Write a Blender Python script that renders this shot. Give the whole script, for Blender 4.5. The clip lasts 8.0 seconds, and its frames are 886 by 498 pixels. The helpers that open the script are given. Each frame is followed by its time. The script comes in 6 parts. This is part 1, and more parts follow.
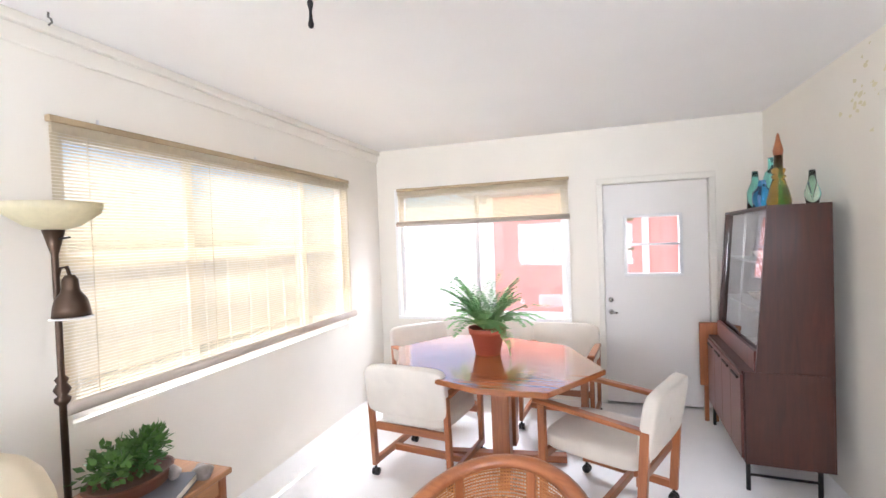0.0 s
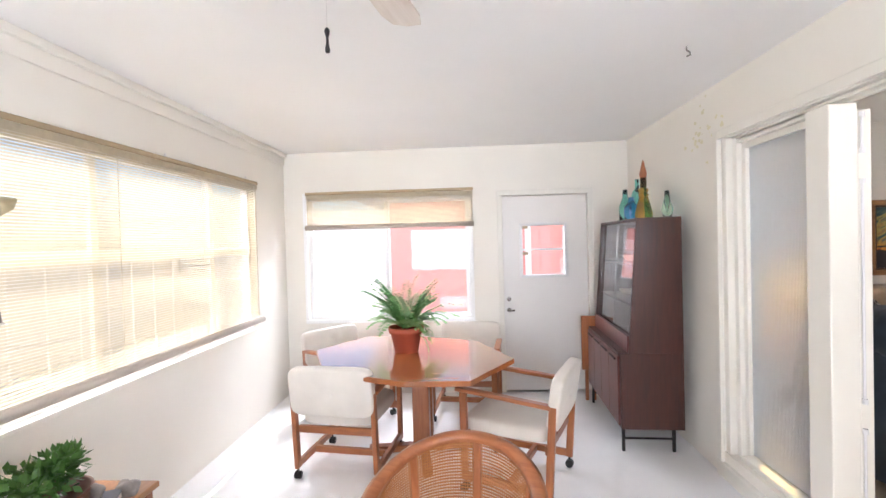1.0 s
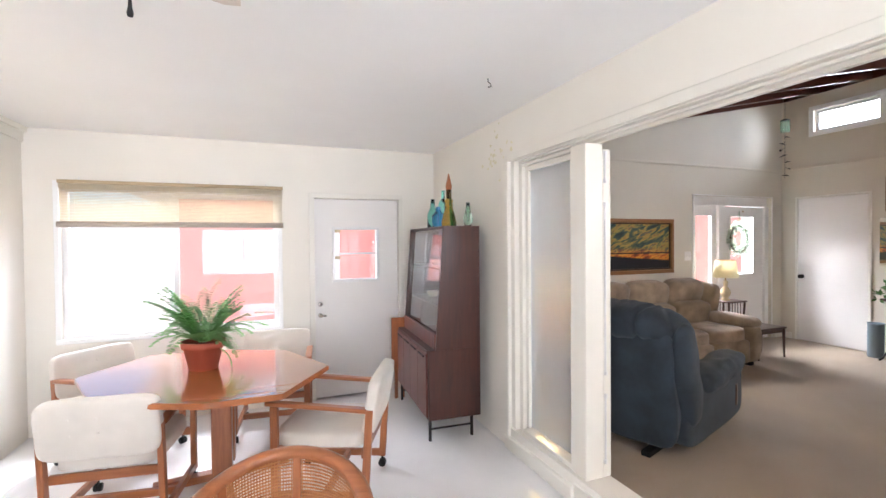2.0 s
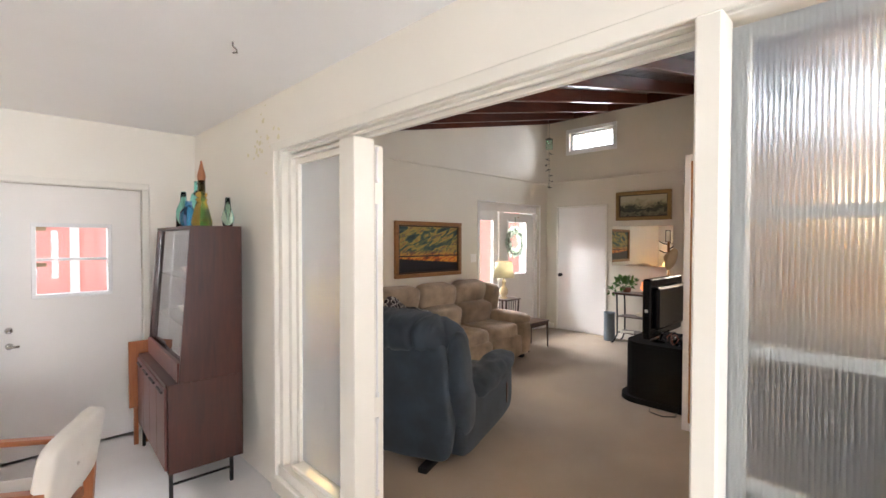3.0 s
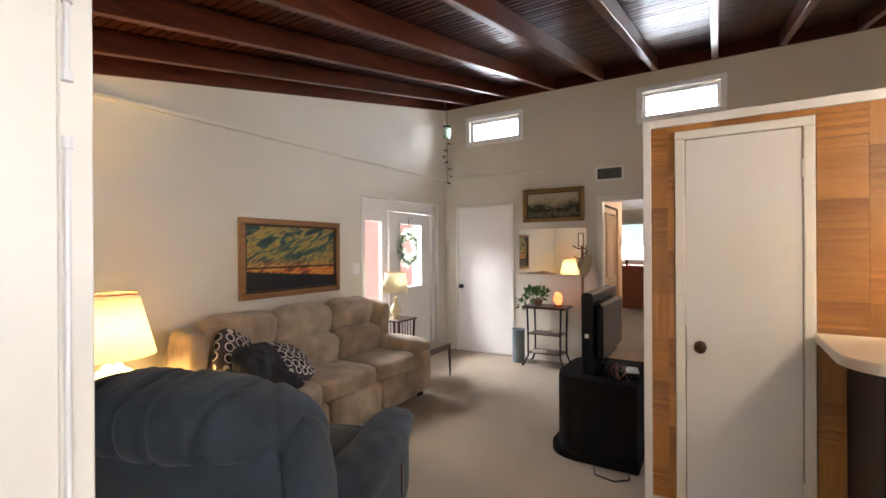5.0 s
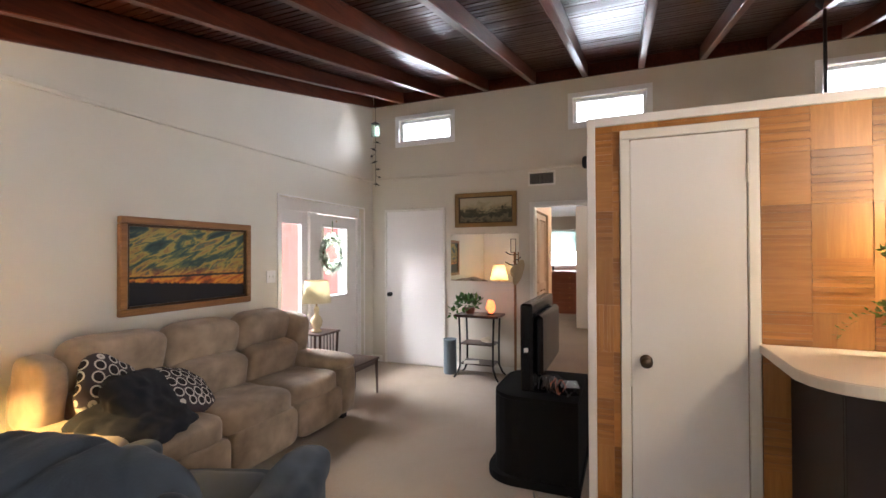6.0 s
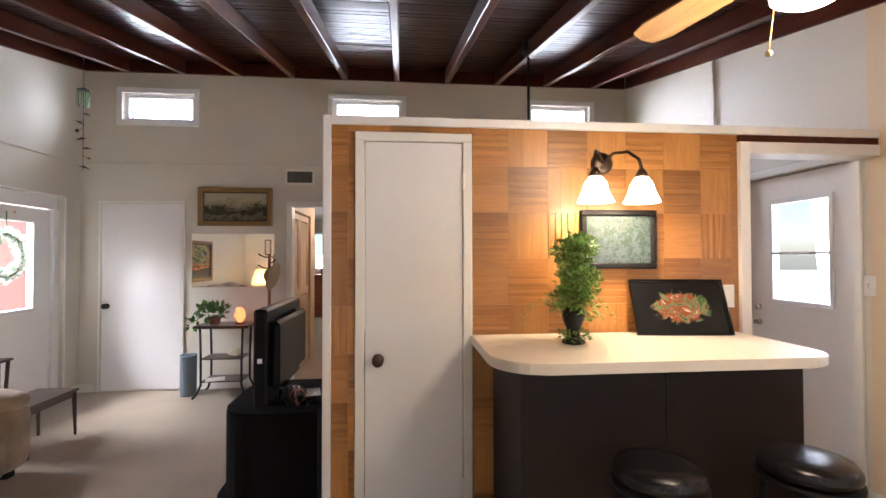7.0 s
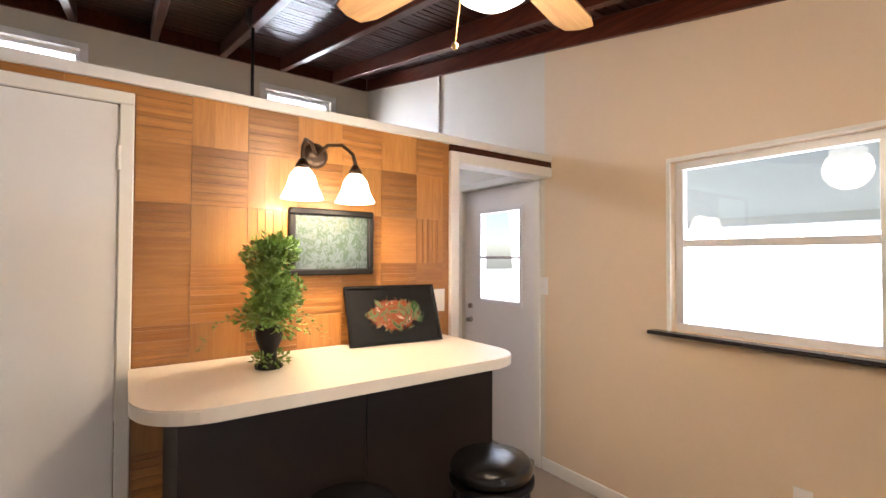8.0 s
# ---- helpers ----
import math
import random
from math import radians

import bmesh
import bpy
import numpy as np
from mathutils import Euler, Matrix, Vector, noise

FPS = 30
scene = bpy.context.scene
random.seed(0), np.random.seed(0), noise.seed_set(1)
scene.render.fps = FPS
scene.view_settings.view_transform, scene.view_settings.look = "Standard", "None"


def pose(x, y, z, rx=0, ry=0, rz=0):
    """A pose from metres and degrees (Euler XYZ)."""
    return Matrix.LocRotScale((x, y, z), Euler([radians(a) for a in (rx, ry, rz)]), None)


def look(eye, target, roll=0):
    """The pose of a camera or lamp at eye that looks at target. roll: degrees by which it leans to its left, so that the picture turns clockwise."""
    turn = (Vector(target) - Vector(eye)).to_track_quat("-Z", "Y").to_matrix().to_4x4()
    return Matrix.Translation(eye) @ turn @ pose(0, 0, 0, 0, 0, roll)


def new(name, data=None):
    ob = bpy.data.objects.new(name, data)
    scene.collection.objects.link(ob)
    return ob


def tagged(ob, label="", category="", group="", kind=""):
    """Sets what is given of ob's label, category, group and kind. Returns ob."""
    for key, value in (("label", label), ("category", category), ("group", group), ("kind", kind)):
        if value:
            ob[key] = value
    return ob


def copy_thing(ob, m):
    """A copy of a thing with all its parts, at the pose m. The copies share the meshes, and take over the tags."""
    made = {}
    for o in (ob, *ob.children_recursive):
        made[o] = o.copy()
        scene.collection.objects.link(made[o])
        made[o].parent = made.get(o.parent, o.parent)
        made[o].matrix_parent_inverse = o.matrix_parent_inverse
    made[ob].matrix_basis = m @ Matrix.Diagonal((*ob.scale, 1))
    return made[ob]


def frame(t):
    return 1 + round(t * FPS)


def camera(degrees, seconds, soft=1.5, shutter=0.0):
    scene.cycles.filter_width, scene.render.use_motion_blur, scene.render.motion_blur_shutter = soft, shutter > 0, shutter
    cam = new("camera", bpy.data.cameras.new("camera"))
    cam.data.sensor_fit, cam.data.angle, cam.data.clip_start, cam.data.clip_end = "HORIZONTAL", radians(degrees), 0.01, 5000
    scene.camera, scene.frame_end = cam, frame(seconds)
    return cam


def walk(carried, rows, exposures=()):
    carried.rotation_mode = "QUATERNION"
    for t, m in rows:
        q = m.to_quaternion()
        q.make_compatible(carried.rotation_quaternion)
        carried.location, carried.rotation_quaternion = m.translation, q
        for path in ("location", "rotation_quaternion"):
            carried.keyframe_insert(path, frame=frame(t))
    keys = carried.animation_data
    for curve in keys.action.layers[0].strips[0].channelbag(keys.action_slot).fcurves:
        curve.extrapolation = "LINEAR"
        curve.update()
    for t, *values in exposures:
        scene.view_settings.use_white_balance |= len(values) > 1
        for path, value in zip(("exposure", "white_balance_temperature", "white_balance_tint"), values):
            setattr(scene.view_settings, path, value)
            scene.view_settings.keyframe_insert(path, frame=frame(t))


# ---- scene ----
cam = camera(89.3, 8.0)
PATH = [
    (0, (-0.157, -0.016, 1.459), (-0.777, 1.884, 1.416), -2.1),
    (0.5, (-0.247, -0.164, 1.404), (-0.619, 1.801, 1.384), -2.0),
    (1, (-0.384, -0.262, 1.455), (-0.499, 1.735, 1.422), -1.6),
    (1.5, (-0.481, -0.29, 1.436), (-0.274, 1.699, 1.419), -1.0),
    (2, (-0.463, -0.254, 1.465), (0.262, 1.609, 1.431), -0.5),
    (2.2, (-0.411, -0.255, 1.532), (0.496, 1.527, 1.471), -0.2),
    (3.3, (0.144, 0.073, 1.485), (1.676, 1.359, 1.461), -0.1),
    (3.5, (0.257, 0.166, 1.473), (1.855, 1.369, 1.454), -0.2),
    (4, (0.544, 0.404, 1.444), (2.233, 1.474, 1.441), -0.5),
    (4.2, (0.654, 0.481, 1.463), (2.352, 1.538, 1.453), -0.3),
    (5.3, (1.149, 0.83, 1.447), (2.86, 1.866, 1.453), -0.4),
    (5.5, (1.214, 0.871, 1.445), (2.934, 1.892, 1.459), -0.4),
    (6, (1.333, 0.912, 1.458), (3.183, 1.672, 1.48), -0.2),
    (6.5, (1.416, 0.848, 1.461), (3.378, 1.232, 1.491), -0.1),
    (7, (1.494, 0.716, 1.44), (3.484, 0.526, 1.477), -0.1),
    (7.5, (1.611, 0.56, 1.436), (3.476, -0.161, 1.479), -0.1),
    (8, (1.733, 0.369, 1.462), (3.363, -0.79, 1.501), 0.2),
]
walk(cam, [(t, look(eye, target, roll)) for t, eye, target, roll in PATH], [
    (0.0, 0.90, 5900, 13), (2.2, 0.87, 5950, 13), (3.4, 0.73, 6400, 13), (4.2, 0.75, 6350, 13), (5.5, 0.72, 6150, 14), (7.0, 0.72, 5900, 15), (8.0, 0.73, 5980, 15)])

# ---- main planes, metres ----
XL, XR, YE, YB = -2.35, 1.265, 4.46, -2.9      # sunroom
ZS, ZC = -0.145, 2.44
XW = 1.47                                       # living-room side of the opening wall
XC, YP, YK = 6.674, 4.151, -2.022                # living room
XQ = 3.82                                        # partition face
WT = 0.14


def beam_z(x):
    return 2.113 + 0.204 * x


# ---- world, sun, large lights ----
world = bpy.data.worlds.new("sky")
scene.world = world
world.use_nodes = True
wn = world.node_tree
sky = wn.nodes.new("ShaderNodeTexSky")
sky.sky_type = "NISHITA"
sky.sun_disc = False
sky.sun_elevation = radians(75)
sky.sun_rotation = radians(-98)
wn.nodes["Background"].inputs["Strength"].default_value = 0.15
wn.links.new(sky.outputs["Color"], wn.nodes["Background"].inputs["Color"])


def sun_lamp():
    d = bpy.data.lights.new("sun", "SUN")
    d.energy, d.angle, d.color = 5.0, radians(0.6), (1.0, 0.95, 0.87)
    o = new("sun", d)
    o.matrix_world = look((-6 * math.cos(radians(75)), -0.8, 6 * math.sin(radians(75))), (0, 0, 0))


def area(name, eye, target, w, h, power, col=(1, 1, 1)):
    d = bpy.data.lights.new(name, "AREA")
    d.shape, d.size, d.size_y, d.energy, d.color = "RECTANGLE", w, h, power, col
    o = new(name, d)
    o.matrix_world = look(eye, target)
    return o


def bulb(name, at, power, col, r=0.04):
    d = bpy.data.lights.new(name, "POINT")
    d.energy, d.color, d.shadow_soft_size = power, col, r
    o = new(name, d)
    o.location = at
    return o


sun_lamp()
DAY = (0.96, 0.98, 1.0)
area("skylight_left_window", (XL - 1.8, 2.56, 3.15), (XL + 1.4, 2.56, 0.6), 2.9, 1.0, 215, DAY)
# fill lamp behind an added, unseen back window; brightens end wall and hutch
area("fill_back_window", (-0.75, YB - 0.60, 1.15), (-1.0, 1.5, 1.45), 2.6, 1.3, 62, DAY)
area("skylight_end_window", (-1.24, YE + 1.3, 2.85), (-0.9, 1.8, 0.4), 1.9, 0.7, 120, DAY)
area("skylight_front_door", (5.6, YP + 1.25, 2.45), (5.6, 2.2, 0.3), 1.6, 0.7, 320, DAY)
area("skylight_kitchen_window", (2.56, YK - 2.6, 0.95), (2.56, 0, 1.4), 3.4, 1.5, 190, DAY)
for cy, power, tx in ((3.36, 32, 2.4), (1.085, 28, 2.4), (-1.185, 115, 4.7)):
    area("skylight_clerestory", (XC + 0.40, cy, 3.20), (tx, cy - 0.3, 0.9), 0.95, 0.42, power, (0.90, 0.95, 1.0))
area("skylight_bedroom_window", (13.75, 2.4, 1.5), (9, 2.2, 1.0), 1.1, 0.9, 60, DAY)
area("skylight_kitchen_door", (4.36, YK - 0.5, 1.5), (4.36, 0, 1.2), 0.7, 0.9, 16, DAY)
WARM = (1.0, 0.65, 0.21)
bulb("bulb_table_lamp", (2.19, 3.58, 0.99), 62, WARM, 0.05)
bulb("bulb_sconce", (3.615, -0.229, 1.74), 8.5, (1.0, 0.76, 0.46), 0.05)
bulb("bulb_sconce", (3.615, -0.469, 1.75), 8.5, (1.0, 0.76, 0.46), 0.05)
bulb("bulb_fan", (2.64, -0.44, 2.09), 24, (1.0, 0.78, 0.52), 0.14)
bulb("bulb_salt_lamp", (6.42, 2.40, 0.90), 0.35, (1.0, 0.30, 0.10), 0.03)
bulb("bulb_hall", (8.6, 1.35, 2.25), 14, (1.0, 0.86, 0.66), 0.08)


# ---- materials ----
def nodes_of(name):
    m = bpy.data.materials.new(name)
    m.use_nodes = True
    t = m.node_tree
    return m, t, t.nodes["Principled BSDF"]


def coords(t, scale, space="Object"):
    """Coordinates that shift from object to object, stretched by scale."""
    tc = t.nodes.new("ShaderNodeTexCoord")
    mp = t.nodes.new("ShaderNodeMapping")
    mp.inputs["Scale"].default_value = scale
    info = t.nodes.new("ShaderNodeObjectInfo")
    mul = t.nodes.new("ShaderNodeMath")
    mul.operation = "MULTIPLY"
    mul.inputs[1].default_value = 37.0
    comb = t.nodes.new("ShaderNodeCombineXYZ")
    t.links.new(info.outputs["Random"], mul.inputs[0])
    for k in range(3):
        t.links.new(mul.outputs[0], comb.inputs[k])
    t.links.new(tc.outputs[space], mp.inputs["Vector"])
    t.links.new(comb.outputs[0], mp.inputs["Location"])
    return mp.outputs["Vector"], info.outputs["Random"]


def noise_tex(t, vec, scale, detail=4.0, rough=0.55, distort=0.0):
    n = t.nodes.new("ShaderNodeTexNoise")
    n.inputs["Scale"].default_value, n.inputs["Detail"].default_value = scale, detail
    n.inputs["Roughness"].default_value, n.inputs["Distortion"].default_value = rough, distort
    t.links.new(vec, n.inputs["Vector"])
    return n.outputs["Fac"]


def ramp(t, fac, stops):
    r = t.nodes.new("ShaderNodeValToRGB")
    e = r.color_ramp.elements
    while len(e) > 1:
        e.remove(e[-1])
    for k, (p, c) in enumerate(stops):
        q = e[0] if k == 0 else e.new(p)
        q.position, q.color = p, (*c, 1)
    t.links.new(fac, r.inputs["Fac"])
    return r.outputs["Color"]


def mixc(t, fac, a, b, mode="MIX"):
    m = t.nodes.new("ShaderNodeMix")
    m.data_type, m.blend_type = "RGBA", mode
    if isinstance(fac, float):
        m.inputs[0].default_value = fac
    else:
        t.links.new(fac, m.inputs[0])
    for k, v in ((6, a), (7, b)):
        if isinstance(v, tuple):
            m.inputs[k].default_value = (*v, 1)
        else:
            t.links.new(v, m.inputs[k])
    return m.outputs[2]


def bump(t, bsdf, h, strength, dist=0.01):
    b = t.nodes.new("ShaderNodeBump")
    b.inputs["Strength"].default_value, b.inputs["Distance"].default_value = strength, dist
    t.links.new(h, b.inputs["Height"])
    t.links.new(b.outputs["Normal"], bsdf.inputs["Normal"])


def shade(c, k):
    return tuple(min(1.0, v * k) for v in c)


def surface(name, col, rough=0.5, metal=0.0, var=0.12, coarse=1.5, fine=40.0, relief=0.1, sheen=0.0, dist=0.004, spread=0.0, spec=0.5):
    """Colour with broad blotches, fine grain and relief."""
    m, t, b = nodes_of(name)
    v, rnd = coords(t, (1, 1, 1))
    f1, f2 = noise_tex(t, v, coarse, 3), noise_tex(t, v, fine, 5)
    wide = t.nodes.new("ShaderNodeMapRange")
    wide.inputs["From Min"].default_value, wide.inputs["From Max"].default_value = 0.32, 0.68
    t.links.new(f1, wide.inputs["Value"])
    c = mixc(t, wide.outputs[0], shade(col, 1 - var), shade(col, 1 + var * 0.8))
    part2 = t.nodes.new("ShaderNodeMath")
    part2.operation = "MULTIPLY"
    part2.inputs[1].default_value = 0.5
    t.links.new(f2, part2.inputs[0])
    c = mixc(t, part2.outputs[0], c, shade(col, 1 + var * 0.5), "MIX")
    if spread:
        c2 = mixc(t, rnd, shade(col, 1 - spread), shade(col, 1 + spread))
        c = mixc(t, 0.5, c, c2)
    t.links.new(c, b.inputs["Base Color"])
    r = t.nodes.new("ShaderNodeMapRange")
    r.inputs["To Min"].default_value, r.inputs["To Max"].default_value = max(0.02, rough - 0.08), min(1.0, rough + 0.08)
    t.links.new(f1, r.inputs["Value"])
    t.links.new(r.outputs[0], b.inputs["Roughness"])
    b.inputs["Metallic"].default_value = metal
    b.inputs["Specular IOR Level"].default_value = spec
    if sheen:
        b.inputs["Sheen Weight"].default_value = sheen
    if relief:
        bump(t, b, f2, relief, dist)
    return m


def timber(name, dark, light, along="x", rough=0.35, grain=9.0, spread=0.25, relief=0.12, coat=0.0, spec=0.5, pieces=0.0):
    m, t, b = nodes_of(name)
    s = {"x": (1.2, 14, 14), "y": (14, 1.2, 14), "z": (14, 14, 1.2)}[along]
    v, rnd = coords(t, s)
    f = noise_tex(t, v, grain * 0.35, 6, 0.6, 0.8)
    f2 = noise_tex(t, v, grain * 2.2, 4)
    c = ramp(t, f, [(0.25, dark), (0.5, tuple((a + q) / 2 for a, q in zip(dark, light))), (0.75, light)])
    tone = ramp(t, rnd, [(0.0, (1 - spread,) * 3), (1.0, (1.0, 1.0, 1.0))])
    c = mixc(t, 1.0, c, tone, "MULTIPLY")
    if pieces:
        geo = t.nodes.new("ShaderNodeNewGeometry")
        each = ramp(t, geo.outputs["Random Per Island"], [(0.0, (1 - pieces, 1 - pieces * 1.15, 1 - pieces * 1.3)), (1.0, (1.0, 1.0, 1.0))])
        c = mixc(t, 1.0, c, each, "MULTIPLY")
    t.links.new(c, b.inputs["Base Color"])
    b.inputs["Roughness"].default_value = rough
    b.inputs["Coat Weight"].default_value = coat
    b.inputs["Specular IOR Level"].default_value = spec
    b.inputs["Coat Roughness"].default_value = 0.15
    bump(t, b, f2, relief, 0.002)
    return m


def glass(name, rough=0.0, tint=(1, 1, 1)):
    m, t, b = nodes_of(name)
    b.inputs["Base Color"].default_value = (*tint, 1)
    b.inputs["Transmission Weight"].default_value = 1.0
    b.inputs["Roughness"].default_value = rough
    b.inputs["IOR"].default_value = 1.45
    return m


def glowing(name, col, power, base=(0.8, 0.8, 0.8)):
    m, t, b = nodes_of(name)
    b.inputs["Base Color"].default_value = (*base, 1)
    b.inputs["Emission Color"].default_value = (*col, 1)
    b.inputs["Emission Strength"].default_value = power
    return m


def sheer(name, col, amount=0.5, rough=0.7):
    """Cloth or cane that lets light through."""
    m, t, b = nodes_of(name)
    v, _ = coords(t, (1, 1, 1))
    f = noise_tex(t, v, 30, 4)
    c = mixc(t, f, shade(col, 0.85), shade(col, 1.1))
    t.links.new(c, b.inputs["Base Color"])
    b.inputs["Roughness"].default_value = rough
    tr = t.nodes.new("ShaderNodeBsdfTranslucent")
    t.links.new(c, tr.inputs["Color"])
    mx = t.nodes.new("ShaderNodeMixShader")
    mx.inputs[0].default_value = amount
    out = t.nodes["Material Output"]
    t.links.new(b.outputs[0], mx.inputs[1])
    t.links.new(tr.outputs[0], mx.inputs[2])
    t.links.new(mx.outputs[0], out.inputs["Surface"])
    return m


M_SUNWALL = surface("cream_wall_paint", (0.83, 0.785, 0.705), 0.62, var=0.05, coarse=0.9, fine=60, relief=0.08)
M_CEIL = surface("white_ceiling_paint", (0.89, 0.875, 0.86), 0.75, var=0.04, coarse=0.7, fine=90, relief=0.15)
M_WALL = surface("greige_wall_paint", (0.67, 0.61, 0.505), 0.6, var=0.06, coarse=0.8, fine=70, relief=0.1)
# living side of the south wall: warmer tan than the other walls
M_TANWALL = surface("warm_tan_wall", (0.71, 0.550, 0.37), 0.6, var=0.06, coarse=0.8, fine=70, relief=0.1)
M_TRIM = surface("white_trim_paint", (0.80, 0.76, 0.68), 0.38, var=0.04, coarse=1.2, fine=30, relief=0.05)
M_FRAMEWHITE = surface("bright_white_frame_paint", (0.88, 0.87, 0.85), 0.35, var=0.03, coarse=1.2, fine=30, relief=0.04)
M_WHITE = surface("white_door_paint", (0.80, 0.76, 0.72), 0.36, var=0.04, coarse=1.2, fine=30, relief=0.05)
M_SUNFLOOR = surface("pale_painted_floor", (0.82, 0.80, 0.785), 0.38, var=0.07, coarse=1.8, fine=22, relief=0.06)
M_CARPET = surface("beige_carpet", (0.290, 0.210, 0.136), 0.95, var=0.24, coarse=1.3, fine=260, relief=0.6, sheen=0.3, dist=0.01)
M_SILL = surface("black_stone_sill", (0.03, 0.026, 0.028), 0.25, var=0.3, fine=50)
M_PLANK = timber("mahogany_ceiling_boards", (0.044, 0.011, 0.006), (0.130, 0.033, 0.014), "y", 0.28, 8, 0.55, 0.25, 0.0, 0.13)
M_BEAM = timber("mahogany_beams", (0.040, 0.010, 0.005), (0.135, 0.032, 0.014), "x", 0.28, 7, 0.3, 0.4, 0.0, 0.22)
M_TILE_H = timber("honey_wood_tile_across", (0.40, 0.160, 0.034), (0.56, 0.255, 0.066), "y", 0.34, 10, 0.34, 0.2, pieces=0.34)
M_TILE_V = timber("honey_wood_tile_upright", (0.43, 0.175, 0.039), (0.60, 0.285, 0.076), "z", 0.34, 10, 0.34, 0.2, pieces=0.34)
M_TEAK = timber("reddish_oak", (0.27, 0.085, 0.030), (0.46, 0.165, 0.060), "x", 0.30, 8, 0.15, 0.1, 0.3)
M_TEAKZ = timber("reddish_oak_upright", (0.27, 0.085, 0.030), (0.46, 0.165, 0.060), "z", 0.32, 8, 0.15, 0.1, 0.3)
M_TEAKY = timber("reddish_oak_deep", (0.27, 0.085, 0.030), (0.46, 0.165, 0.060), "y", 0.30, 8, 0.15, 0.1, 0.3)
# hutch carcass is set darker than its door and drawer fronts
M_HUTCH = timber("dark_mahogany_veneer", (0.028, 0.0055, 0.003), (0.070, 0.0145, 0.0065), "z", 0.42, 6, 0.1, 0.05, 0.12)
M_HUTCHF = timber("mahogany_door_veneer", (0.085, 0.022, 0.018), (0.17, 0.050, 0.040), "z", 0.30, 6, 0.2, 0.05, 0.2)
M_DARKWOOD = timber("dark_stained_wood", (0.030, 0.012, 0.008), (0.085, 0.035, 0.020), "x", 0.3, 7, 0.2, 0.08, 0.3)
M_REDWOOD = timber("cherry_dresser_wood", (0.22, 0.055, 0.022), (0.36, 0.105, 0.045), "y", 0.35, 6, 0.1)
M_GOLDFRAME = surface("worn_gilt_frame", (0.24, 0.145, 0.05), 0.4, 0.35, var=0.3, fine=80, relief=0.3)
M_OAKFRAME = timber("oak_picture_frame", (0.20, 0.085, 0.028), (0.36, 0.17, 0.06), "x", 0.35, 8, 0.1)
M_PANEL = surface("dark_brown_counter_panel", (0.020, 0.011, 0.009), 0.5, var=0.2, fine=30, spec=0.25)
M_LAMINATE = surface("cream_laminate", (0.74, 0.65, 0.53), 0.3, var=0.05, fine=120, relief=0.02)
M_BLACK = surface("black_plastic", (0.008, 0.008, 0.009), 0.22, var=0.2, fine=60, relief=0.03, spec=0.35)
M_BLACKMATT = surface("black_painted_wood", (0.009, 0.008, 0.008), 0.5, var=0.25, fine=40, spec=0.2)
M_BLACKCLOTH = surface("black_cloth_cover", (0.010, 0.009, 0.009), 0.95, var=0.3, fine=200, relief=0.2, spec=0.08)
M_LEATHER = surface("black_leatherette", (0.014, 0.013, 0.014), 0.25, var=0.2, fine=90, relief=0.15)
M_CUSHION = surface("cream_upholstery", (0.70, 0.64, 0.57), 0.9, var=0.07, coarse=5, fine=300, relief=0.35, sheen=0.3)
M_SOFA = surface("taupe_velour", (0.35, 0.255, 0.17), 0.85, var=0.48, coarse=5, fine=160, relief=0.3, sheen=0.2)
M_BLUE = surface("slate_blue_velour", (0.020, 0.029, 0.041), 0.85, var=0.5, coarse=6, fine=160, relief=0.35, sheen=0.09)
M_NAVY = surface("dark_navy_plush", (0.006, 0.006, 0.011), 0.95, var=0.35, coarse=9, fine=220, relief=0.8, sheen=0.03, dist=0.01)
M_IVORY = surface("ivory_slipcover", (0.78, 0.69, 0.52), 0.9, var=0.08, coarse=4, fine=200, relief=0.3)
M_CANE = timber("woven_cane", (0.36, 0.135, 0.04), (0.55, 0.25, 0.09), "x", 0.45, 14, 0.1)
M_TERRA = surface("red_terracotta", (0.40, 0.085, 0.045), 0.6, var=0.15, fine=50)
M_BROWNPOT = surface("brown_ceramic", (0.16, 0.06, 0.035), 0.4, var=0.2, fine=30)
M_BRONZE = surface("dark_bronze", (0.085, 0.055, 0.038), 0.38, 0.8, var=0.2, fine=40)
M_CHROME = surface("brushed_nickel", (0.55, 0.53, 0.50), 0.25, 1.0, var=0.1, fine=60, relief=0.02)
M_IRON = surface("black_iron", (0.016, 0.014, 0.014), 0.45, 0.4, var=0.25, fine=60)
M_BRASS = surface("aged_brass", (0.42, 0.27, 0.10), 0.3, 0.9, var=0.2, fine=40)
M_ALU = surface("white_aluminium", (0.76, 0.74, 0.73), 0.4, 0.1, var=0.05, fine=30)
M_GREYMETAL = surface("grey_vent_metal", (0.20, 0.19, 0.17), 0.5, 0.3, var=0.15, fine=40)
M_CERAMIC = surface("cream_glazed_ceramic", (0.72, 0.62, 0.40), 0.18, var=0.1, fine=20)
# blade wood paled: overexposure and spin blur are put into the colour
M_BLADEPALE = timber("paled_fan_blade", (0.62, 0.54, 0.46), (0.74, 0.67, 0.60), "x", 0.45, 8, 0.1)
M_BLADE = timber("light_oak_fan_blade", (0.42, 0.23, 0.08), (0.60, 0.37, 0.15), "x", 0.35, 8, 0.1)
M_FERN = sheer("fern_green", (0.33, 0.62, 0.27), 0.62, 0.45)
M_LEAF = surface("leaf_green", (0.07, 0.165, 0.03), 0.5, var=0.45, coarse=16, fine=60)
M_LEAFY = surface("bright_leaf_green", (0.15, 0.25, 0.045), 0.5, var=0.45, coarse=16, fine=60)
M_STEM = surface("brown_stem", (0.10, 0.05, 0.02), 0.8)
M_GLASS = glass("window_glass")
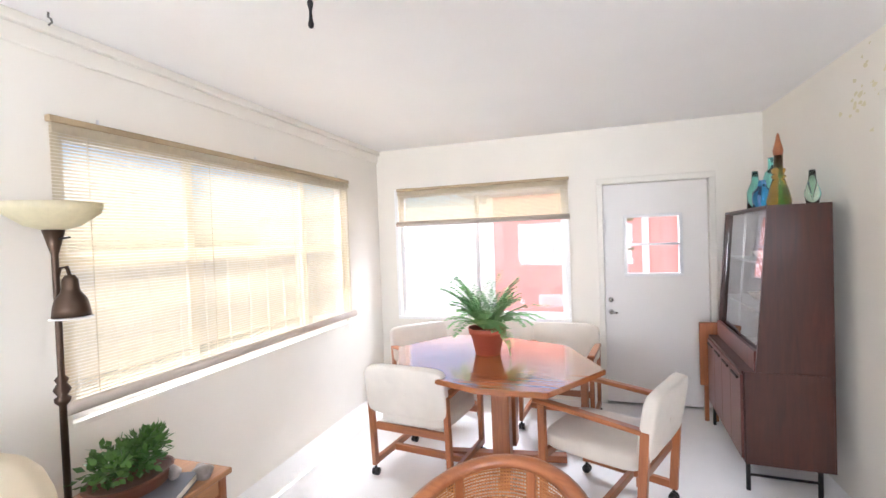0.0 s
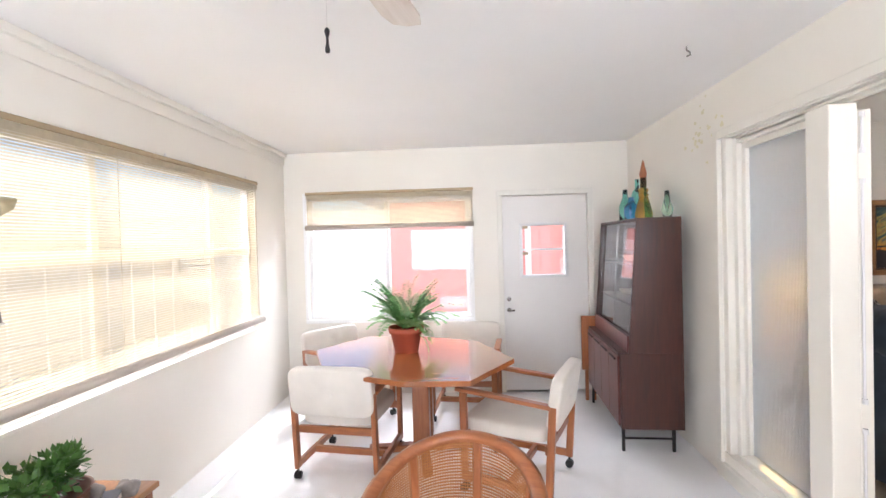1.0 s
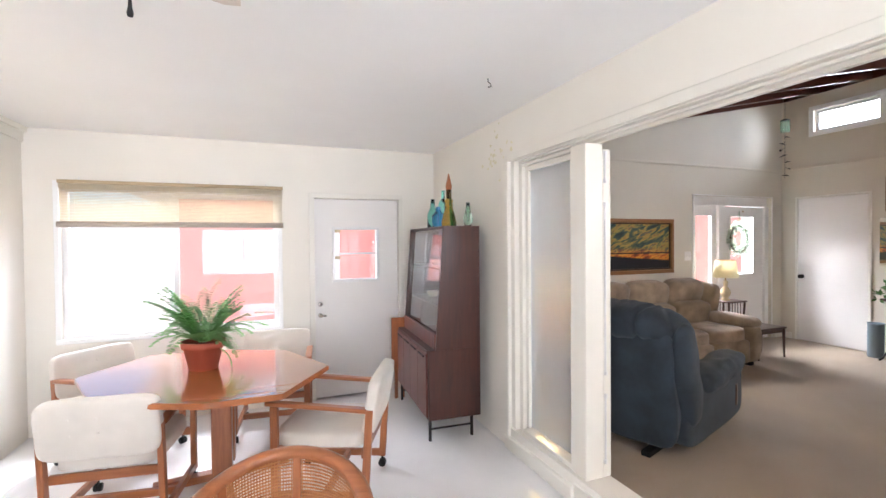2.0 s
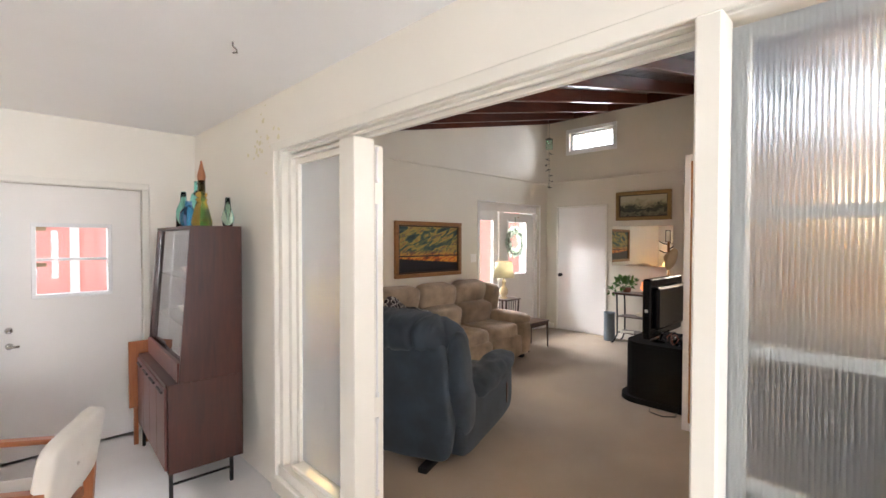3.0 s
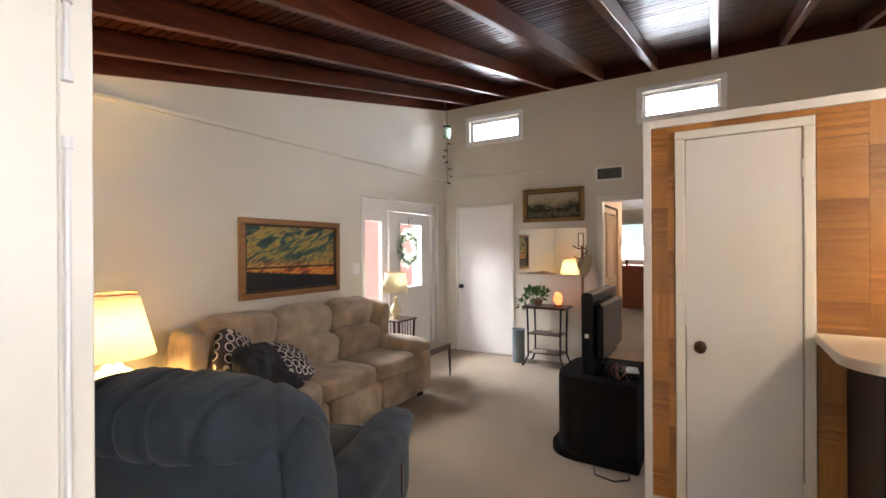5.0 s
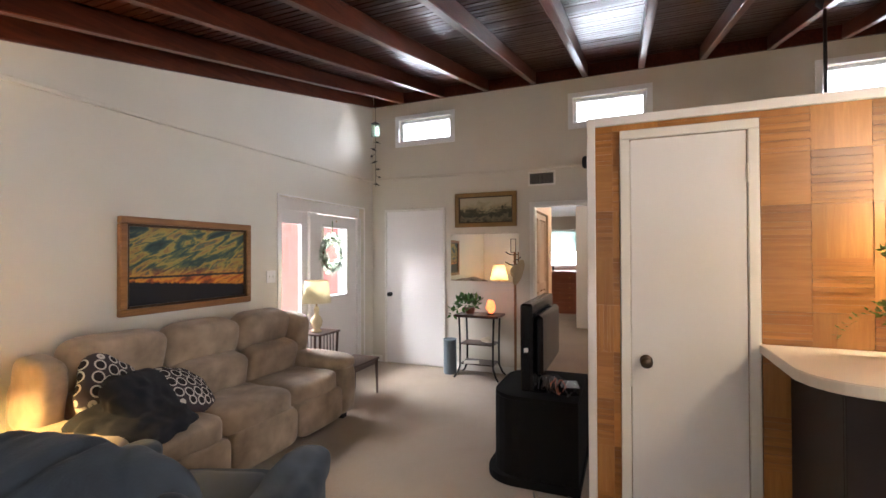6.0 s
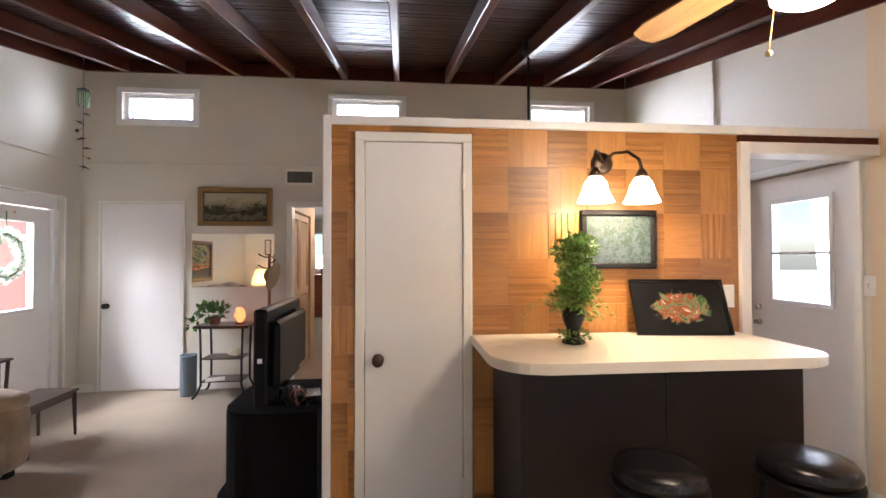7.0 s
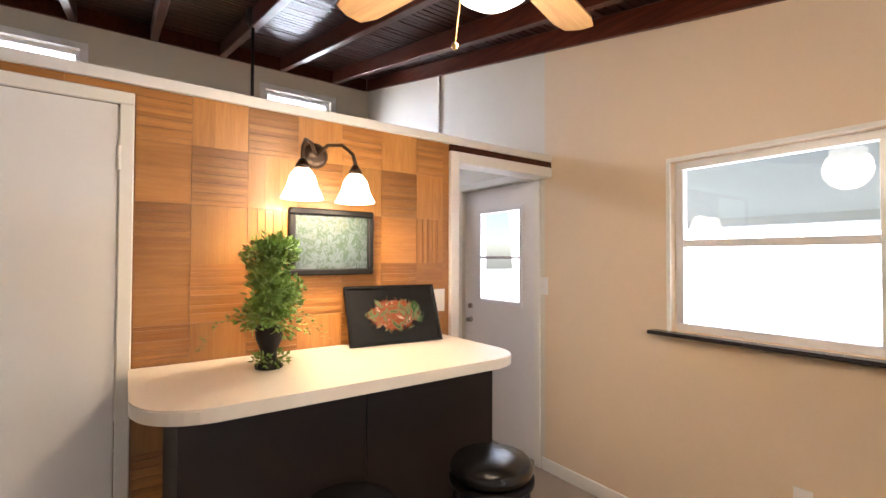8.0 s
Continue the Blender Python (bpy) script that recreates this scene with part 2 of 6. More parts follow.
M_REEDED = glass("reeded_glass", 0.28, (0.64, 0.665, 0.69))
M_REEDED.node_tree.nodes["Principled BSDF"].inputs["Transmission Weight"].default_value = 0.95
# same glass as the wide panel, with its pale reflection put into the colour
M_REEDEDSIDE = glass("reeded_glass_whitened", 0.30, (0.90, 0.92, 0.94))
M_REEDEDSIDE.node_tree.nodes["Principled BSDF"].inputs["Transmission Weight"].default_value = 0.74
M_TEAL = glass("teal_bottle_glass", 0.05, (0.30, 0.86, 0.80))
M_COBALT = glass("cobalt_bottle_glass", 0.05, (0.20, 0.42, 0.90))
M_AMBER = glass("olive_bottle_glass", 0.06, (0.66, 0.40, 0.08))
M_PALEGREEN = glass("pale_green_glass", 0.05, (0.72, 0.92, 0.80))
M_MIRROR, _t, _b = nodes_of("mirror_silver")
_b.inputs["Metallic"].default_value, _b.inputs["Roughness"].default_value = 1.0, 0.015
_b.inputs["Base Color"].default_value = (0.90, 0.90, 0.88, 1)
M_BAMBOO = sheer("bamboo_slat", (0.69, 0.615, 0.475), 0.52)
M_SHADE = sheer("cream_lampshade_cloth", (0.92, 0.90, 0.84), 0.75)
# leaf green paled to grey: the backlight's flare is put into the colour
M_WREATH = sheer("flare_greyed_leaf", (0.42, 0.48, 0.38), 0.5)
M_SHADEOFF = sheer("ivory_lampshade_cloth", (0.80, 0.74, 0.55), 0.5)
M_BLINDCLOTH = sheer("pale_green_blind_cloth", (0.62, 0.72, 0.68), 0.5)
M_SCONCE = glowing("lit_frosted_glass", (1.0, 0.84, 0.56), 9.0)
M_BOWL = glowing("lit_white_bowl", (1.0, 0.90, 0.72), 3.0)
M_SALT = glowing("lit_salt_crystal", (1.0, 0.22, 0.06), 1.6, (0.7, 0.25, 0.12))
M_HALLGLOBE = glowing("lit_hall_globe", (1.0, 0.92, 0.80), 4.0)
M_BOOK = surface("grey_book_cover", (0.12, 0.12, 0.15), 0.4, var=0.1)
M_PAGES = surface("book_pages", (0.70, 0.66, 0.58), 0.8, var=0.1, fine=200)
M_STONE = surface("grey_stone", (0.28, 0.25, 0.23), 0.6, var=0.4, coarse=20, fine=90, relief=0.4)
M_BLUEGREY = surface("blue_grey_ceramic", (0.16, 0.20, 0.23), 0.35, var=0.15)
M_TAN = surface("tan_felt", (0.42, 0.32, 0.19), 0.9, var=0.15)
M_STAIN = surface("flaking_yellowed_plaster", (0.76, 0.70, 0.50), 0.8, var=0.2, fine=80, relief=0.4)
M_PINK = surface("pink_stucco", (0.72, 0.30, 0.26), 0.85, var=0.06, fine=90, relief=0.3)
M_STUCCO = surface("white_stucco", (0.78, 0.76, 0.72), 0.85, var=0.06, fine=90, relief=0.3)
M_ROOF = surface("pale_roof_sheet", (0.62, 0.60, 0.57), 0.7, var=0.1)
M_AWNING = surface("pale_blue_awning", (0.23, 0.29, 0.33), 0.5, var=0.05)
M_GROUND = surface("sunlit_concrete_ground", (0.50, 0.49, 0.45), 0.9, var=0.12, coarse=0.5, fine=12)
M_KITCHENFLOOR = surface("tan_vinyl", (0.45, 0.36, 0.26), 0.5, var=0.1)


def painted(name, stops, scale, warp, rise=1.0):
    """A daubed picture: bands of colour up the canvas, broken by strokes."""
    m, t, b = nodes_of(name)
    tc = t.nodes.new("ShaderNodeTexCoord")
    mp = t.nodes.new("ShaderNodeMapping")
    mp.inputs["Scale"].default_value = scale
    mp.inputs["Rotation"].default_value = (0, radians(24), 0)
    t.links.new(tc.outputs["Object"], mp.inputs["Vector"])
    f = noise_tex(t, mp.outputs["Vector"], 3.0, 6, 0.6, 0.7)
    sep = t.nodes.new("ShaderNodeSeparateXYZ")
    t.links.new(tc.outputs["Generated"], sep.inputs[0])
    ma = t.nodes.new("ShaderNodeMath")
    ma.operation = "MULTIPLY_ADD"
    ma.inputs[1].default_value = warp
    t.links.new(f, ma.inputs[0])
    up = t.nodes.new("ShaderNodeMath")
    up.operation = "MULTIPLY"
    up.inputs[1].default_value = rise
    t.links.new(sep.outputs["Z"], up.inputs[0])
    t.links.new(up.outputs[0], ma.inputs[2])
    c = ramp(t, ma.outputs[0], stops)
    t.links.new(c, b.inputs["Base Color"])
    b.inputs["Roughness"].default_value = 0.4
    bump(t, b, f, 0.3, 0.003)
    return m


def sunset_paint():
    """Oil sunset: slanting cloud streaks over a burning horizon and a dark shore."""
    m, t, b = nodes_of("sunset_oil_painting")
    tc = t.nodes.new("ShaderNodeTexCoord")
    sep = t.nodes.new("ShaderNodeSeparateXYZ")
    t.links.new(tc.outputs["Generated"], sep.inputs[0])

    def calc(op, a, c, d=None):
        n = t.nodes.new("ShaderNodeMath")
        n.operation = op
        for k, v in enumerate((a, c, d)):
            if v is None:
                continue
            if isinstance(v, (int, float)):
                n.inputs[k].default_value = v
            else:
                t.links.new(v, n.inputs[k])
        return n.outputs[0]

    u, v = sep.outputs["X"], sep.outputs["Z"]
    du, dv = calc("MULTIPLY", calc("SUBTRACT", u, 0.36), 1.9), calc("SUBTRACT", v, 0.22)
    comb = t.nodes.new("ShaderNodeCombineXYZ")
    t.links.new(calc("MULTIPLY_ADD", dv, 0.5, du), comb.inputs[0])
    t.links.new(calc("MULTIPLY", calc("MULTIPLY_ADD", du, -0.42, dv), 4.2), comb.inputs[1])
    f = noise_tex(t, comb.outputs[0], 2.0, 5, 0.55, 0.7)
    f2 = noise_tex(t, tc.outputs["Object"], 34, 5, 0.6, 0.6)
    mix = calc("MULTIPLY_ADD", f2, 0.14, calc("ADD", f, -0.07))
    c = ramp(t, mix, [(0.30, (0.012, 0.030, 0.035)), (0.42, (0.035, 0.075, 0.065)), (0.48, (0.12, 0.14, 0.06)), (0.54, (0.40, 0.30, 0.07)),
                      (0.59, (0.34, 0.19, 0.05)), (0.66, (0.06, 0.10, 0.08)), (0.76, (0.36, 0.29, 0.11))])
    low = ramp(t, calc("MULTIPLY_ADD", f, 0.22, v), [(0.40, (1, 1, 1)), (0.58, (0, 0, 0))])
    warm = ramp(t, mix, [(0.34, (0.10, 0.03, 0.012)), (0.45, (0.50, 0.10, 0.015)), (0.56, (0.78, 0.30, 0.03)), (0.68, (0.30, 0.07, 0.02))])
    c = mixc(t, low, c, warm)
    shore = ramp(t, calc("MULTIPLY_ADD", f2, 0.07, calc("MULTIPLY_ADD", u, 0.13, v)), [(0.330, (1, 1, 1)), (0.345, (0, 0, 0))])
    c = mixc(t, shore, c, (0.008, 0.008, 0.012))
    line = calc("ABSOLUTE", calc("SUBTRACT", v, calc("MULTIPLY_ADD", f2, 0.03, 0.335)), 0.0)
    c = mixc(t, ramp(t, line, [(0.010, (1, 1, 1)), (0.018, (0, 0, 0))]), c, (0.02, 0.015, 0.015))
    t.links.new(c, b.inputs["Base Color"])
    b.inputs["Roughness"].default_value = 0.4
    bump(t, b, f2, 0.35, 0.003)
    return m


M_SUNSET = sunset_paint()
M_LAND = painted("river_landscape_painting", [
    (0.30, (0.020, 0.018, 0.010)), (0.44, (0.16, 0.145, 0.085)), (0.52, (0.018, 0.020, 0.010)), (0.63, (0.050, 0.050, 0.024)),
    (0.74, (0.34, 0.30, 0.18)), (0.88, (0.44, 0.39, 0.26))], (3, 3, 4), 0.7, 0.65)
M_FLOWERPIC = painted("pale_garden_print", [
    (0.30, (0.012, 0.035, 0.012)), (0.45, (0.05, 0.068, 0.065)), (0.55, (0.085, 0.105, 0.125)), (0.63, (0.018, 0.042, 0.015)),
    (0.73, (0.085, 0.10, 0.118)), (0.83, (0.045, 0.062, 0.022)), (0.96, (0.07, 0.082, 0.085))], (5, 9, 8), 1.0, 0.22)


def tray_paint():
    m, t, b = nodes_of("black_lacquer_with_daubed_flowers")
    tc = t.nodes.new("ShaderNodeTexCoord")
    mp = t.nodes.new("ShaderNodeMapping")
    mp.inputs["Location"].default_value = (0, -0.5, -0.5)
    mp.inputs["Scale"].default_value = (0, 1, 1)
    t.links.new(tc.outputs["Generated"], mp.inputs["Vector"])
    ln = t.nodes.new("ShaderNodeVectorMath")
    ln.operation = "LENGTH"
    t.links.new(mp.outputs[0], ln.inputs[0])
    f = noise_tex(t, tc.outputs["Object"], 15, 4, 0.65, 1.2)
    c = ramp(t, f, [(0.35, (0.02, 0.05, 0.015)), (0.44, (0.12, 0.16, 0.08)), (0.50, (0.16, 0.035, 0.012)), (0.56, (0.20, 0.05, 0.02)), (0.60, (0.45, 0.40, 0.32)), (0.66, (0.05, 0.10, 0.04))])
    ad = t.nodes.new("ShaderNodeMath")
    ad.operation = "MULTIPLY_ADD"
    ad.inputs[1].default_value = 0.5
    t.links.new(f, ad.inputs[0])
    t.links.new(ln.outputs["Value"], ad.inputs[2])
    k = ramp(t, ad.outputs[0], [(0.50, (0, 0, 0)), (0.54, (1, 1, 1))])
    t.links.new(mixc(t, k, c, (0.008, 0.008, 0.009)), b.inputs["Base Color"])
    b.inputs["Roughness"].default_value = 0.25
    return m


M_TRAY = tray_paint()


def ring_cloth():
    """Dark cushion cloth with a lattice of pale rings."""
    m, t, b = nodes_of("ring_patterned_cloth")
    tc = t.nodes.new("ShaderNodeTexCoord")
    vo = t.nodes.new("ShaderNodeTexVoronoi")
    vo.inputs["Scale"].default_value = 13.0
    vo.inputs["Randomness"].default_value = 0.25
    t.links.new(tc.outputs["Object"], vo.inputs["Vector"])
    c = ramp(t, vo.outputs["Distance"], [(0.0, (0.015, 0.010, 0.012)), (0.34, (0.015, 0.010, 0.012)), (0.37, (0.62, 0.56, 0.50)), (0.46, (0.62, 0.56, 0.50)), (0.49, (0.05, 0.035, 0.04))])
    t.links.new(c, b.inputs["Base Color"])
    b.inputs["Roughness"].default_value = 0.9
    return m


M_RINGS = ring_cloth()


# ---- mesh helpers ----
def part(name, bm, material, parent=None, label="", smooth=False):
    me = bpy.data.meshes.new(name)
    bmesh.ops.recalc_face_normals(bm, faces=bm.faces)
    bm.to_mesh(me)
    bm.free()
    me.materials.append(material)
    if smooth:
        for p in me.polygons:
            p.use_smooth = True
    ob = new(name, me)
    if parent is not None:
        ob.parent = parent
    if label:
        tagged(ob, label)
    return ob


def thing(name, label, category, m=None, group=""):
    ob = new(name)
    ob.empty_display_size = 0.1
    ob.matrix_world = m if m is not None else Matrix()
    return tagged(ob, label, category, group)


def setting(ob, label="", category=""):
    return tagged(ob, label, category, kind="structure")


def box(bm, a, b, bevel=0.0, seg=1):
    """A box from corner a to corner b, with its edges eased."""
    lo, hi = Vector(map(min, a, b)), Vector(map(max, a, b))
    r = bmesh.ops.create_cube(bm, size=1.0)
    vs = r["verts"]
    for v in vs:
        v.co = Vector((lo[k] + (v.co[k] + 0.5) * (hi[k] - lo[k]) for k in range(3)))
    if bevel > 0:
        es = list({e for v in vs for e in v.link_edges})
        r = bmesh.ops.bevel(bm, geom=es, offset=bevel, segments=seg, affect="EDGES", profile=0.5)
        vs = r["verts"]
    return vs


def boxes(*bs, bevel=0.0):
    bm = bmesh.new()
    for a, b in bs:
        box(bm, a, b, bevel)
    return bm


def rod(bm, a, b, r, r2=None, n=12):
    """A round bar from a to b."""
    a, b = Vector(a), Vector(b)
    d = b - a
    m = Matrix.Translation((a + b) / 2) @ d.to_track_quat("Z", "Y").to_matrix().to_4x4()
    bmesh.ops.create_cone(bm, cap_ends=True, segments=n, radius1=r, radius2=r if r2 is None else r2, depth=d.length, matrix=m)


def rods(*rs, n=12):
    bm = bmesh.new()
    for a, b, r in rs:
        rod(bm, a, b, r, n=n)
    return bm


def bar(bm, a, b, w, h, up=(0, 0, 1), bevel=0.003):
    """A squared bar from a to b, w wide and h high."""
    a, b = Vector(a), Vector(b)
    d = (b - a)
    z = d.normalized()
    x = Vector(up).cross(z)
    x = x.normalized() if x.length > 1e-4 else Vector((1, 0, 0))
    y = z.cross(x)
    vs = box(bm, (-w / 2, -h / 2, 0), (w / 2, h / 2, d.length), bevel)
    for v in vs:
        v.co = a + x * v.co.x + y * v.co.y + z * v.co.z


def lathe(profile, n=20, bm=None, at=(0, 0, 0), loop=False):
    """Turns (radius, height) pairs round z; loop joins the last pair to the first and leaves the middle open."""
    bm = bm or bmesh.new()
    rings = []
    for r, z in profile:
        rings.append([bm.verts.new((at[0] + r * math.cos(2 * math.pi * k / n), at[1] + r * math.sin(2 * math.pi * k / n), at[2] + z)) for k in range(n)])
    for p, q in zip(rings, rings[1:] + rings[:1] if loop else rings[1:]):
        for k in range(n):
            bm.faces.new((p[k], p[(k + 1) % n], q[(k + 1) % n], q[k]))
    for ring in () if loop else (rings[0], rings[-1]):
        if (ring[0].co - ring[n // 2].co).length > 2e-3:
            bm.faces.new(ring)
    return bm


def tube(points, r, n=8, bm=None):
    """A pipe along points."""
    bm = bm or bmesh.new()
    ps = [Vector(p) for p in points]
    rr = r if isinstance(r, (list, tuple)) else [r] * len(ps)
    rings = []
    for k, p in enumerate(ps):
        d = (ps[min(k + 1, len(ps) - 1)] - ps[max(k - 1, 0)]).normalized()
        x = d.orthogonal().normalized() if k == 0 else (prev - d * prev.dot(d)).normalized()
        prev = x
        y = d.cross(x)
        rings.append([bm.verts.new(p + (x * math.cos(2 * math.pi * j / n) + y * math.sin(2 * math.pi * j / n)) * rr[k]) for j in range(n)])
    for p, q in zip(rings, rings[1:]):
        for j in range(n):
            bm.faces.new((p[j], p[(j + 1) % n], q[(j + 1) % n], q[j]))
    bm.faces.new(rings[0])
    bm.faces.new(rings[-1])
    return bm


def puff(a, b, power=5.0, cuts=7, wrinkle=0.0, freq=6.0, seed=0.0, bm=None, dent=()):
    """A stuffed, rounded block from a to b; dent: (x, y, z, radius, depth along the thinnest axis)."""
    bm2 = bmesh.new()
    bmesh.ops.create_cube(bm2, size=2.0)
    bmesh.ops.subdivide_edges(bm2, edges=list(bm2.edges), cuts=cuts, use_grid_fill=True)
    lo, hi = Vector(map(min, a, b)), Vector(map(max, a, b))
    c, h = (lo + hi) / 2, (hi - lo) / 2
    for v in bm2.verts:
        p = v.co.copy()
        mx = max(abs(p.x), abs(p.y), abs(p.z))
        nn = (abs(p.x) ** power + abs(p.y) ** power + abs(p.z) ** power) ** (1 / power)
        p *= mx / nn
        q = Vector((c[k] + p[k] * h[k] for k in range(3)))
        if wrinkle:
            q += (q - c).normalized() * wrinkle * noise.noise(q * freq + Vector((seed, seed * 2, 0)))
        for dx, dy, dz, dr, dd in dent:
            e = math.exp(-((q - Vector((dx, dy, dz))).length / dr) ** 2)
            q += (c - q).normalized() * dd * e
        v.co = q
    if bm is None:
        return bm2
    me = bpy.data.meshes.new("tmp")
    bm2.to_mesh(me)
    bm2.free()
    bm.from_mesh(me)
    bpy.data.meshes.remove(me)
    return bm


def wall(name, axis, p0, p1, a0, a1, z0, z1, holes, material, label, top=None):
    """A wall between the planes p0 and p1 of an axis, from a0 to a1 along the other, with openings cut through; top: height along it."""
    As = sorted({a0, a1, *[h[0] for h in holes], *[h[1] for h in holes]})
    Zs = sorted({z0, z1, *[h[2] for h in holes], *[h[3] for h in holes]})

    def solid(i, j):
        if not (0 <= i < len(As) - 1 and 0 <= j < len(Zs) - 1):
            return False
        a, z = (As[i] + As[i + 1]) / 2, (Zs[j] + Zs[j + 1]) / 2
        return not any(h[0] < a < h[1] and h[2] < z < h[3] for h in holes)

    bm = bmesh.new()
    cache = {}

    def vert(p, i, j):
        if (p, i, j) not in cache:
            z = top(As[i]) if top and j == len(Zs) - 1 else Zs[j]
            cache[p, i, j] = bm.verts.new((p, As[i], z) if axis == "x" else (As[i], p, z))
        return cache[p, i, j]

    for i in range(len(As) - 1):
        for j in range(len(Zs) - 1):
            if not solid(i, j):
                continue
            for p in (p0, p1):
                bm.faces.new([vert(p, *q) for q in ((i, j), (i + 1, j), (i + 1, j + 1), (i, j + 1))])
            for di, dj, e in ((-1, 0, ((i, j), (i, j + 1))), (1, 0, ((i + 1, j), (i + 1, j + 1))), (0, -1, ((i, j), (i + 1, j))), (0, 1, ((i, j + 1), (i + 1, j + 1)))):
                if not solid(i + di, j + dj):
                    bm.faces.new([vert(p0, *e[0]), vert(p0, *e[1]), vert(p1, *e[1]), vert(p1, *e[0])])
    return setting(part(name, bm, material), label, "wall")


def on_x(x, depth, y0, y1, z0, z1):
    """Corners of a slab that stands against a plane of x."""
    return (x, y0, z0), (x + depth, y1, z1)


def on_y(y, depth, x0, x1, z0, z1):
    return (x0, y, z0), (x1, y + depth, z1)


def frame_bars(axis, p, depth, a0, a1, z0, z1, w, sides="lrtb"):
    """The four bars of a frame on a plane, mitred by butting."""
    bs = []
    f = on_x if axis == "x" else on_y
    if "t" in sides:
        bs.append(f(p, depth, a0, a1, z1 - w, z1))
    zt = z1 - w if "t" in sides else z1
    zb = z0
    if "b" in sides:
        bs.append(f(p, depth, a0, a1, z0, z0 + w))
        zb = z0 + w
    if "l" in sides:
        bs.append(f(p, depth, a0, a0 + w, zb, zt))
    if "r" in sides:
        bs.append(f(p, depth, a1 - w, a1, zb, zt))
    return bs


def pane(name, a, b, parent, material=None):
    ob = part(name, boxes((a, b)), material or M_GLASS, parent)
    ob.visible_shadow = False
    return ob


# ---- structure: sunroom ----
g = boxes(((-60, -60, -0.55), (60, 60, -0.45)))
setting(part("ground", g, M_GROUND), "pale sunlit concrete and sandy yard round the house", "ground")
setting(part("floor_sunroom", boxes(((XL - WT, YB - WT, -0.30), (XR + 0.06, YE + WT, ZS))), M_SUNFLOOR), "off-white painted sunroom floor", "floor")
setting(part("ceiling_sunroom", boxes(((XL - WT, YB - WT, ZC), (XW - 0.02, YE + WT, ZC + 0.12))), M_CEIL), "flat white painted sunroom ceiling", "ceiling")
LW = (1.34, 3.79, 0.70, 2.02)
# added back window, never in view, opens the wall for the fill lamp
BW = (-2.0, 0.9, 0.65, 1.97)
EW = (-2.11, -0.37, 0.65, 1.97)
ED = (-0.030, 0.852, ZS, 1.915)
wall("wall_west", "x", XL, XL - WT, YB - WT, YE + WT, -0.30, ZC, [LW], M_SUNWALL, "cream sunroom wall with a wide window")
wall("wall_end", "y", YE, YE + WT, XL, XR, -0.30, ZC, [EW, ED], M_SUNWALL, "cream sunroom end wall with window and door")
wall("wall_back", "y", YB, YB - WT, XL, XR, -0.30, ZC, [BW], M_SUNWALL, "plain cream wall closing the sunroom, with an added unseen window")
OP = (-1.32, 2.775, 0.02, 2.08)
wall("wall_opening", "x", XR, XW, YB - WT, YP + WT, -0.30, 2.46, [OP], M_SUNWALL, "cream wall with a wide cased opening between sunroom and living room")
wall("wall_filler", "x", XR, XW, YP + WT, YE + WT, -0.30, ZC, [], M_SUNWALL, "short cream end of the dividing wall")
# crown on the window wall: two stepped fillets
c = boxes(((XL, YB, 2.315), (XL + 0.018, YE, ZC - 0.045)), ((XL, YB, ZC - 0.045), (XL + 0.045, YE, ZC - 0.002)), bevel=0.004)
setting(part("trim_crown", c, M_SUNWALL), "cream painted crown moulding", "moulding")

# cased opening: outer casing, three stepped jambs, head, posts, sill
c = boxes(on_x(XR - 0.022, 0.022, 2.768, 2.82, ZS, 2.125), on_x(XR - 0.022, 0.022, -1.32, 2.768, 2.068, 2.125),
          on_x(XR - 0.022, 0.022, -1.37, -1.32, ZS, 2.125), bevel=0.004)
setting(part("trim_opening_casing", c, M_TRIM), "cream casing round the cased opening", "casing")
c = boxes(((XR + 0.012, 2.725, 0.02), (XW - 0.02, 2.775, 2.08)), ((XR + 0.055, 2.682, 0.02), (XW - 0.03, 2.725, 2.064)), ((XR + 0.085, 2.645, 0.02), (XW - 0.04, 2.682, 2.045)),
          ((XR + 0.012, -1.32, 2.065), (XW - 0.03, 2.725, 2.08)), ((XR + 0.045, 0.306, 2.050), (XR + 0.070, 2.682, 2.0645)), ((XR + 0.100, 0.306, 2.042), (XR + 0.130, 2.682, 2.0645)),
          ((XR + 0.055, 2.061, 2.022), (XW - 0.05, 2.682, 2.0415)), ((XR + 0.085, 2.061, 1.985), (XW - 0.06, 2.645, 2.0215)), bevel=0.003)
setting(part("trim_opening_jambs", c, M_TRIM), "stepped cream jambs and head of the opening", "jamb")
c = boxes(((XR + 0.022, 1.915, 0.02), (1.415, 2.06, 2.0415)), ((1.416, 1.918, 0.02), (XW + 0.008, 2.06, 2.012)), bevel=0.004)
setting(part("trim_opening_post", c, M_TRIM), "cream post between side pane and opening", "post")
c = boxes(((XR - 0.040, 0.240, ZS), (XR + 0.055, 0.304, 2.064)), bevel=0.006)
setting(part("trim_opening_post", c, M_TRIM), "wide cream post beside the reeded glass panel", "post")
c = boxes(((XR - 0.03, 2.0, ZS), (XR + 0.09, 2.82, -0.045)), ((XR + 0.03, 2.061, 0.02), (XW - 0.06, 2.645, 0.055)),
          ((XR - 0.01, 0.305, ZS), (XR + 0.06, 2.0, -0.02)), bevel=0.006)
setting(part("trim_opening_sill", c, M_TRIM), "cream sill and step at the foot of the opening", "sill")
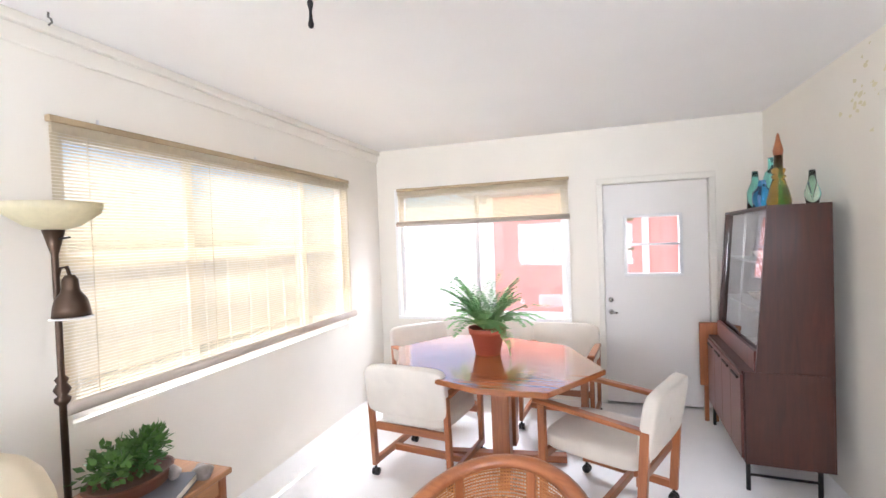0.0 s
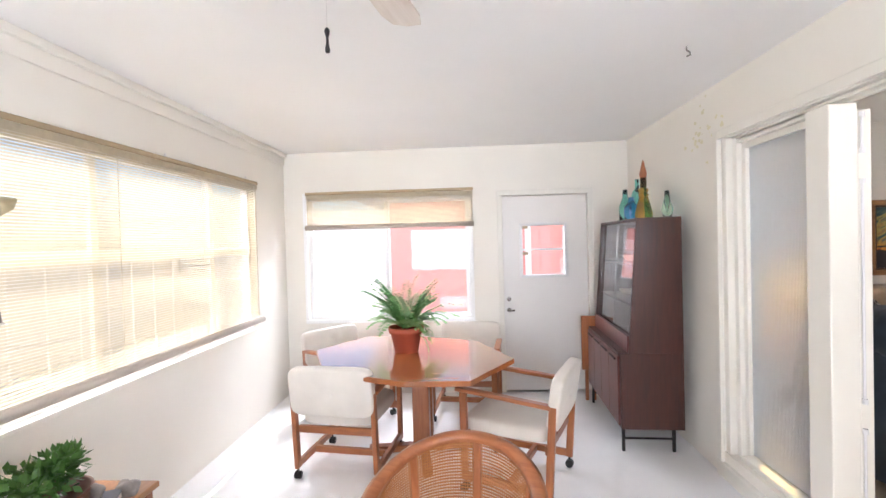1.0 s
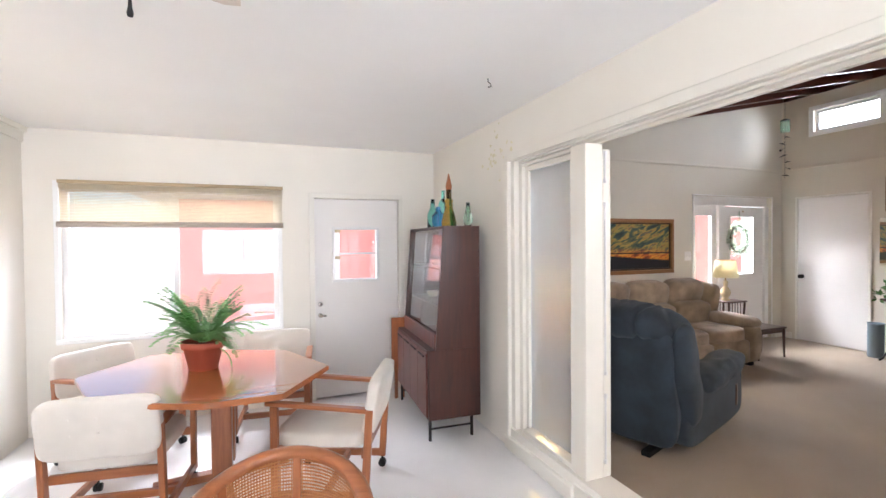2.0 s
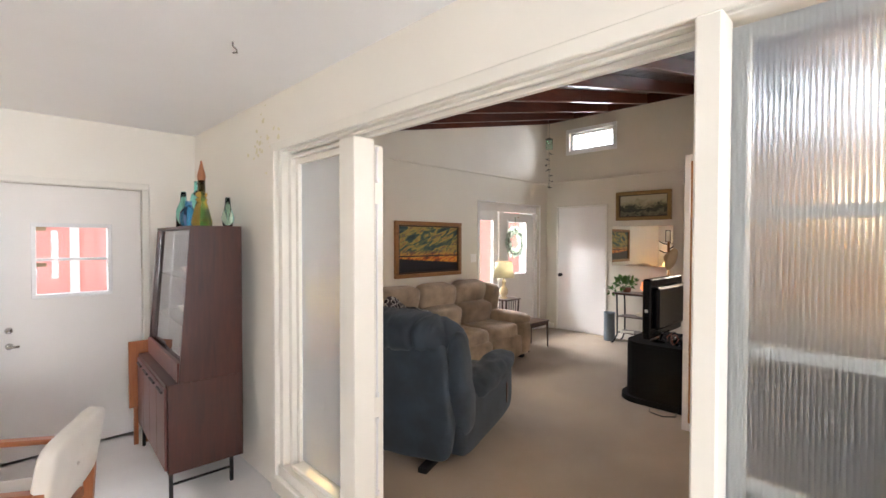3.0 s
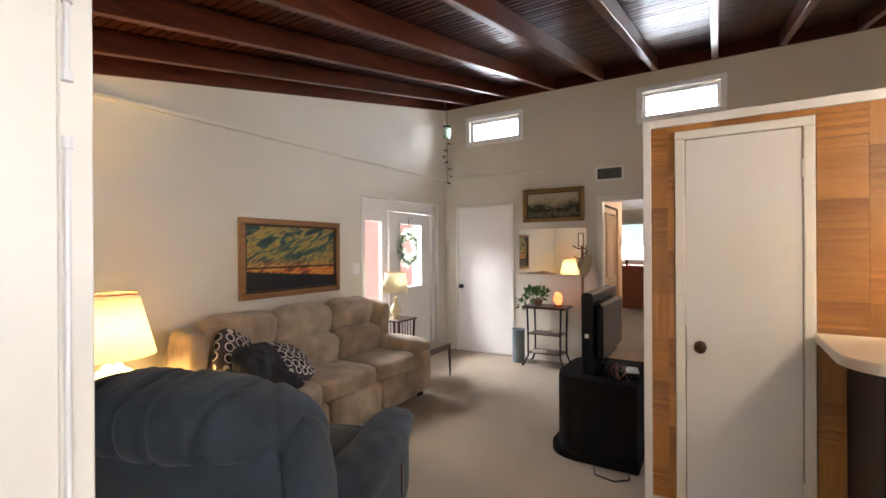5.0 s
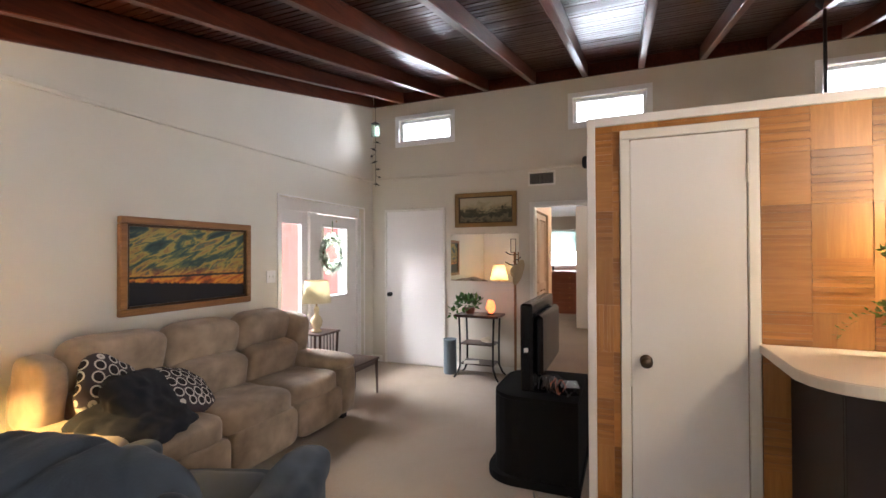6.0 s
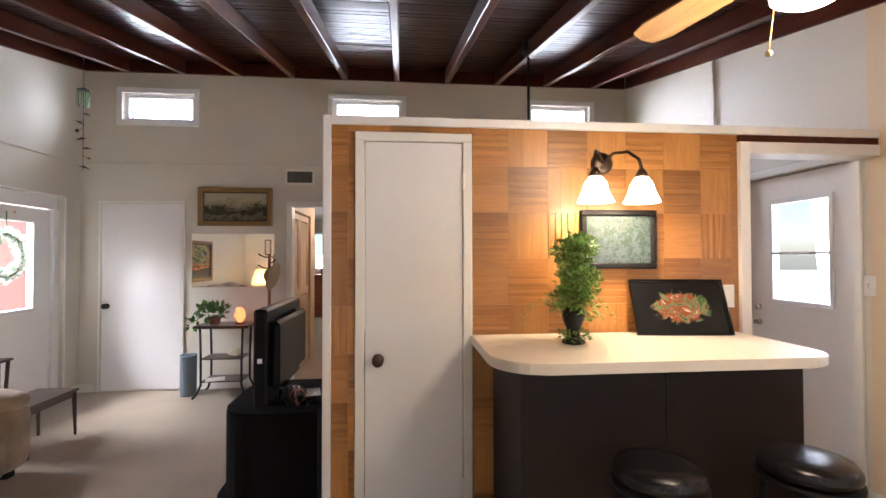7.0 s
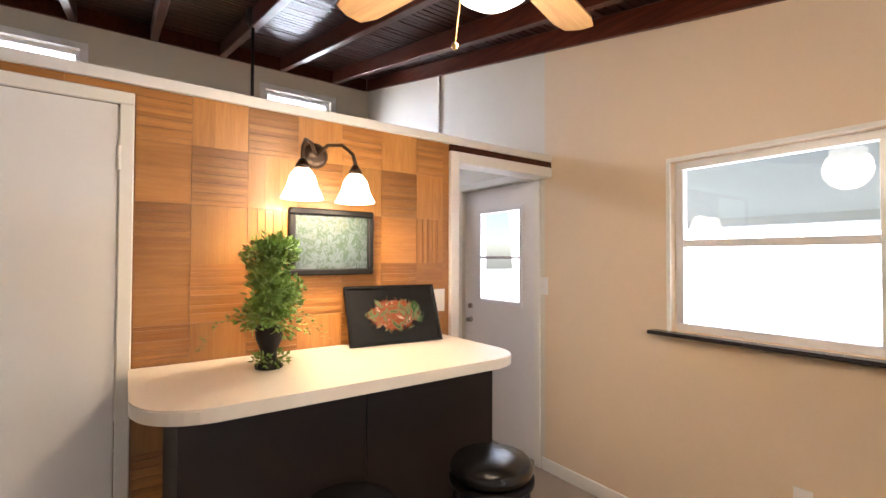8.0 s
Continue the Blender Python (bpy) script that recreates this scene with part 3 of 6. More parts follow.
# old bolt rods and keepers on the inner strip of the post
for z0, z1 in ((1.82, 1.985), (0.66, 1.68), (0.12, 0.52)):
    hb = bmesh.new()
    rod(hb, (1.428, 1.910, z0), (1.428, 1.910, z1), 0.006, n=8)
    for z in (z0, z1):
        rod(hb, (1.428, 1.908, z - 0.012), (1.428, 1.908, z + 0.012), 0.011, n=8)
    setting(part("trim_track_rod", hb, M_ALU), "painted bolt rod on the post", "bolt")


def reeded_pane(name, y0, y1, z0, z1, x, muntins, label, mat):
    th = thing(name, label, "glass panel", pose(x, y0, z0))
    tagged(th, kind="structure")
    w, h = y1 - y0, z1 - z0
    n = int(w / 0.011)
    bm = bmesh.new()
    rows = []
    for k in range(n * 4 + 1):
        y = w * k / (n * 4)
        d = 0.0014 * abs(math.sin(math.pi * k / 4))
        rows.append([bm.verts.new((-d, y, 0)), bm.verts.new((-d, y, h)), bm.verts.new((0.005, y, h)), bm.verts.new((0.005, y, 0))])
    for p, q in zip(rows, rows[1:]):
        for k in range(4):
            bm.faces.new((p[k], p[(k + 1) % 4], q[(k + 1) % 4], q[k]))
    bm.faces.new(rows[0])
    bm.faces.new(rows[-1])
    gp = part("reeded_pane", bm, mat, th, smooth=False)
    gp.visible_shadow = False
    for z in muntins:
        part("muntin", boxes(((0.008, 0, z - z0 - 0.016), (0.03, w, z - z0 + 0.016)), bevel=0.003), M_TRIM, th)
    fb = boxes(*frame_bars("x", 0.010, 0.03, 0.0, w, 0.0, h, 0.035), bevel=0.003)
    part("glazing_frame", fb, M_TRIM, th)
    return th


reeded_pane("window_reeded_side", 2.061, 2.644, 0.06, 1.984, XR + 0.108, (), "tall reeded glass side pane in cream frame, whitened for its reflection", M_REEDEDSIDE)
reeded_pane("window_reeded_wide", -1.27, 0.2395, 0.06, 2.041, XR + 0.045, (0.53, 0.88, 1.225, 1.57), "wide reeded glass panel with cream glazing bars", M_REEDED)


# ---- structure: living room ----
floor_l = boxes(((XR + 0.06, YK - WT, -0.30), (XC + WT, YP + 1.6, 0.0)), ((XC + WT, -0.6, -0.30), (13.6, 4.3, 0.0)))
setting(part("floor_living", floor_l, M_CARPET), "beige carpet with broad random blotches of tone", "floor")
FD = (4.865, 6.447, 0.0, 2.06)
wall("wall_north", "y", YP, YP + WT, XW - 0.01, XC, -0.30, 3.0, [FD], M_WALL, "greige living-room wall behind the sofa", lambda x: beam_z(x) + 0.13)
KW = (2.135, 2.985, 1.075, 1.98)
KD = (3.955, 4.805, 0.0, 2.03)
wall("wall_south", "y", YK, YK - WT, XW - 0.01, XQ + 0.05, -0.30, 3.0, [KW], M_TANWALL, "warm tan wall with kitchen window", lambda x: beam_z(x) + 0.13)
wall("wall_south_kitchen", "y", YK, YK - WT, XQ + 0.05, XC, -0.30, 3.0, [KD], M_WALL, "cool greige kitchen wall with the back door", lambda x: beam_z(x) + 0.13)
CL = [(2.93 + 0.06, 3.795 - 0.06), (0.64 + 0.06, 1.54 - 0.06), (-1.61 + 0.06, -0.765 - 0.06)]
HO = (1.03, 1.94, 0.0, 2.025)
wall("wall_east", "x", XC, XC + WT, YK - WT, YP + WT, -0.30, 3.62, [HO] + [(a, b, 2.945, 3.25) for a, b in CL], M_WALL, "greige wall with three high clerestory windows")
bm = boxes(on_y(YP - 0.024, 0.024, XW, XC - 0.024, 2.442, 2.470), on_x(XC - 0.024, 0.024, YK, YP, 2.452, 2.480), bevel=0.003)
setting(part("trim_picture_rail", bm, M_WALL), "thin painted bead round the wall at door-head height", "moulding")
bm = boxes(on_y(YP - 0.014, 0.014, XW, 4.80, 0.0, 0.085), on_y(YP - 0.014, 0.014, 6.51, XC, 0.0, 0.085), on_x(XC - 0.014, 0.014, 4.0, YP - 0.014, 0.0, 0.085),
           on_x(XC - 0.014, 0.014, 2.0, 3.04, 0.0, 0.085), on_x(XC - 0.014, 0.014, YK, 0.97, 0.0, 0.085), on_y(YK, 0.014, XW, 3.89, 0.0, 0.085),
           on_y(YK, 0.014, 4.87, XC - 0.014, 0.0, 0.085), ((XW, 2.75, 0.0), (XW + 0.014, YP - 0.014, 0.085)), bevel=0.003)
setting(part("baseboard", bm, M_TRIM), "white painted baseboard", "baseboard")


# ceiling: boards across sloping beams
def ceiling_boards():
    bm = bmesh.new()
    x, w = XW - 0.02, 0.066
    rnd = random.Random(17)
    while x < XC + WT:
        x1 = min(x + w - 0.009, XC + WT)
        z0, z1 = beam_z(x) + 0.135 + rnd.uniform(0, 0.004), beam_z(x1) + 0.135 + rnd.uniform(0, 0.004)
        vs = [bm.verts.new(p) for p in ((x, YK - WT, z0), (x1, YK - WT, z1), (x1, YP + WT, z1), (x, YP + WT, z0),
                                        (x, YK - WT, z0 + 0.03), (x1, YK - WT, z1 + 0.03), (x1, YP + WT, z1 + 0.03), (x, YP + WT, z0 + 0.03))]
        for f in ((0, 1, 2, 3), (4, 5, 6, 7), (0, 1, 5, 4), (1, 2, 6, 5), (2, 3, 7, 6), (3, 0, 4, 7)):
            bm.faces.new([vs[k] for k in f])
        x += w
    z0, z1 = beam_z(XW - 0.3) + 0.17, beam_z(XC + 0.5) + 0.17
    vs = [bm.verts.new(p) for p in ((XW - 0.3, YK - 0.5, z0), (XC + 0.5, YK - 0.5, z1), (XC + 0.5, YP + 0.5, z1), (XW - 0.3, YP + 0.5, z0))]
    vs += [bm.verts.new(v.co + Vector((0, 0, 0.1))) for v in vs]
    for f in ((0, 1, 2, 3), (4, 5, 6, 7), (0, 1, 5, 4), (1, 2, 6, 5), (2, 3, 7, 6), (3, 0, 4, 7)):
        bm.faces.new([vs[k] for k in f])
    return bm


setting(part("ceiling_living", ceiling_boards(), M_PLANK), "glossy dark mahogany board ceiling, sloping", "ceiling")


def beam(y, w, name="ceiling_beam", label="dark mahogany ceiling beam with glossy varnish"):
    bm = bmesh.new()
    bar(bm, (XW + 0.001, y, beam_z(XW) + 0.066), (XC - 0.032, y, beam_z(XC - 0.032) + 0.066), w, 0.135, (0, 0, 1), 0.006)
    return tagged(part(name, bm, M_BEAM), label, "beam", "ceiling beams", "structure")


for k in range(10):
    beam(3.68 - 0.585 * k, 0.062)
beam(YP - 0.02, 0.035, "trim_ceiling_ledger", "dark ledger board along the wall top")
beam(YK + 0.02, 0.035, "trim_ceiling_ledger", "dark ledger board along the wall top")
bm = boxes(((XC - 0.03, YK + 0.04, beam_z(XC) - 0.006), (XC - 0.002, YP - 0.04, beam_z(XC) + 0.15)))
setting(part("trim_ceiling_ledger", bm, M_BEAM), "dark blocking board over the clerestory wall", "ledger")


# windows
def casement(name, axis, p, out, a0, a1, z0, z1, fw, label, bars=(), hbars=(), trim=0.0, into=-1, mat=None):
    """A glazed frame set into a wall; out: way to the outside; bars: upright, hbars: level."""
    mat = mat or M_ALU
    th = thing(name, label, "window")
    tagged(th, kind="structure")
    f = on_x if axis == "x" else on_y
    q = p + out * 0.05
    part("window_frame", boxes(*frame_bars(axis, q, out * 0.05, a0, a1, z0, z1, fw), bevel=0.003), mat, th)
    for a in bars:
        part("mullion", boxes(f(q + out * 0.008, out * 0.03, a - fw * 0.5, a + fw * 0.5, z0 + fw, z1 - fw), bevel=0.002), mat, th)
    edges = sorted([a0 + fw, a1 - fw, *[v for a in bars for v in (a - fw * 0.5, a + fw * 0.5)]])
    for z in hbars:
        for k in range(0, len(edges), 2):
            part("meeting_rail", boxes(f(q + out * 0.004, out * 0.034, edges[k], edges[k + 1], z - fw * 0.5, z + fw * 0.5), bevel=0.002), mat, th)
    pane("pane", *f(q + out * 0.02, out * 0.005, a0 + fw * 0.5, a1 - fw * 0.5, z0 + fw * 0.5, z1 - fw * 0.5), th)
    if trim:
        part("window_trim", boxes(*frame_bars(axis, p, into * 0.018, a0 - trim, a1 + trim, z0 - trim, z1 + trim, trim + 0.004), bevel=0.003), M_FRAMEWHITE, th)
    return th


w1 = casement("window_1", "x", XL, -1, *LW, 0.05, "wide triple sunroom window behind a bamboo blind", bars=(1.34 + 0.72, 3.79 - 0.62), hbars=(1.42,))
for k in range(13):
    y = 1.34 + 0.19 * (k + 0.6)
    part("security_bar", rods(((XL - 0.125, y, LW[2]), (XL - 0.125, y, LW[3] - 0.55), 0.007), n=6), M_ALU, w1)
part("security_rail", boxes(((XL - 0.135, LW[0], 1.16), (XL - 0.118, LW[1], 1.178))), M_ALU, w1)
part("window_sill", boxes(((XL - 0.05, LW[0], LW[2] - 0.02), (XL + 0.003, LW[1], LW[2] + 0.004)), bevel=0.004), M_TRIM, w1)
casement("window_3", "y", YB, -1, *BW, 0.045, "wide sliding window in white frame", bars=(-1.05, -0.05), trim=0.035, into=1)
casement("window_2", "y", YE, 1, *EW, 0.045, "two-pane sliding window in white frame", bars=(-1.26,), trim=0.035, into=-1)
for k, (a, b) in enumerate(CL):
    casement("window_clerestory", "x", XC, 1, a, b, 2.945, 3.25, 0.04, "small high clerestory window with white frame", trim=0.055)
wk = casement("window_kitchen", "y", YK, -1, *KW, 0.04, "white double-hung window with black sill", hbars=(1.542,), trim=0.0)
part("window_trim", boxes(*frame_bars("y", YK, 0.012, KW[0] - 0.02, KW[1] + 0.02, KW[2], KW[3] + 0.02, 0.022, "lrt"), bevel=0.002), M_TRIM, wk)
part("window_sill", boxes(((2.03, YK - 0.06, 1.055), (3.085, YK + 0.075, 1.0745)), bevel=0.006), M_SILL, wk, "glossy black stone sill")


# doors
def lite_door(name, y, x0, x1, z0, z1, win, label, hand, out, bars, sash=0.03):
    """A painted door in a wall plane of y with a window in it."""
    th = thing(name, label, "door")
    tagged(th, kind="structure")
    d = out * 0.03
    s = 0.006
    wx0, wx1, wz0, wz1 = win
    leaf = bmesh.new()
    for a, b in (((x0 + s, z0 + 0.01), (wx0, z1 - s)), ((wx1, z0 + 0.01), (x1 - s, z1 - s)), ((wx0, z0 + 0.01), (wx1, wz0)), ((wx0, wz1), (wx1, z1 - s))):
        box(leaf, (a[0], y + d, a[1]), (b[0], y + d + out * 0.042, b[1]))
    bmesh.ops.remove_doubles(leaf, verts=leaf.verts, dist=1e-5)
    part("door_leaf", leaf, M_WHITE, th)
    part("door_casing", boxes(*frame_bars("y", y, -out * 0.018, x0 - 0.05, x1 + 0.05, z0, z1 + 0.055, 0.052, "lrt"), bevel=0.004), M_TRIM, th)
    part("door_jamb", boxes(*frame_bars("y", y + out * 0.075, out * 0.06, x0, x1, z0, z1, 0.02, "lrt")), M_TRIM, th)
    part("window_frame", boxes(*frame_bars("y", y + d - out * 0.012, out * 0.06, wx0 - 0.012, wx1 + 0.012, wz0 - 0.012, wz1 + 0.012, sash), bevel=0.003), M_ALU, th)
    for z in bars:
        part("window_bar", boxes(on_y(y + d - out * 0.008, out * 0.05, wx0 + sash - 0.012, wx1 - sash + 0.012, z - 0.010, z + 0.010)), M_ALU, th)
    pane("pane", *on_y(y + d + out * 0.02, out * 0.005, wx0, wx1, wz0, wz1), th)
    hx, hz = hand
    bm = bmesh.new()
    rod(bm, (hx, y + d, hz), (hx, y + d - out * 0.045, hz), 0.024, 0.016)
    rod(bm, (hx - 0.006, y + d - out * 0.05, hz), (hx + 0.055 * (1 if hx < (x0 + x1) / 2 else -1), y + d - out * 0.05, hz), 0.010)
    part("door_handle", bm, M_CHROME, th, "brushed nickel lever", True)
    bm = bmesh.new()
    rod(bm, (hx, y + d, hz + 0.115), (hx, y + d - out * 0.022, hz + 0.115), 0.024, 0.020)
    part("deadbolt", bm, M_CHROME, th, "", True)
    return th


d1 = lite_door("door_1", YE, *ED[:2], ZS, ED[3], (0.162, 0.632, 1.062, 1.612), "white painted back door with a small window", (0.025, 0.715), 1, (1.345,))
for z in (1.565, 1.29):
    part("sticker", boxes(on_y(YE + 0.046, 0.003, 0.18, 0.24, z, z + 0.03)), M_TAN, d1, "small yellowed sticker on the glass")
lite_door("door_kitchen", YK, *KD[:2], 0.0, KD[3], (4.125, 4.60, 1.11, 1.845), "white kitchen back door with half window", (4.72, 0.94), -1, (1.465,))


def flush_door(name, x, y0, y1, z1, label, knob_y, knob_mat, casing=0.045, hinge=True):
    """A flat painted door on a plane of x that faces -x."""
    th = thing(name, label, "door")
    tagged(th, kind="structure")
    part("door_leaf", boxes(((x - 0.014, y0 + 0.004, 0.012), (x + 0.02, y1 - 0.004, z1 - 0.004)), bevel=0.003), M_WHITE, th)
    part("door_casing", boxes(*frame_bars("x", x, -0.022, y0 - casing, y1 + casing, 0.0, z1 + casing, casing, "lrt"), bevel=0.004), M_TRIM, th)
    bm = lathe([(0.0, 0.0), (0.030, 0.0), (0.030, 0.006), (0.012, 0.010), (0.011, 0.03), (0.026, 0.042), (0.029, 0.052), (0.020, 0.062), (0.0, 0.065)], 18)
    kn = part("door_knob", bm, knob_mat, th, "dark bronze knob", True)
    kn.matrix_local = pose(x - 0.014, knob_y, 0.92, 0, -90, 0)
    if hinge:
        hy = y1 if knob_y < (y0 + y1) / 2 else y0
        for z in (0.22, z1 - 0.25):
            part("hinge", rods(((x - 0.020, hy, z), (x - 0.020, hy, z + 0.09), 0.008), n=8), M_TRIM, th)
    return th


flush_door("door_closet", XC, 3.10, 3.925, 2.03, "plain white flush closet door with dark knob", 3.865, M_IRON, 0.028)
flush_door("door_pantry", XQ, 0.390, 0.898, 2.038, "narrow white pantry door in wood-tiled partition", 0.828, M_BRONZE, 0.047)

# front entry: side light, post and half-glazed door with wreath
fe = thing("door_front", "white half-glazed front door beside a tall side light", "door")
tagged(fe, kind="structure")
YF = YP + 0.07
part("door_casing", boxes(*frame_bars("y", YP, -0.012, FD[0] - 0.012, FD[1] + 0.012, 0.0, FD[3] + 0.012, 0.014, "lrt")), M_WHITE, fe)
part("head_panel", boxes(((FD[0], YF, 1.93), (FD[1], YF + 0.05, FD[3])), bevel=0.003), M_WHITE, fe)
part("side_light_frame", boxes(((FD[0], YF, 0.0), (5.0, YF + 0.05, 1.93)), ((5.30, YF, 0.0), (5.40, YF + 0.05, 1.93)), ((5.0, YF, 1.79), (5.30, YF + 0.05, 1.93)), ((5.0, YF, 0.0), (5.30, YF + 0.05, 0.16)), bevel=0.002), M_WHITE, fe)
pane("side_light_pane", (5.0, YF + 0.02, 0.16), (5.30, YF + 0.025, 1.79), fe)
part("post", boxes(((5.40, YF - 0.035, 0.0), (5.53, YF + 0.05, 1.93)), bevel=0.004), M_WHITE, fe)
lf = bmesh.new()
for a, b in (((5.545, 0.01), (5.66, 1.92)), ((6.15, 0.01), (6.36, 1.92)), ((5.66, 0.01), (6.15, 0.95)), ((5.66, 1.79), (6.15, 1.92))):
    box(lf, (a[0], YF, a[1]), (b[0], YF + 0.045, b[1]))
bmesh.ops.remove_doubles(lf, verts=lf.verts, dist=1e-5)
part("door_leaf", lf, M_WHITE, fe)
part("door_window_frame", boxes(*frame_bars("y", YF - 0.014, 0.07, 5.645, 6.165, 0.935, 1.805, 0.028), bevel=0.004), M_WHITE, fe)
pane("pane", (5.66, YF + 0.02, 0.95), (6.15, YF + 0.025, 1.79), fe)
part("jamb", boxes(((6.365, YF - 0.03, 0.0), (FD[1], YF + 0.05, 1.93)), bevel=0.004), M_WHITE, fe)
part("door_viewer", rods(((5.93, YF - 0.006, 1.86), (5.93, YF + 0.004, 1.86), 0.012)), M_BRASS, fe)

# hall opening
ho = boxes(*frame_bars("x", XC, -0.018, HO[0] - 0.045, HO[1] + 0.045, 0.0, HO[3] + 0.045, 0.046, "lrt"), *frame_bars("x", XC + 0.002, WT - 0.004, HO[0], HO[1], 0.0, HO[3], 0.012, "lrt"), bevel=0.003)
setting(part("trim_hall_casing", ho, M_TRIM), "white casing of the hall opening", "casing")
M_HALL = surface("peach_hall_paint", (0.70, 0.52, 0.36), 0.6, var=0.05)
X0 = XC + WT
wall("wall_hall_left", "y", 1.99, 2.09, X0, 8.35, 0.0, 2.42, [(X0 + 0.10, 8.05, 0.0, 2.02)], M_HALL, "warm cream hall wall with a folding closet door")
wall("wall_hall_right", "y", 0.98, 0.88, X0, 13.5, 0.0, 2.42, [], M_HALL, "warm cream hall wall")
wall("wall_hall_closet", "y", 2.50, 2.60, X0, 8.35, 0.0, 2.42, [], M_HALL, "closet back wall")
wall("wall_bedroom_side", "y", 4.1, 4.2, X0, 13.5, 0.0, 2.42, [], M_WALL, "plain bedroom wall")
wall("wall_bedroom_end", "x", 13.3, 13.4, 0.88, 4.2, 0.0, 2.42, [(1.95, 3.0, 1.12, 2.02)], M_WALL, "bedroom end wall with window")
wall("wall_hall_stub", "x", 10.45, 10.55, 0.98, 1.84, 0.0, 2.42, [], M_WHITE, "white end of hall at the bedroom door")
setting(part("ceiling_hall", boxes(((X0, 0.88, 2.42), (13.4, 4.2, 2.5))), M_CEIL), "white hall and bedroom ceiling", "ceiling")
casement("window_bedroom", "x", 13.3, 1, 1.95, 3.0, 1.12, 2.02, 0.04, "bedroom window half covered by a pale blind", trim=0.05)

# outdoors
ph = thing("neighbour_house", "pink stucco house with white corner boards in full sun", "house", pose(1.2, 9.2, -0.45))
part("wall", boxes(((-3.30, 0, 0), (8.0, 4.0, 2.75))), M_PINK, ph)
part("roof", boxes(((-3.8, -0.6, 2.75), (8.6, 4.6, 2.95))), M_ROOF, ph)
for x in (-3.30, -0.35, 1.35):
    part("corner_board", boxes(((x - 0.06, -0.03, 0), (x + 0.06, -0.002, 2.75))), M_STUCCO, ph)
# backdrop walls added to give the windows an overexposed white view
wf = boxes(((-9.0, 10.4, -0.45), (-0.9, 10.5, 2.25)))
setting(part("garden_wall", wf, M_STUCCO), "white stucco backdrop wall, added for the blown-out view outside", "wall")
fw2 = boxes(((-7.6, -6.0, -0.45), (-7.5, 10.4, 1.5)))
setting(part("garden_wall", fw2, M_STUCCO), "white stucco backdrop wall, added for the blown-out view outside", "wall")
pw = boxes(((3.2, YP + 2.6, -0.45), (9.5, YP + 2.7, 2.9)))
setting(part("porch_wall", pw, M_PINK), "pink stucco porch wall", "wall")
aw = bmesh.new()
vs = [aw.verts.new(p) for p in ((0.6, YK - 0.16, 2.40), (3.4, YK - 0.16, 2.40), (3.4, YK - 1.0, 1.74), (0.6, YK - 1.0, 1.74))]
vs += [aw.verts.new(v.co + Vector((0, 0, 0.03))) for v in vs]
for f in ((0, 1, 2, 3), (4, 5, 6, 7), (0, 1, 5, 4), (1, 2, 6, 5), (2, 3, 7, 6), (3, 0, 4, 7)):
    aw.faces.new([vs[k] for k in f])
awn = thing("window_awning", "pale blue-white metal awning outside the window", "awning")
part("sheet", aw, M_AWNING, awn)
part("lip", boxes(((0.6, YK - 1.03, 1.68), (3.4, YK - 1.0, 1.77))), M_AWNING, awn)
part("seam", boxes(((0.6, YK - 0.505, 2.085), (3.4, YK - 0.49, 2.115))), M_BLUEGREY, awn)


# ---- sunroom things ----
def blind(name, axis, p, a0, a1, z0, z1, label, step, rolls, into):
    """A bamboo blind: head rail, thin level slats, cords and a rolled foot."""
    th = thing(name, label, "blind")
    f = on_x if axis == "x" else on_y
    part("head_rail", boxes(f(p, into * 0.03, a0 - 0.01, a1 + 0.01, z1 - 0.012, z1 + 0.018), bevel=0.004), M_BAMBOOD, th)
    part("valance", boxes(f(p + into * 0.022, into * 0.004, a0, a1, z1 - 0.055, z1 - 0.014)), M_BAMBOO, th)
    bm = bmesh.new()
    z, k = z0, 0
    while z < z1 - 0.015:
        w = 0.4 * math.sin(k * 1.7) * 0.001
        vs = box(bm, *f(p + into * (0.010 + w), into * 0.0022, a0, a1, z, z + step * 0.72))
        z += step
        k += 1
    part("slats", bm, M_BAMBOO, th)
    for q in (0.06, 0.34, 0.66, 0.94):
        a = a0 + (a1 - a0) * q
        part("cord", boxes(f(p + into * 0.016, into * 0.003, a - 0.0015, a + 0.0015, z0, z1)), M_BAMBOO, th)
    r = rolls
    c0 = (p + into * 0.035, a0 - 0.01, z0) if axis == "x" else (a0 - 0.01, p + into * 0.035, z0)
    c1 = (p + into * 0.035, a1 + 0.01, z0) if axis == "x" else (a1 + 0.01, p + into * 0.035, z0)
    part("rolled_foot", rods((c0, c1, r), n=16), M_ROLL, th, "rolled-up foot of the blind", True)
    for q in (0.08, 0.5, 0.92):
        a = a0 + (a1 - a0) * q
        c = (p + into * 0.02, a, z1 + 0.02) if axis == "x" else (a, p + into * 0.02, z1 + 0.02)
        part("hook", rods((c, (c[0], c[1], c[2] + 0.02), 0.006), n=8), M_ALU, th)
    return th


M_BAMBOOD = surface("cane_edge", (0.46, 0.35, 0.21), 0.6, var=0.3)
M_ROLL = surface("rolled_cane", (0.50, 0.43, 0.36), 0.7, var=0.2, fine=120, relief=0.3)
b1 = blind("bamboo_blind", "x", XL + 0.002, 1.30, 3.785, 0.785, 2.035, "wide bamboo slat blind lowered over a bright window", 0.0150, 0.028, 1)
pc = bmesh.new()
rod(pc, (XL + 0.05, 3.68, 0.70), (XL + 0.05, 3.68, 2.0), 0.002, n=6)
rod(pc, (XL + 0.05, 3.68, 0.655), (XL + 0.05, 3.68, 0.70), 0.007, 0.004, n=8)
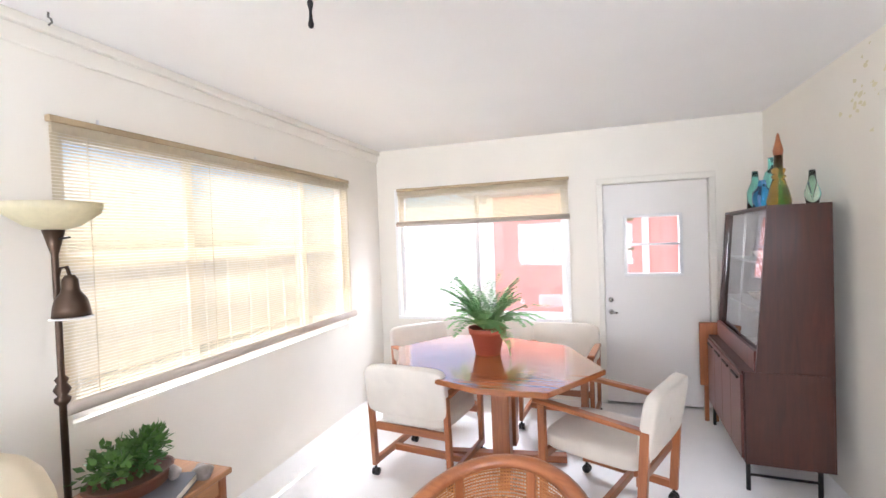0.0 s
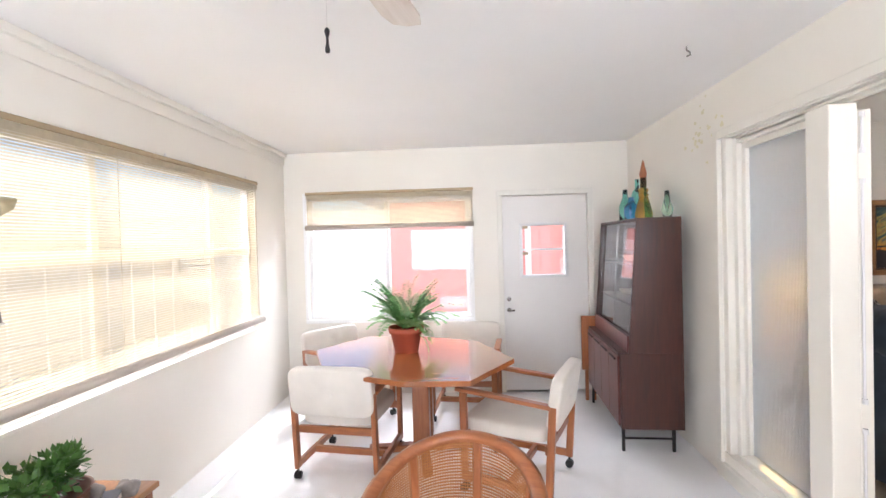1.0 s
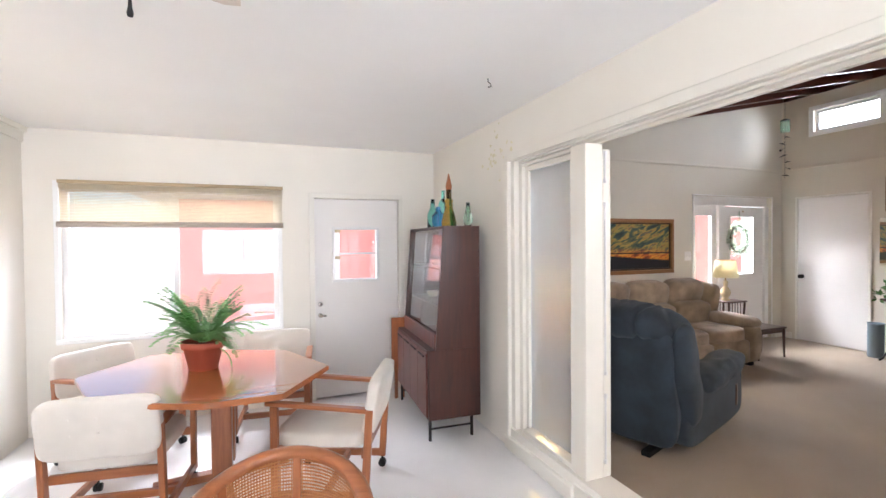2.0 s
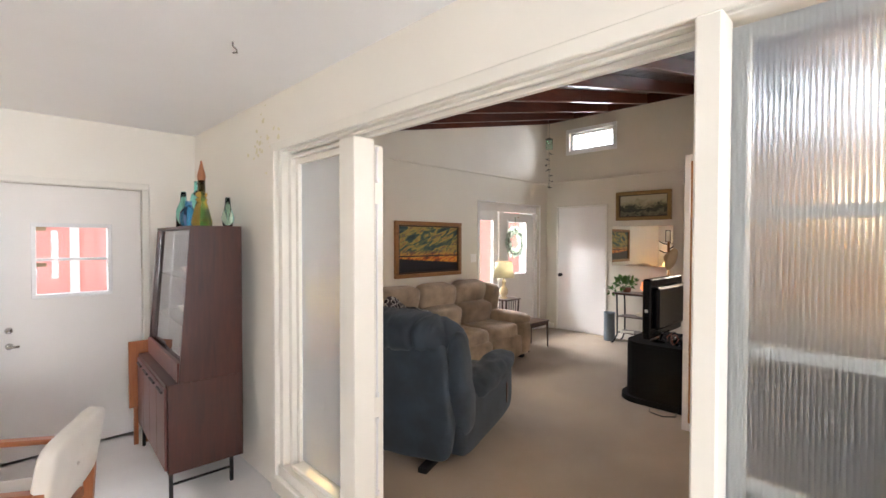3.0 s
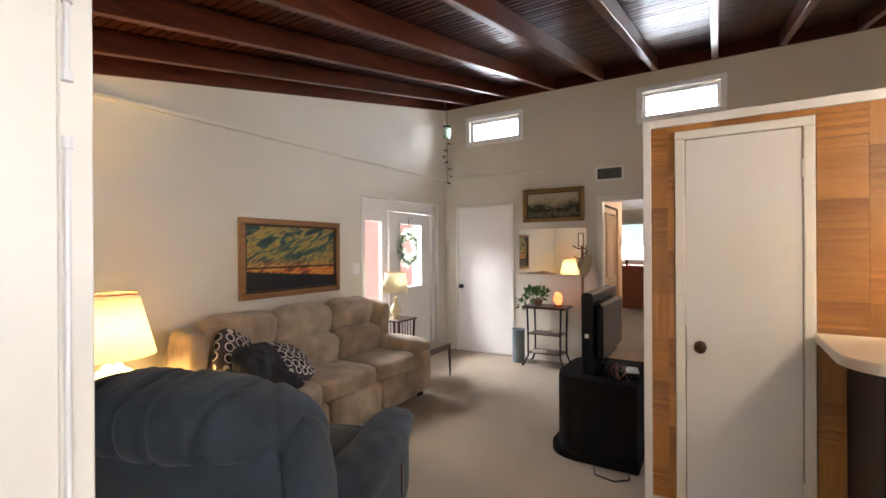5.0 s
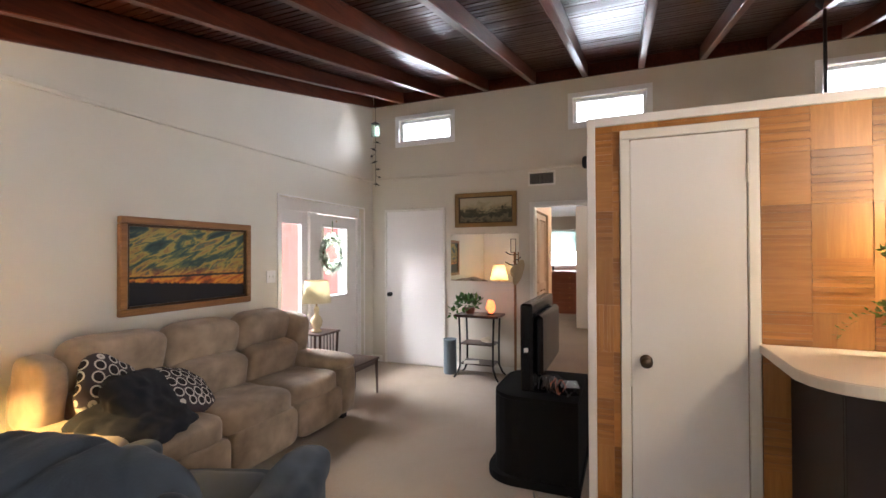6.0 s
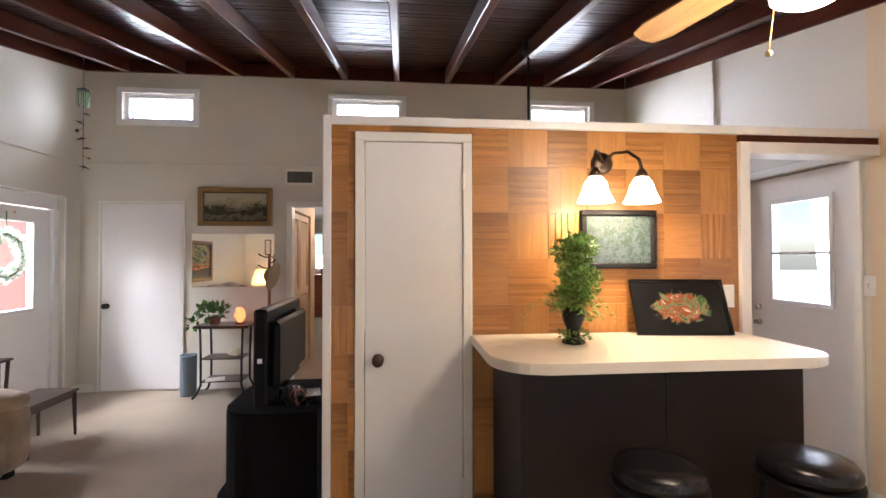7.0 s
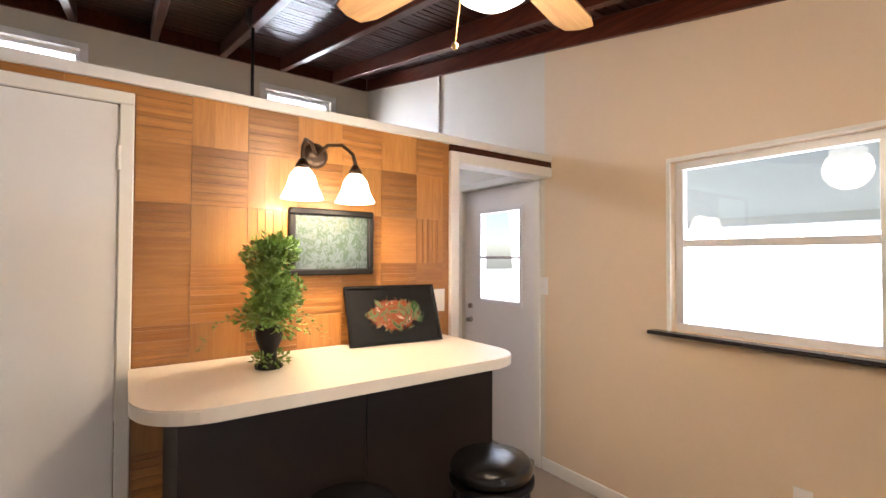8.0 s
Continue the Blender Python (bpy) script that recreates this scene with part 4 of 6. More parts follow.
part("pull_cord", pc, M_TRIM, b1)
blind("bamboo_blind", "y", YE - 0.022, -2.095, -0.335, 1.635, 1.995, "bamboo blind rolled halfway above a window", 0.0130, 0.026, -1)


def dining_chair(m):
    """Castor chair: square oak frame, open arms, buttoned cream back and seat. Faces +y."""
    th = thing("dining_chair", "reddish oak dining armchair with buttoned cream upholstery on castors", "chair", m, "chairs round the table")
    W, D = 0.285, 0.27
    for sx in (-1, 1):
        x = sx * W
        bm = bmesh.new()
        bar(bm, (x, -D, 0.075), (x, -D - 0.035, 0.62), 0.032, 0.045)
        part("back_leg", bm, M_TEAKZ, th)
        bm = bmesh.new()
        bar(bm, (x, D, 0.075), (x, D, 0.635), 0.032, 0.045)
        part("front_leg", bm, M_TEAKZ, th)
        bm = bmesh.new()
        bar(bm, (x, -D - 0.02, 0.615), (x, D + 0.05, 0.655), 0.055, 0.026, (0, 0, 1), 0.006)
        part("arm", bm, M_TEAKY, th)
        bm = bmesh.new()
        bar(bm, (x, -D + 0.02, 0.10), (x, D - 0.02, 0.10), 0.03, 0.045)
        part("side_rail", bm, M_TEAKY, th)
    bm = bmesh.new()
    bar(bm, (-W + 0.014, -0.03, 0.10), (W - 0.014, -0.03, 0.10), 0.032, 0.045)
    part("stretcher", bm, M_TEAK, th)
    for y in (-D + 0.01, D - 0.01):
        bm = bmesh.new()
        bar(bm, (-W + 0.014, y, 0.345), (W - 0.014, y, 0.345), 0.025, 0.05)
        part("seat_rail", bm, M_TEAK, th)
    part("seat", puff((-W + 0.02, -D + 0.0, 0.365), (W - 0.02, D + 0.03, 0.475), 6.0, 7, 0.004, 7), M_CUSHION, th, "cream woven seat cushion", True)
    bk = puff((-W - 0.012, -0.042, 0.0), (W + 0.012, 0.042, 0.335), 7.0, 14, 0.004, 6,
              dent=[(x, s * 0.045, z, 0.032, 0.026) for x in (-0.13, 0.0, 0.13) for z in (0.15, 0.24) for s in (-1, 1)])
    b = part("backrest", bk, M_CUSHION, th, "buttoned cream back cushion", True)
    b.matrix_local = pose(0, -D - 0.015, 0.46, 9, 0, 0)
    for x in (-0.13, 0.0, 0.13):
        for z in (0.15, 0.24):
            for s in (-1, 1):
                bt = bmesh.new()
                bmesh.ops.create_uvsphere(bt, u_segments=8, v_segments=6, radius=0.008)
                q = part("button", bt, M_CUSHION, b, "", True)
                q.location = (x, s * 0.032, z)
    for sx in (-1, 1):
        for y in (-D, D):
            bm = bmesh.new()
            for o in (-0.012, 0.012):
                rod(bm, (sx * W + o - 0.008, y, 0.027), (sx * W + o + 0.008, y, 0.027), 0.026, n=16)
            rod(bm, (sx * W, y, 0.03), (sx * W, y, 0.08), 0.008, n=8)
            part("castor", bm, M_IRON, th, "black twin-wheel castor", True)
    return th


FLZ = ZS
c1 = dining_chair(pose(-1.275, 2.96, FLZ, 0, 0, -8))
copy_thing(c1, pose(-0.083, 2.743, FLZ, 0, 0, 66))
copy_thing(c1, pose(-1.52, 3.83, FLZ, 0, 0, -132))
copy_thing(c1, pose(-0.42, 3.93, FLZ, 0, 0, 174))


def dining_table():
    th = thing("dining_table", "octagonal reddish oak dining table with glossy varnish", "table", pose(-0.86, 3.12, ZS))
    tagged(th, "octagonal reddish oak dining table on a pedestal", "table")
    top = bmesh.new()
    half = [(0.782, -0.165), (0.465, -0.675), (0.06, -0.68), (-0.52, -0.43)]
    ring = half + [(-x, -y) for x, y in half]
    lo = [top.verts.new((x, y, 0.715)) for x, y in ring]
    hi = [top.verts.new((x, y, 0.75)) for x, y in ring]
    top.faces.new(lo)
    top.faces.new(hi)
    for k in range(8):
        top.faces.new((lo[k], lo[(k + 1) % 8], hi[(k + 1) % 8], hi[k]))
    bmesh.ops.bevel(top, geom=[e for e in top.edges], offset=0.005, segments=2, affect="EDGES")
    part("tabletop", top, M_TABLETOP, th)
    part("apron", boxes(((-0.42, -0.34, 0.655), (0.42, 0.34, 0.714)), bevel=0.004), M_TEAK, th)
    part("pedestal", boxes(((0.035, -0.16, 0.06), (0.155, -0.04, 0.654)), bevel=0.006), M_TEAKZ, th)
    part("pedestal", boxes(((0.035, 0.12, 0.06), (0.155, 0.24, 0.654)), bevel=0.006), M_TEAKZ, th)
    for a in (0, 90):
        bm = bmesh.new()
        bar(bm, (-0.42, 0, 0.03), (0.42, 0, 0.03), 0.07, 0.058 if a else 0.05)
        f = part("foot", bm, M_TEAK, th)
        f.matrix_local = pose(0.095, 0.04, 0.0, 0, 0, a + 8)
    return th


M_TABLETOP = timber("glossy_oak_tabletop", (0.30, 0.095, 0.032), (0.47, 0.175, 0.062), "x", 0.10, 8, 0.0, 0.02, 1.0)
dining_table()


def leaf_quad(bm, base, tip, w, up):
    d = tip - base
    s = d.cross(up)
    s = s.normalized() * w if s.length > 1e-6 else Vector((w, 0, 0))
    mid = base + d * 0.45
    bm.faces.new([bm.verts.new(p) for p in (base, mid + s, tip, mid - s)])


def fern():
    th = thing("potted_fern", "green sword fern in a red terracotta pot", "potted plant", pose(-0.89, 3.21, ZS + 0.751))
    part("pot", lathe([(0.0, 0.0), (0.090, 0.0), (0.122, 0.150), (0.134, 0.150), (0.140, 0.195), (0.126, 0.195), (0.120, 0.17), (0.0, 0.17)], 28), M_TERRA, th, "red terracotta flower pot", True)
    rnd = random.Random(5)
    bm = bmesh.new()
    for k in range(58):
        az = 2 * math.pi * (k * 0.381966 % 1.0) + rnd.uniform(-0.2, 0.2)
        L = rnd.uniform(0.34, 0.50)
        rise = rnd.choice((rnd.uniform(1.15, 1.5), rnd.uniform(0.55, 1.15)))
        pts = []
        p = Vector((0.03 * math.cos(az), 0.03 * math.sin(az), 0.18))
        el = rise
        for j in range(15):
            pts.append(p.copy())
            p += Vector((math.cos(az) * math.cos(el), math.sin(az) * math.cos(el), math.sin(el))) * L / 14
            el -= rnd.uniform(0.05, 0.13) * (1.55 - 0.6 * rise)
        for j in range(1, 14):
            d = (pts[j + 1] - pts[j - 1]).normalized()
            side = d.cross(Vector((0, 0, 1)))
            side = side.normalized() if side.length > 0.05 else Vector((-math.sin(az), math.cos(az), 0))
            wl = 0.055 * math.sin(math.pi * (0.12 + 0.86 * j / 14)) + 0.006
            for s in (-1, 1):
                for o in (0.0, 0.5):
                    b = pts[j].lerp(pts[j + 1], o)
                    leaf_quad(bm, b, b + side * s * wl + d * wl * 0.35 + Vector((0, 0, rnd.uniform(-0.012, 0.006))), 0.013, Vector((0, 0, 1)))
        for j in range(13):
            leaf_quad(bm, pts[j], pts[j + 1], 0.002, Vector((0, 0, 1)))
    part("fronds", bm, M_FERN, th, "arching feathery green fronds")
    tw = tube([(0.11, -0.05, 0.14), (0.16, -0.09, 0.10), (0.18, -0.10, 0.05), (0.18, -0.08, 0.012)], 0.004, 6)
    part("hanging_frond", tw, M_FERN, th)
    return th


fern()


def hutch():
    th = thing("china_hutch", "dark mahogany china hutch with sliding glass doors on black legs", "hutch", pose(1.205, 4.16, ZS, 0, 0, -3) @ pose(-1.225, -4.16, 0))
    x0, x1, y0, y1 = 0.775, 1.225, 3.08, 4.16
    b0, b1, t1 = 0.172, 0.735, 1.735
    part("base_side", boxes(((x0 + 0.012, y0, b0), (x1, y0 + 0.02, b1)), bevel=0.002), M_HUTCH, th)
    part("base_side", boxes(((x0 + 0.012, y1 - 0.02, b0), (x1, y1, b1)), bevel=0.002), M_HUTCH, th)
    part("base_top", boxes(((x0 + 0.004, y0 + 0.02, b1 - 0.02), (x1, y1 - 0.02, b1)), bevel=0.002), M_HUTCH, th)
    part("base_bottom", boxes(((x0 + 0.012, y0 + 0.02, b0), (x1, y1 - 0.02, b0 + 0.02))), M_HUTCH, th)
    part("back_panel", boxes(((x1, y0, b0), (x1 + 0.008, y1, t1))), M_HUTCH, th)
    n = 4
    for k in range(n):
        a, b = y0 + 0.022 + k * (y1 - y0 - 0.044) / n, y0 + 0.022 + (k + 1) * (y1 - y0 - 0.044) / n
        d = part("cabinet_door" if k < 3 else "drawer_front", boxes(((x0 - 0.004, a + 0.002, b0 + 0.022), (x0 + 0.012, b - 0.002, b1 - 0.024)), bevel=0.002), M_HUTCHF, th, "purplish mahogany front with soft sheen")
        part("pull", boxes(((x0 - 0.018, a + 0.04, b1 - 0.060), (x0 - 0.0045, b - 0.06, b1 - 0.046)), bevel=0.003), M_IRON, d)

    def face(z):
        return 0.848 + 0.075 * (z - b1) / (t1 - b1)

    for y in (y0, y1 - 0.018):
        bm = bmesh.new()
        lo = [(face(b1), y), (x1, y), (x1, y + 0.018), (face(b1), y + 0.018)]
        hi = [(face(t1), y), (x1, y), (x1, y + 0.018), (face(t1), y + 0.018)]
        L = [bm.verts.new((*p, b1 + 0.001)) for p in lo]
        H = [bm.verts.new((*p, t1)) for p in hi]
        bm.faces.new(L)
        bm.faces.new(H)
        for k in range(4):
            bm.faces.new((L[k], L[(k + 1) % 4], H[(k + 1) % 4], H[k]))
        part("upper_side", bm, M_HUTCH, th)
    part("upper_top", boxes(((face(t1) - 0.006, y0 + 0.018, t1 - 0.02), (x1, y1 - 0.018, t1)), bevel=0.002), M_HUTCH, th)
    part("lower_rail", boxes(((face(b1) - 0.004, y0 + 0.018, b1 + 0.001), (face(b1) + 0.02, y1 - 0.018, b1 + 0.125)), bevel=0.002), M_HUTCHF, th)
    for z in (1.06, 1.37):
        part("shelf", boxes(((face(z) + 0.045, y0 + 0.02, z), (x1 - 0.002, y1 - 0.02, z + 0.015))), M_HUTCH, th)
    for k in range(2):
        a, b = y0 + 0.02 + k * 0.515, y0 + 0.02 + 0.525 + k * 0.515
        bm = bmesh.new()
        o = 0.016 + 0.01 * k
        z0, z1 = b1 + 0.128, t1 - 0.022
        vs = [bm.verts.new((face(z) + o + e, y, z)) for e in (0, 0.005) for y, z in ((a, z0), (b, z0), (b, z1), (a, z1))]
        for f in ((0, 1, 2, 3), (4, 5, 6, 7), (0, 1, 5, 4), (1, 2, 6, 5), (2, 3, 7, 6), (3, 0, 4, 7)):
            bm.faces.new([vs[q] for q in f])
        part("sliding_glass_door", bm, M_GLASS, th, "clear sliding glass")
    for y in (y0 + 0.03, y1 - 0.05):
        for x in (x0 + 0.03, x1 - 0.06):
            bm = bmesh.new()
            bar(bm, (x, y, 0.0), (x, y, b0), 0.022, 0.022)
            part("leg", bm, M_IRON, th)
        bm = bmesh.new()
        bar(bm, (x0 + 0.035, y, b0 - 0.075), (x1 - 0.065, y, b0 - 0.075), 0.014, 0.014)
        part("leg_stretcher", bm, M_IRON, th)
    return th


hutch()
# china inside, dim behind the glass
for k, (y, z) in enumerate(((3.3, 1.076), (3.55, 1.076), (3.85, 1.076), (3.4, 1.386), (3.75, 1.386))):
    pl = thing("china_bowl", "small white china bowl on a hutch shelf", "bowl", pose(1.03, y, ZS + z), "china in the hutch")
    part("bowl", lathe([(0.0, 0.0), (0.03, 0.0), (0.07, 0.05), (0.066, 0.05), (0.028, 0.006), (0.0, 0.006)], 16), M_LAMINATE, pl, "", True)

tl = thing("table_leaf", "spare reddish oak table leaf leaning by the hutch", "table leaf", pose(0.70, 4.20, ZS))
part("board", boxes(((0.0, 0.0, 0.30), (0.15, 0.028, 0.83)), bevel=0.004), M_TEAKZ, tl)
part("support", boxes(((0.03, 0.0, 0.0), (0.06, 0.028, 0.299)), ((0.1, 0.0, 0.0), (0.13, 0.028, 0.299))), M_TEAKZ, tl)

HT = ZS + 1.7355


def bottle(name, label, at, profile, mat, flat=1.0, stopper=None):
    th = thing(name, label, "bottle", pose(*at))
    b = part("bottle_body", lathe(profile, 24), mat, th, "", True)
    b.scale = (flat, 1, 1)
    if stopper:
        part("stopper", lathe(stopper[0], 16), stopper[1], th, "", True)
    return th


bottle("teal_bottle", "tall square-shouldered teal glass bottle on the hutch", (0.995, 3.48, HT), [(0, 0), (0.062, 0), (0.066, 0.02), (0.066, 0.20), (0.05, 0.235), (0.026, 0.25), (0.024, 0.32), (0.03, 0.325), (0.0, 0.325)], M_TEAL, 0.6)
bottle("teal_bottle", "smaller teal glass bottle behind a blue one", (0.95, 3.63, HT), [(0, 0), (0.05, 0), (0.05, 0.12), (0.022, 0.19), (0.018, 0.26), (0.0, 0.26)], M_TEAL)
bottle("cobalt_bottle", "round cobalt blue glass bottle", (0.925, 3.42, HT), [(0, 0), (0.05, 0), (0.058, 0.05), (0.054, 0.10), (0.028, 0.13), (0.02, 0.17), (0.025, 0.176), (0.0, 0.176)], M_COBALT)
bottle("olive_bottle", "tall olive bottle with a carved wooden stopper", (0.965, 3.27, HT), [(0, 0), (0.062, 0), (0.066, 0.03), (0.050, 0.10), (0.030, 0.17), (0.038, 0.175), (0.038, 0.185), (0.028, 0.19), (0.037, 0.215), (0.037, 0.225), (0.024, 0.23), (0.024, 0.31), (0.0, 0.31)], M_AMBER, 1.0,
       ([(0.0, 0.311), (0.024, 0.311), (0.028, 0.34), (0.016, 0.39), (0.006, 0.44), (0.0, 0.45)], M_TEAKZ))
bottle("green_vase", "slender pale green glass vase", (1.11, 3.20, HT), [(0, 0), (0.03, 0), (0.042, 0.06), (0.02, 0.14), (0.016, 0.2), (0.014, 0.2), (0.018, 0.13), (0.0, 0.02)], M_PALEGREEN)


def tub_chair():
    """Barrel chair: a bent oak rail on spindles, cane round the back; the mouth looks to -y."""
    th = thing("cane_tub_chair", "bent oak barrel chair with woven cane back", "chair", pose(-0.47, 1.28, ZS, 0, 0, -20))
    R, RY = 0.305, 0.29

    def ring(a, s=1.0):
        k = (math.sin(a) + 0.25) / 1.25
        return Vector((R * s * math.cos(a), RY * s * math.sin(a), 0.665 + 0.14 * max(0.0, k) ** 1.2))

    angs = [radians(-22 + 224 * k / 36) for k in range(37)]
    bm = bmesh.new()
    prev = None
    for k, a in enumerate(angs):
        c = ring(a)
        o = Vector((math.cos(a), math.sin(a), 0))
        w = 0.028
        cs = [bm.verts.new(c + o * dx + Vector((0, 0, dz))) for dx, dz in ((-w, -0.015), (w, -0.019), (w * 1.05, 0.010), (w * 0.3, 0.020), (-w * 0.8, 0.014))]
        if prev:
            for j in range(5):
                bm.faces.new((prev[j], prev[(j + 1) % 5], cs[(j + 1) % 5], cs[j]))
        else:
            bm.faces.new(cs)
        prev = cs
    bm.faces.new(prev)
    part("top_rail", bm, M_TEAK, th, "bent reddish oak top rail", True)
    bm = bmesh.new()
    lo = [Vector((R * 0.93 * math.cos(a), RY * 0.93 * math.sin(a), 0.47)) for a in angs]
    part("seat_rail", tube([Vector((p.x, p.y, 0.455)) for p in lo], 0.018, 8), M_TEAK, th, "", True)
    # cane: level strands and close uprights
    n = 112
    for k in range(n + 1):
        a = angs[0] + (angs[-1] - angs[0]) * k / n
        p, q = Vector((R * 0.93 * math.cos(a), RY * 0.93 * math.sin(a), 0.46)), ring(a) - Vector((0, 0, 0.012))
        rod(bm, p, q, 0.0022, n=4)
    for z in range(26):
        f = 0.03 + 0.94 * z / 25
        pts = []
        for a in angs:
            p, q = Vector((R * 0.93 * math.cos(a), RY * 0.93 * math.sin(a), 0.46)), ring(a) - Vector((0, 0, 0.012))
            pts.append(p.lerp(q, f))
        tube(pts, 0.0030, 4, bm)
    tagged(part("cane_back", bm, M_CANE, th, "open woven cane panel"), kind="stuff")
    for a in (-22, 38, 90, 142, 202):
        t = radians(a)
        bm = bmesh.new()
        bar(bm, (R * 0.93 * math.cos(t), RY * 0.93 * math.sin(t), 0.44), ring(t) - Vector((0, 0, 0.014)), 0.032, 0.02)
        part("spindle", bm, M_TEAKZ, th)
    part("seat", puff((-0.265, -0.27, 0.38), (0.265, 0.23, 0.47), 3.0, 7, 0.003), M_CUSHION, th, "cream seat pad", True)
    for sx in (-1, 1):
        for y in (-0.22, 0.2):
            bm = bmesh.new()
            bar(bm, (sx * 0.225, y, 0.0), (sx * 0.22, y, 0.44), 0.036, 0.036)
            part("leg", bm, M_TEAKZ, th)
    return th


tub_chair()


def floor_lamp():
    th = thing("floor_lamp", "dark bronze torchiere floor lamp with a side reading lamp", "floor lamp", pose(-2.16, 1.19, ZS))
    part("base", lathe([(0, 0), (0.13, 0), (0.13, 0.012), (0.06, 0.03), (0.025, 0.05), (0.0, 0.05)], 24), M_BRONZE, th, "", True)
    part("pole", lathe([(0, 0.05), (0.013, 0.05), (0.013, 1.00), (0.026, 1.015), (0.028, 1.03), (0.016, 1.04), (0.03, 1.065), (0.016, 1.09), (0.024, 1.105), (0.012, 1.12), (0.012, 1.60), (0.018, 1.62), (0.038, 1.70), (0.0, 1.70)], 16), M_BRONZE, th, "turned bronze pole", True)
    part("bowl_shade", lathe([(0.03, 1.695), (0.09, 1.715), (0.155, 1.765), (0.165, 1.80), (0.160, 1.80), (0.148, 1.77), (0.085, 1.725), (0.03, 1.705)], 28), M_SHADEOFF, th, "cream glass bowl shade", True)
    arm = tube([(0, 0, 1.49), (0.015, 0.006, 1.545), (0.042, 0.014, 1.55), (0.05, 0.018, 1.515)], 0.007, 8)
    a = part("reading_arm", arm, M_BRONZE, th, "", True)
    bell = lathe([(0.0, 0.088), (0.016, 0.087), (0.027, 0.068), (0.029, 0.036), (0.032, 0.022), (0.052, -0.006), (0.060, -0.04), (0.064, -0.075), (0.060, -0.075), (0.055, -0.04), (0.046, -0.008), (0.026, 0.014)], 20)
    s = part("reading_shade", bell, M_BRONZE, a, "bronze bell shade with a pale inside", True)
    s.location = (0.05, 0.018, 1.43)
    part("inner_rim", lathe([(0.061, -0.076), (0.068, -0.079), (0.072, -0.083), (0.061, -0.084), (0.040, -0.045), (0.0, -0.02), (0.0, -0.017), (0.040, -0.04)], 24), M_ALU, a, "white enamel inside", True).location = (0.05, 0.018, 1.43)
    sw = bmesh.new()
    rod(sw, (0.03, 0, 1.66), (0.09, 0, 1.665), 0.004, n=8)
    part("switch", sw, M_IRON, th)


floor_lamp()


def end_table():
    th = thing("end_table", "honey oak end table with square edges", "end table", pose(-2.07, 1.44, ZS))
    part("tabletop", boxes(((-0.25, -0.25, 0.52), (0.25, 0.25, 0.548)), bevel=0.005), M_OAK2, th)
    for sx in (-1, 1):
        for sy in (-1, 1):
            part("leg", boxes(((sx * 0.21 - 0.02, sy * 0.21 - 0.02, 0.0), (sx * 0.21 + 0.02, sy * 0.21 + 0.02, 0.519)), bevel=0.003), M_TEAKZ, th)
    for sy in (-1, 1):
        part("apron", boxes(((-0.19, sy * 0.21 - 0.01, 0.44), (0.19, sy * 0.21 + 0.01, 0.519))), M_OAK2, th)
    for sx in (-1, 1):
        part("apron", boxes(((sx * 0.21 - 0.01, -0.19, 0.44), (sx * 0.21 + 0.01, 0.19, 0.519))), M_OAK2, th)


M_OAK2 = timber("honey_oak", (0.34, 0.14, 0.05), (0.52, 0.25, 0.10), "y", 0.3, 8, 0.1, 0.05, 0.3)
end_table()
TZ = ZS + 0.5485


def leafy(bm, rnd, centre, rad, count, size, squash=1.0):
    """A clump of small leaves round a centre."""
    for _ in range(count):
        d = Vector((rnd.gauss(0, 1), rnd.gauss(0, 1), rnd.gauss(0, 1))).normalized()
        r = rnd.random() ** 0.45
        p = Vector(centre) + Vector((d.x * rad[0], d.y * rad[1], d.z * rad[2] * squash)) * r
        t = (d + Vector((rnd.uniform(-0.8, 0.8), rnd.uniform(-0.8, 0.8), rnd.uniform(-0.2, 0.9)))).normalized()
        leaf_quad(bm, p, p + t * size * rnd.uniform(0.6, 1.3), size * 0.30, Vector((rnd.uniform(-1, 1), rnd.uniform(-1, 1), 1)))


pp = thing("potted_plant", "bushy green plant in a low brown ceramic bowl", "potted plant", pose(-2.06, 1.37, TZ))
bm = lathe([(0, 0), (0.09, 0), (0.13, 0.05), (0.135, 0.085), (0.14, 0.095), (0.125, 0.095), (0.115, 0.07), (0.0, 0.07)], 24)
part("bowl", bm, M_BROWNPOT, pp, "brown oval planter", True).scale = (1, 1.3, 1)
bm = bmesh.new()
rr = random.Random(11)
for k in range(9):
    leafy(bm, rr, (rr.uniform(-0.07, 0.07), rr.uniform(-0.12, 0.12), 0.14 + rr.uniform(-0.02, 0.05)), (0.07, 0.08, 0.06), 85, 0.042)
part("leaves", bm, M_LEAF, pp, "rounded green leaves")
bk = thing("book", "thick grey hardback book lying on the end table", "book", pose(-1.915, 1.40, TZ, 0, 0, 24))
part("page_block", boxes(((-0.085, -0.125, 0.004), (0.085, 0.12, 0.034))), M_PAGES, bk)
part("cover", boxes(((-0.09, -0.13, 0.034), (0.09, 0.13, 0.038)), ((-0.09, -0.13, 0.0), (0.09, 0.13, 0.004)), ((-0.094, -0.13, 0.0), (-0.09, 0.13, 0.038))), M_BOOK, bk)
fg = thing("stone_figurine", "small grey stone ornament standing on a book", "ornament", pose(-1.93, 1.47, TZ + 0.0385))
part("body", puff((-0.028, -0.022, 0.0), (0.028, 0.022, 0.06), 2.2, 6, 0.012, 30, 3), M_STONE, fg, "", True)
sn = thing("stone", "rough grey stone on the end table", "stone", pose(-1.885, 1.58, TZ - 0.004))
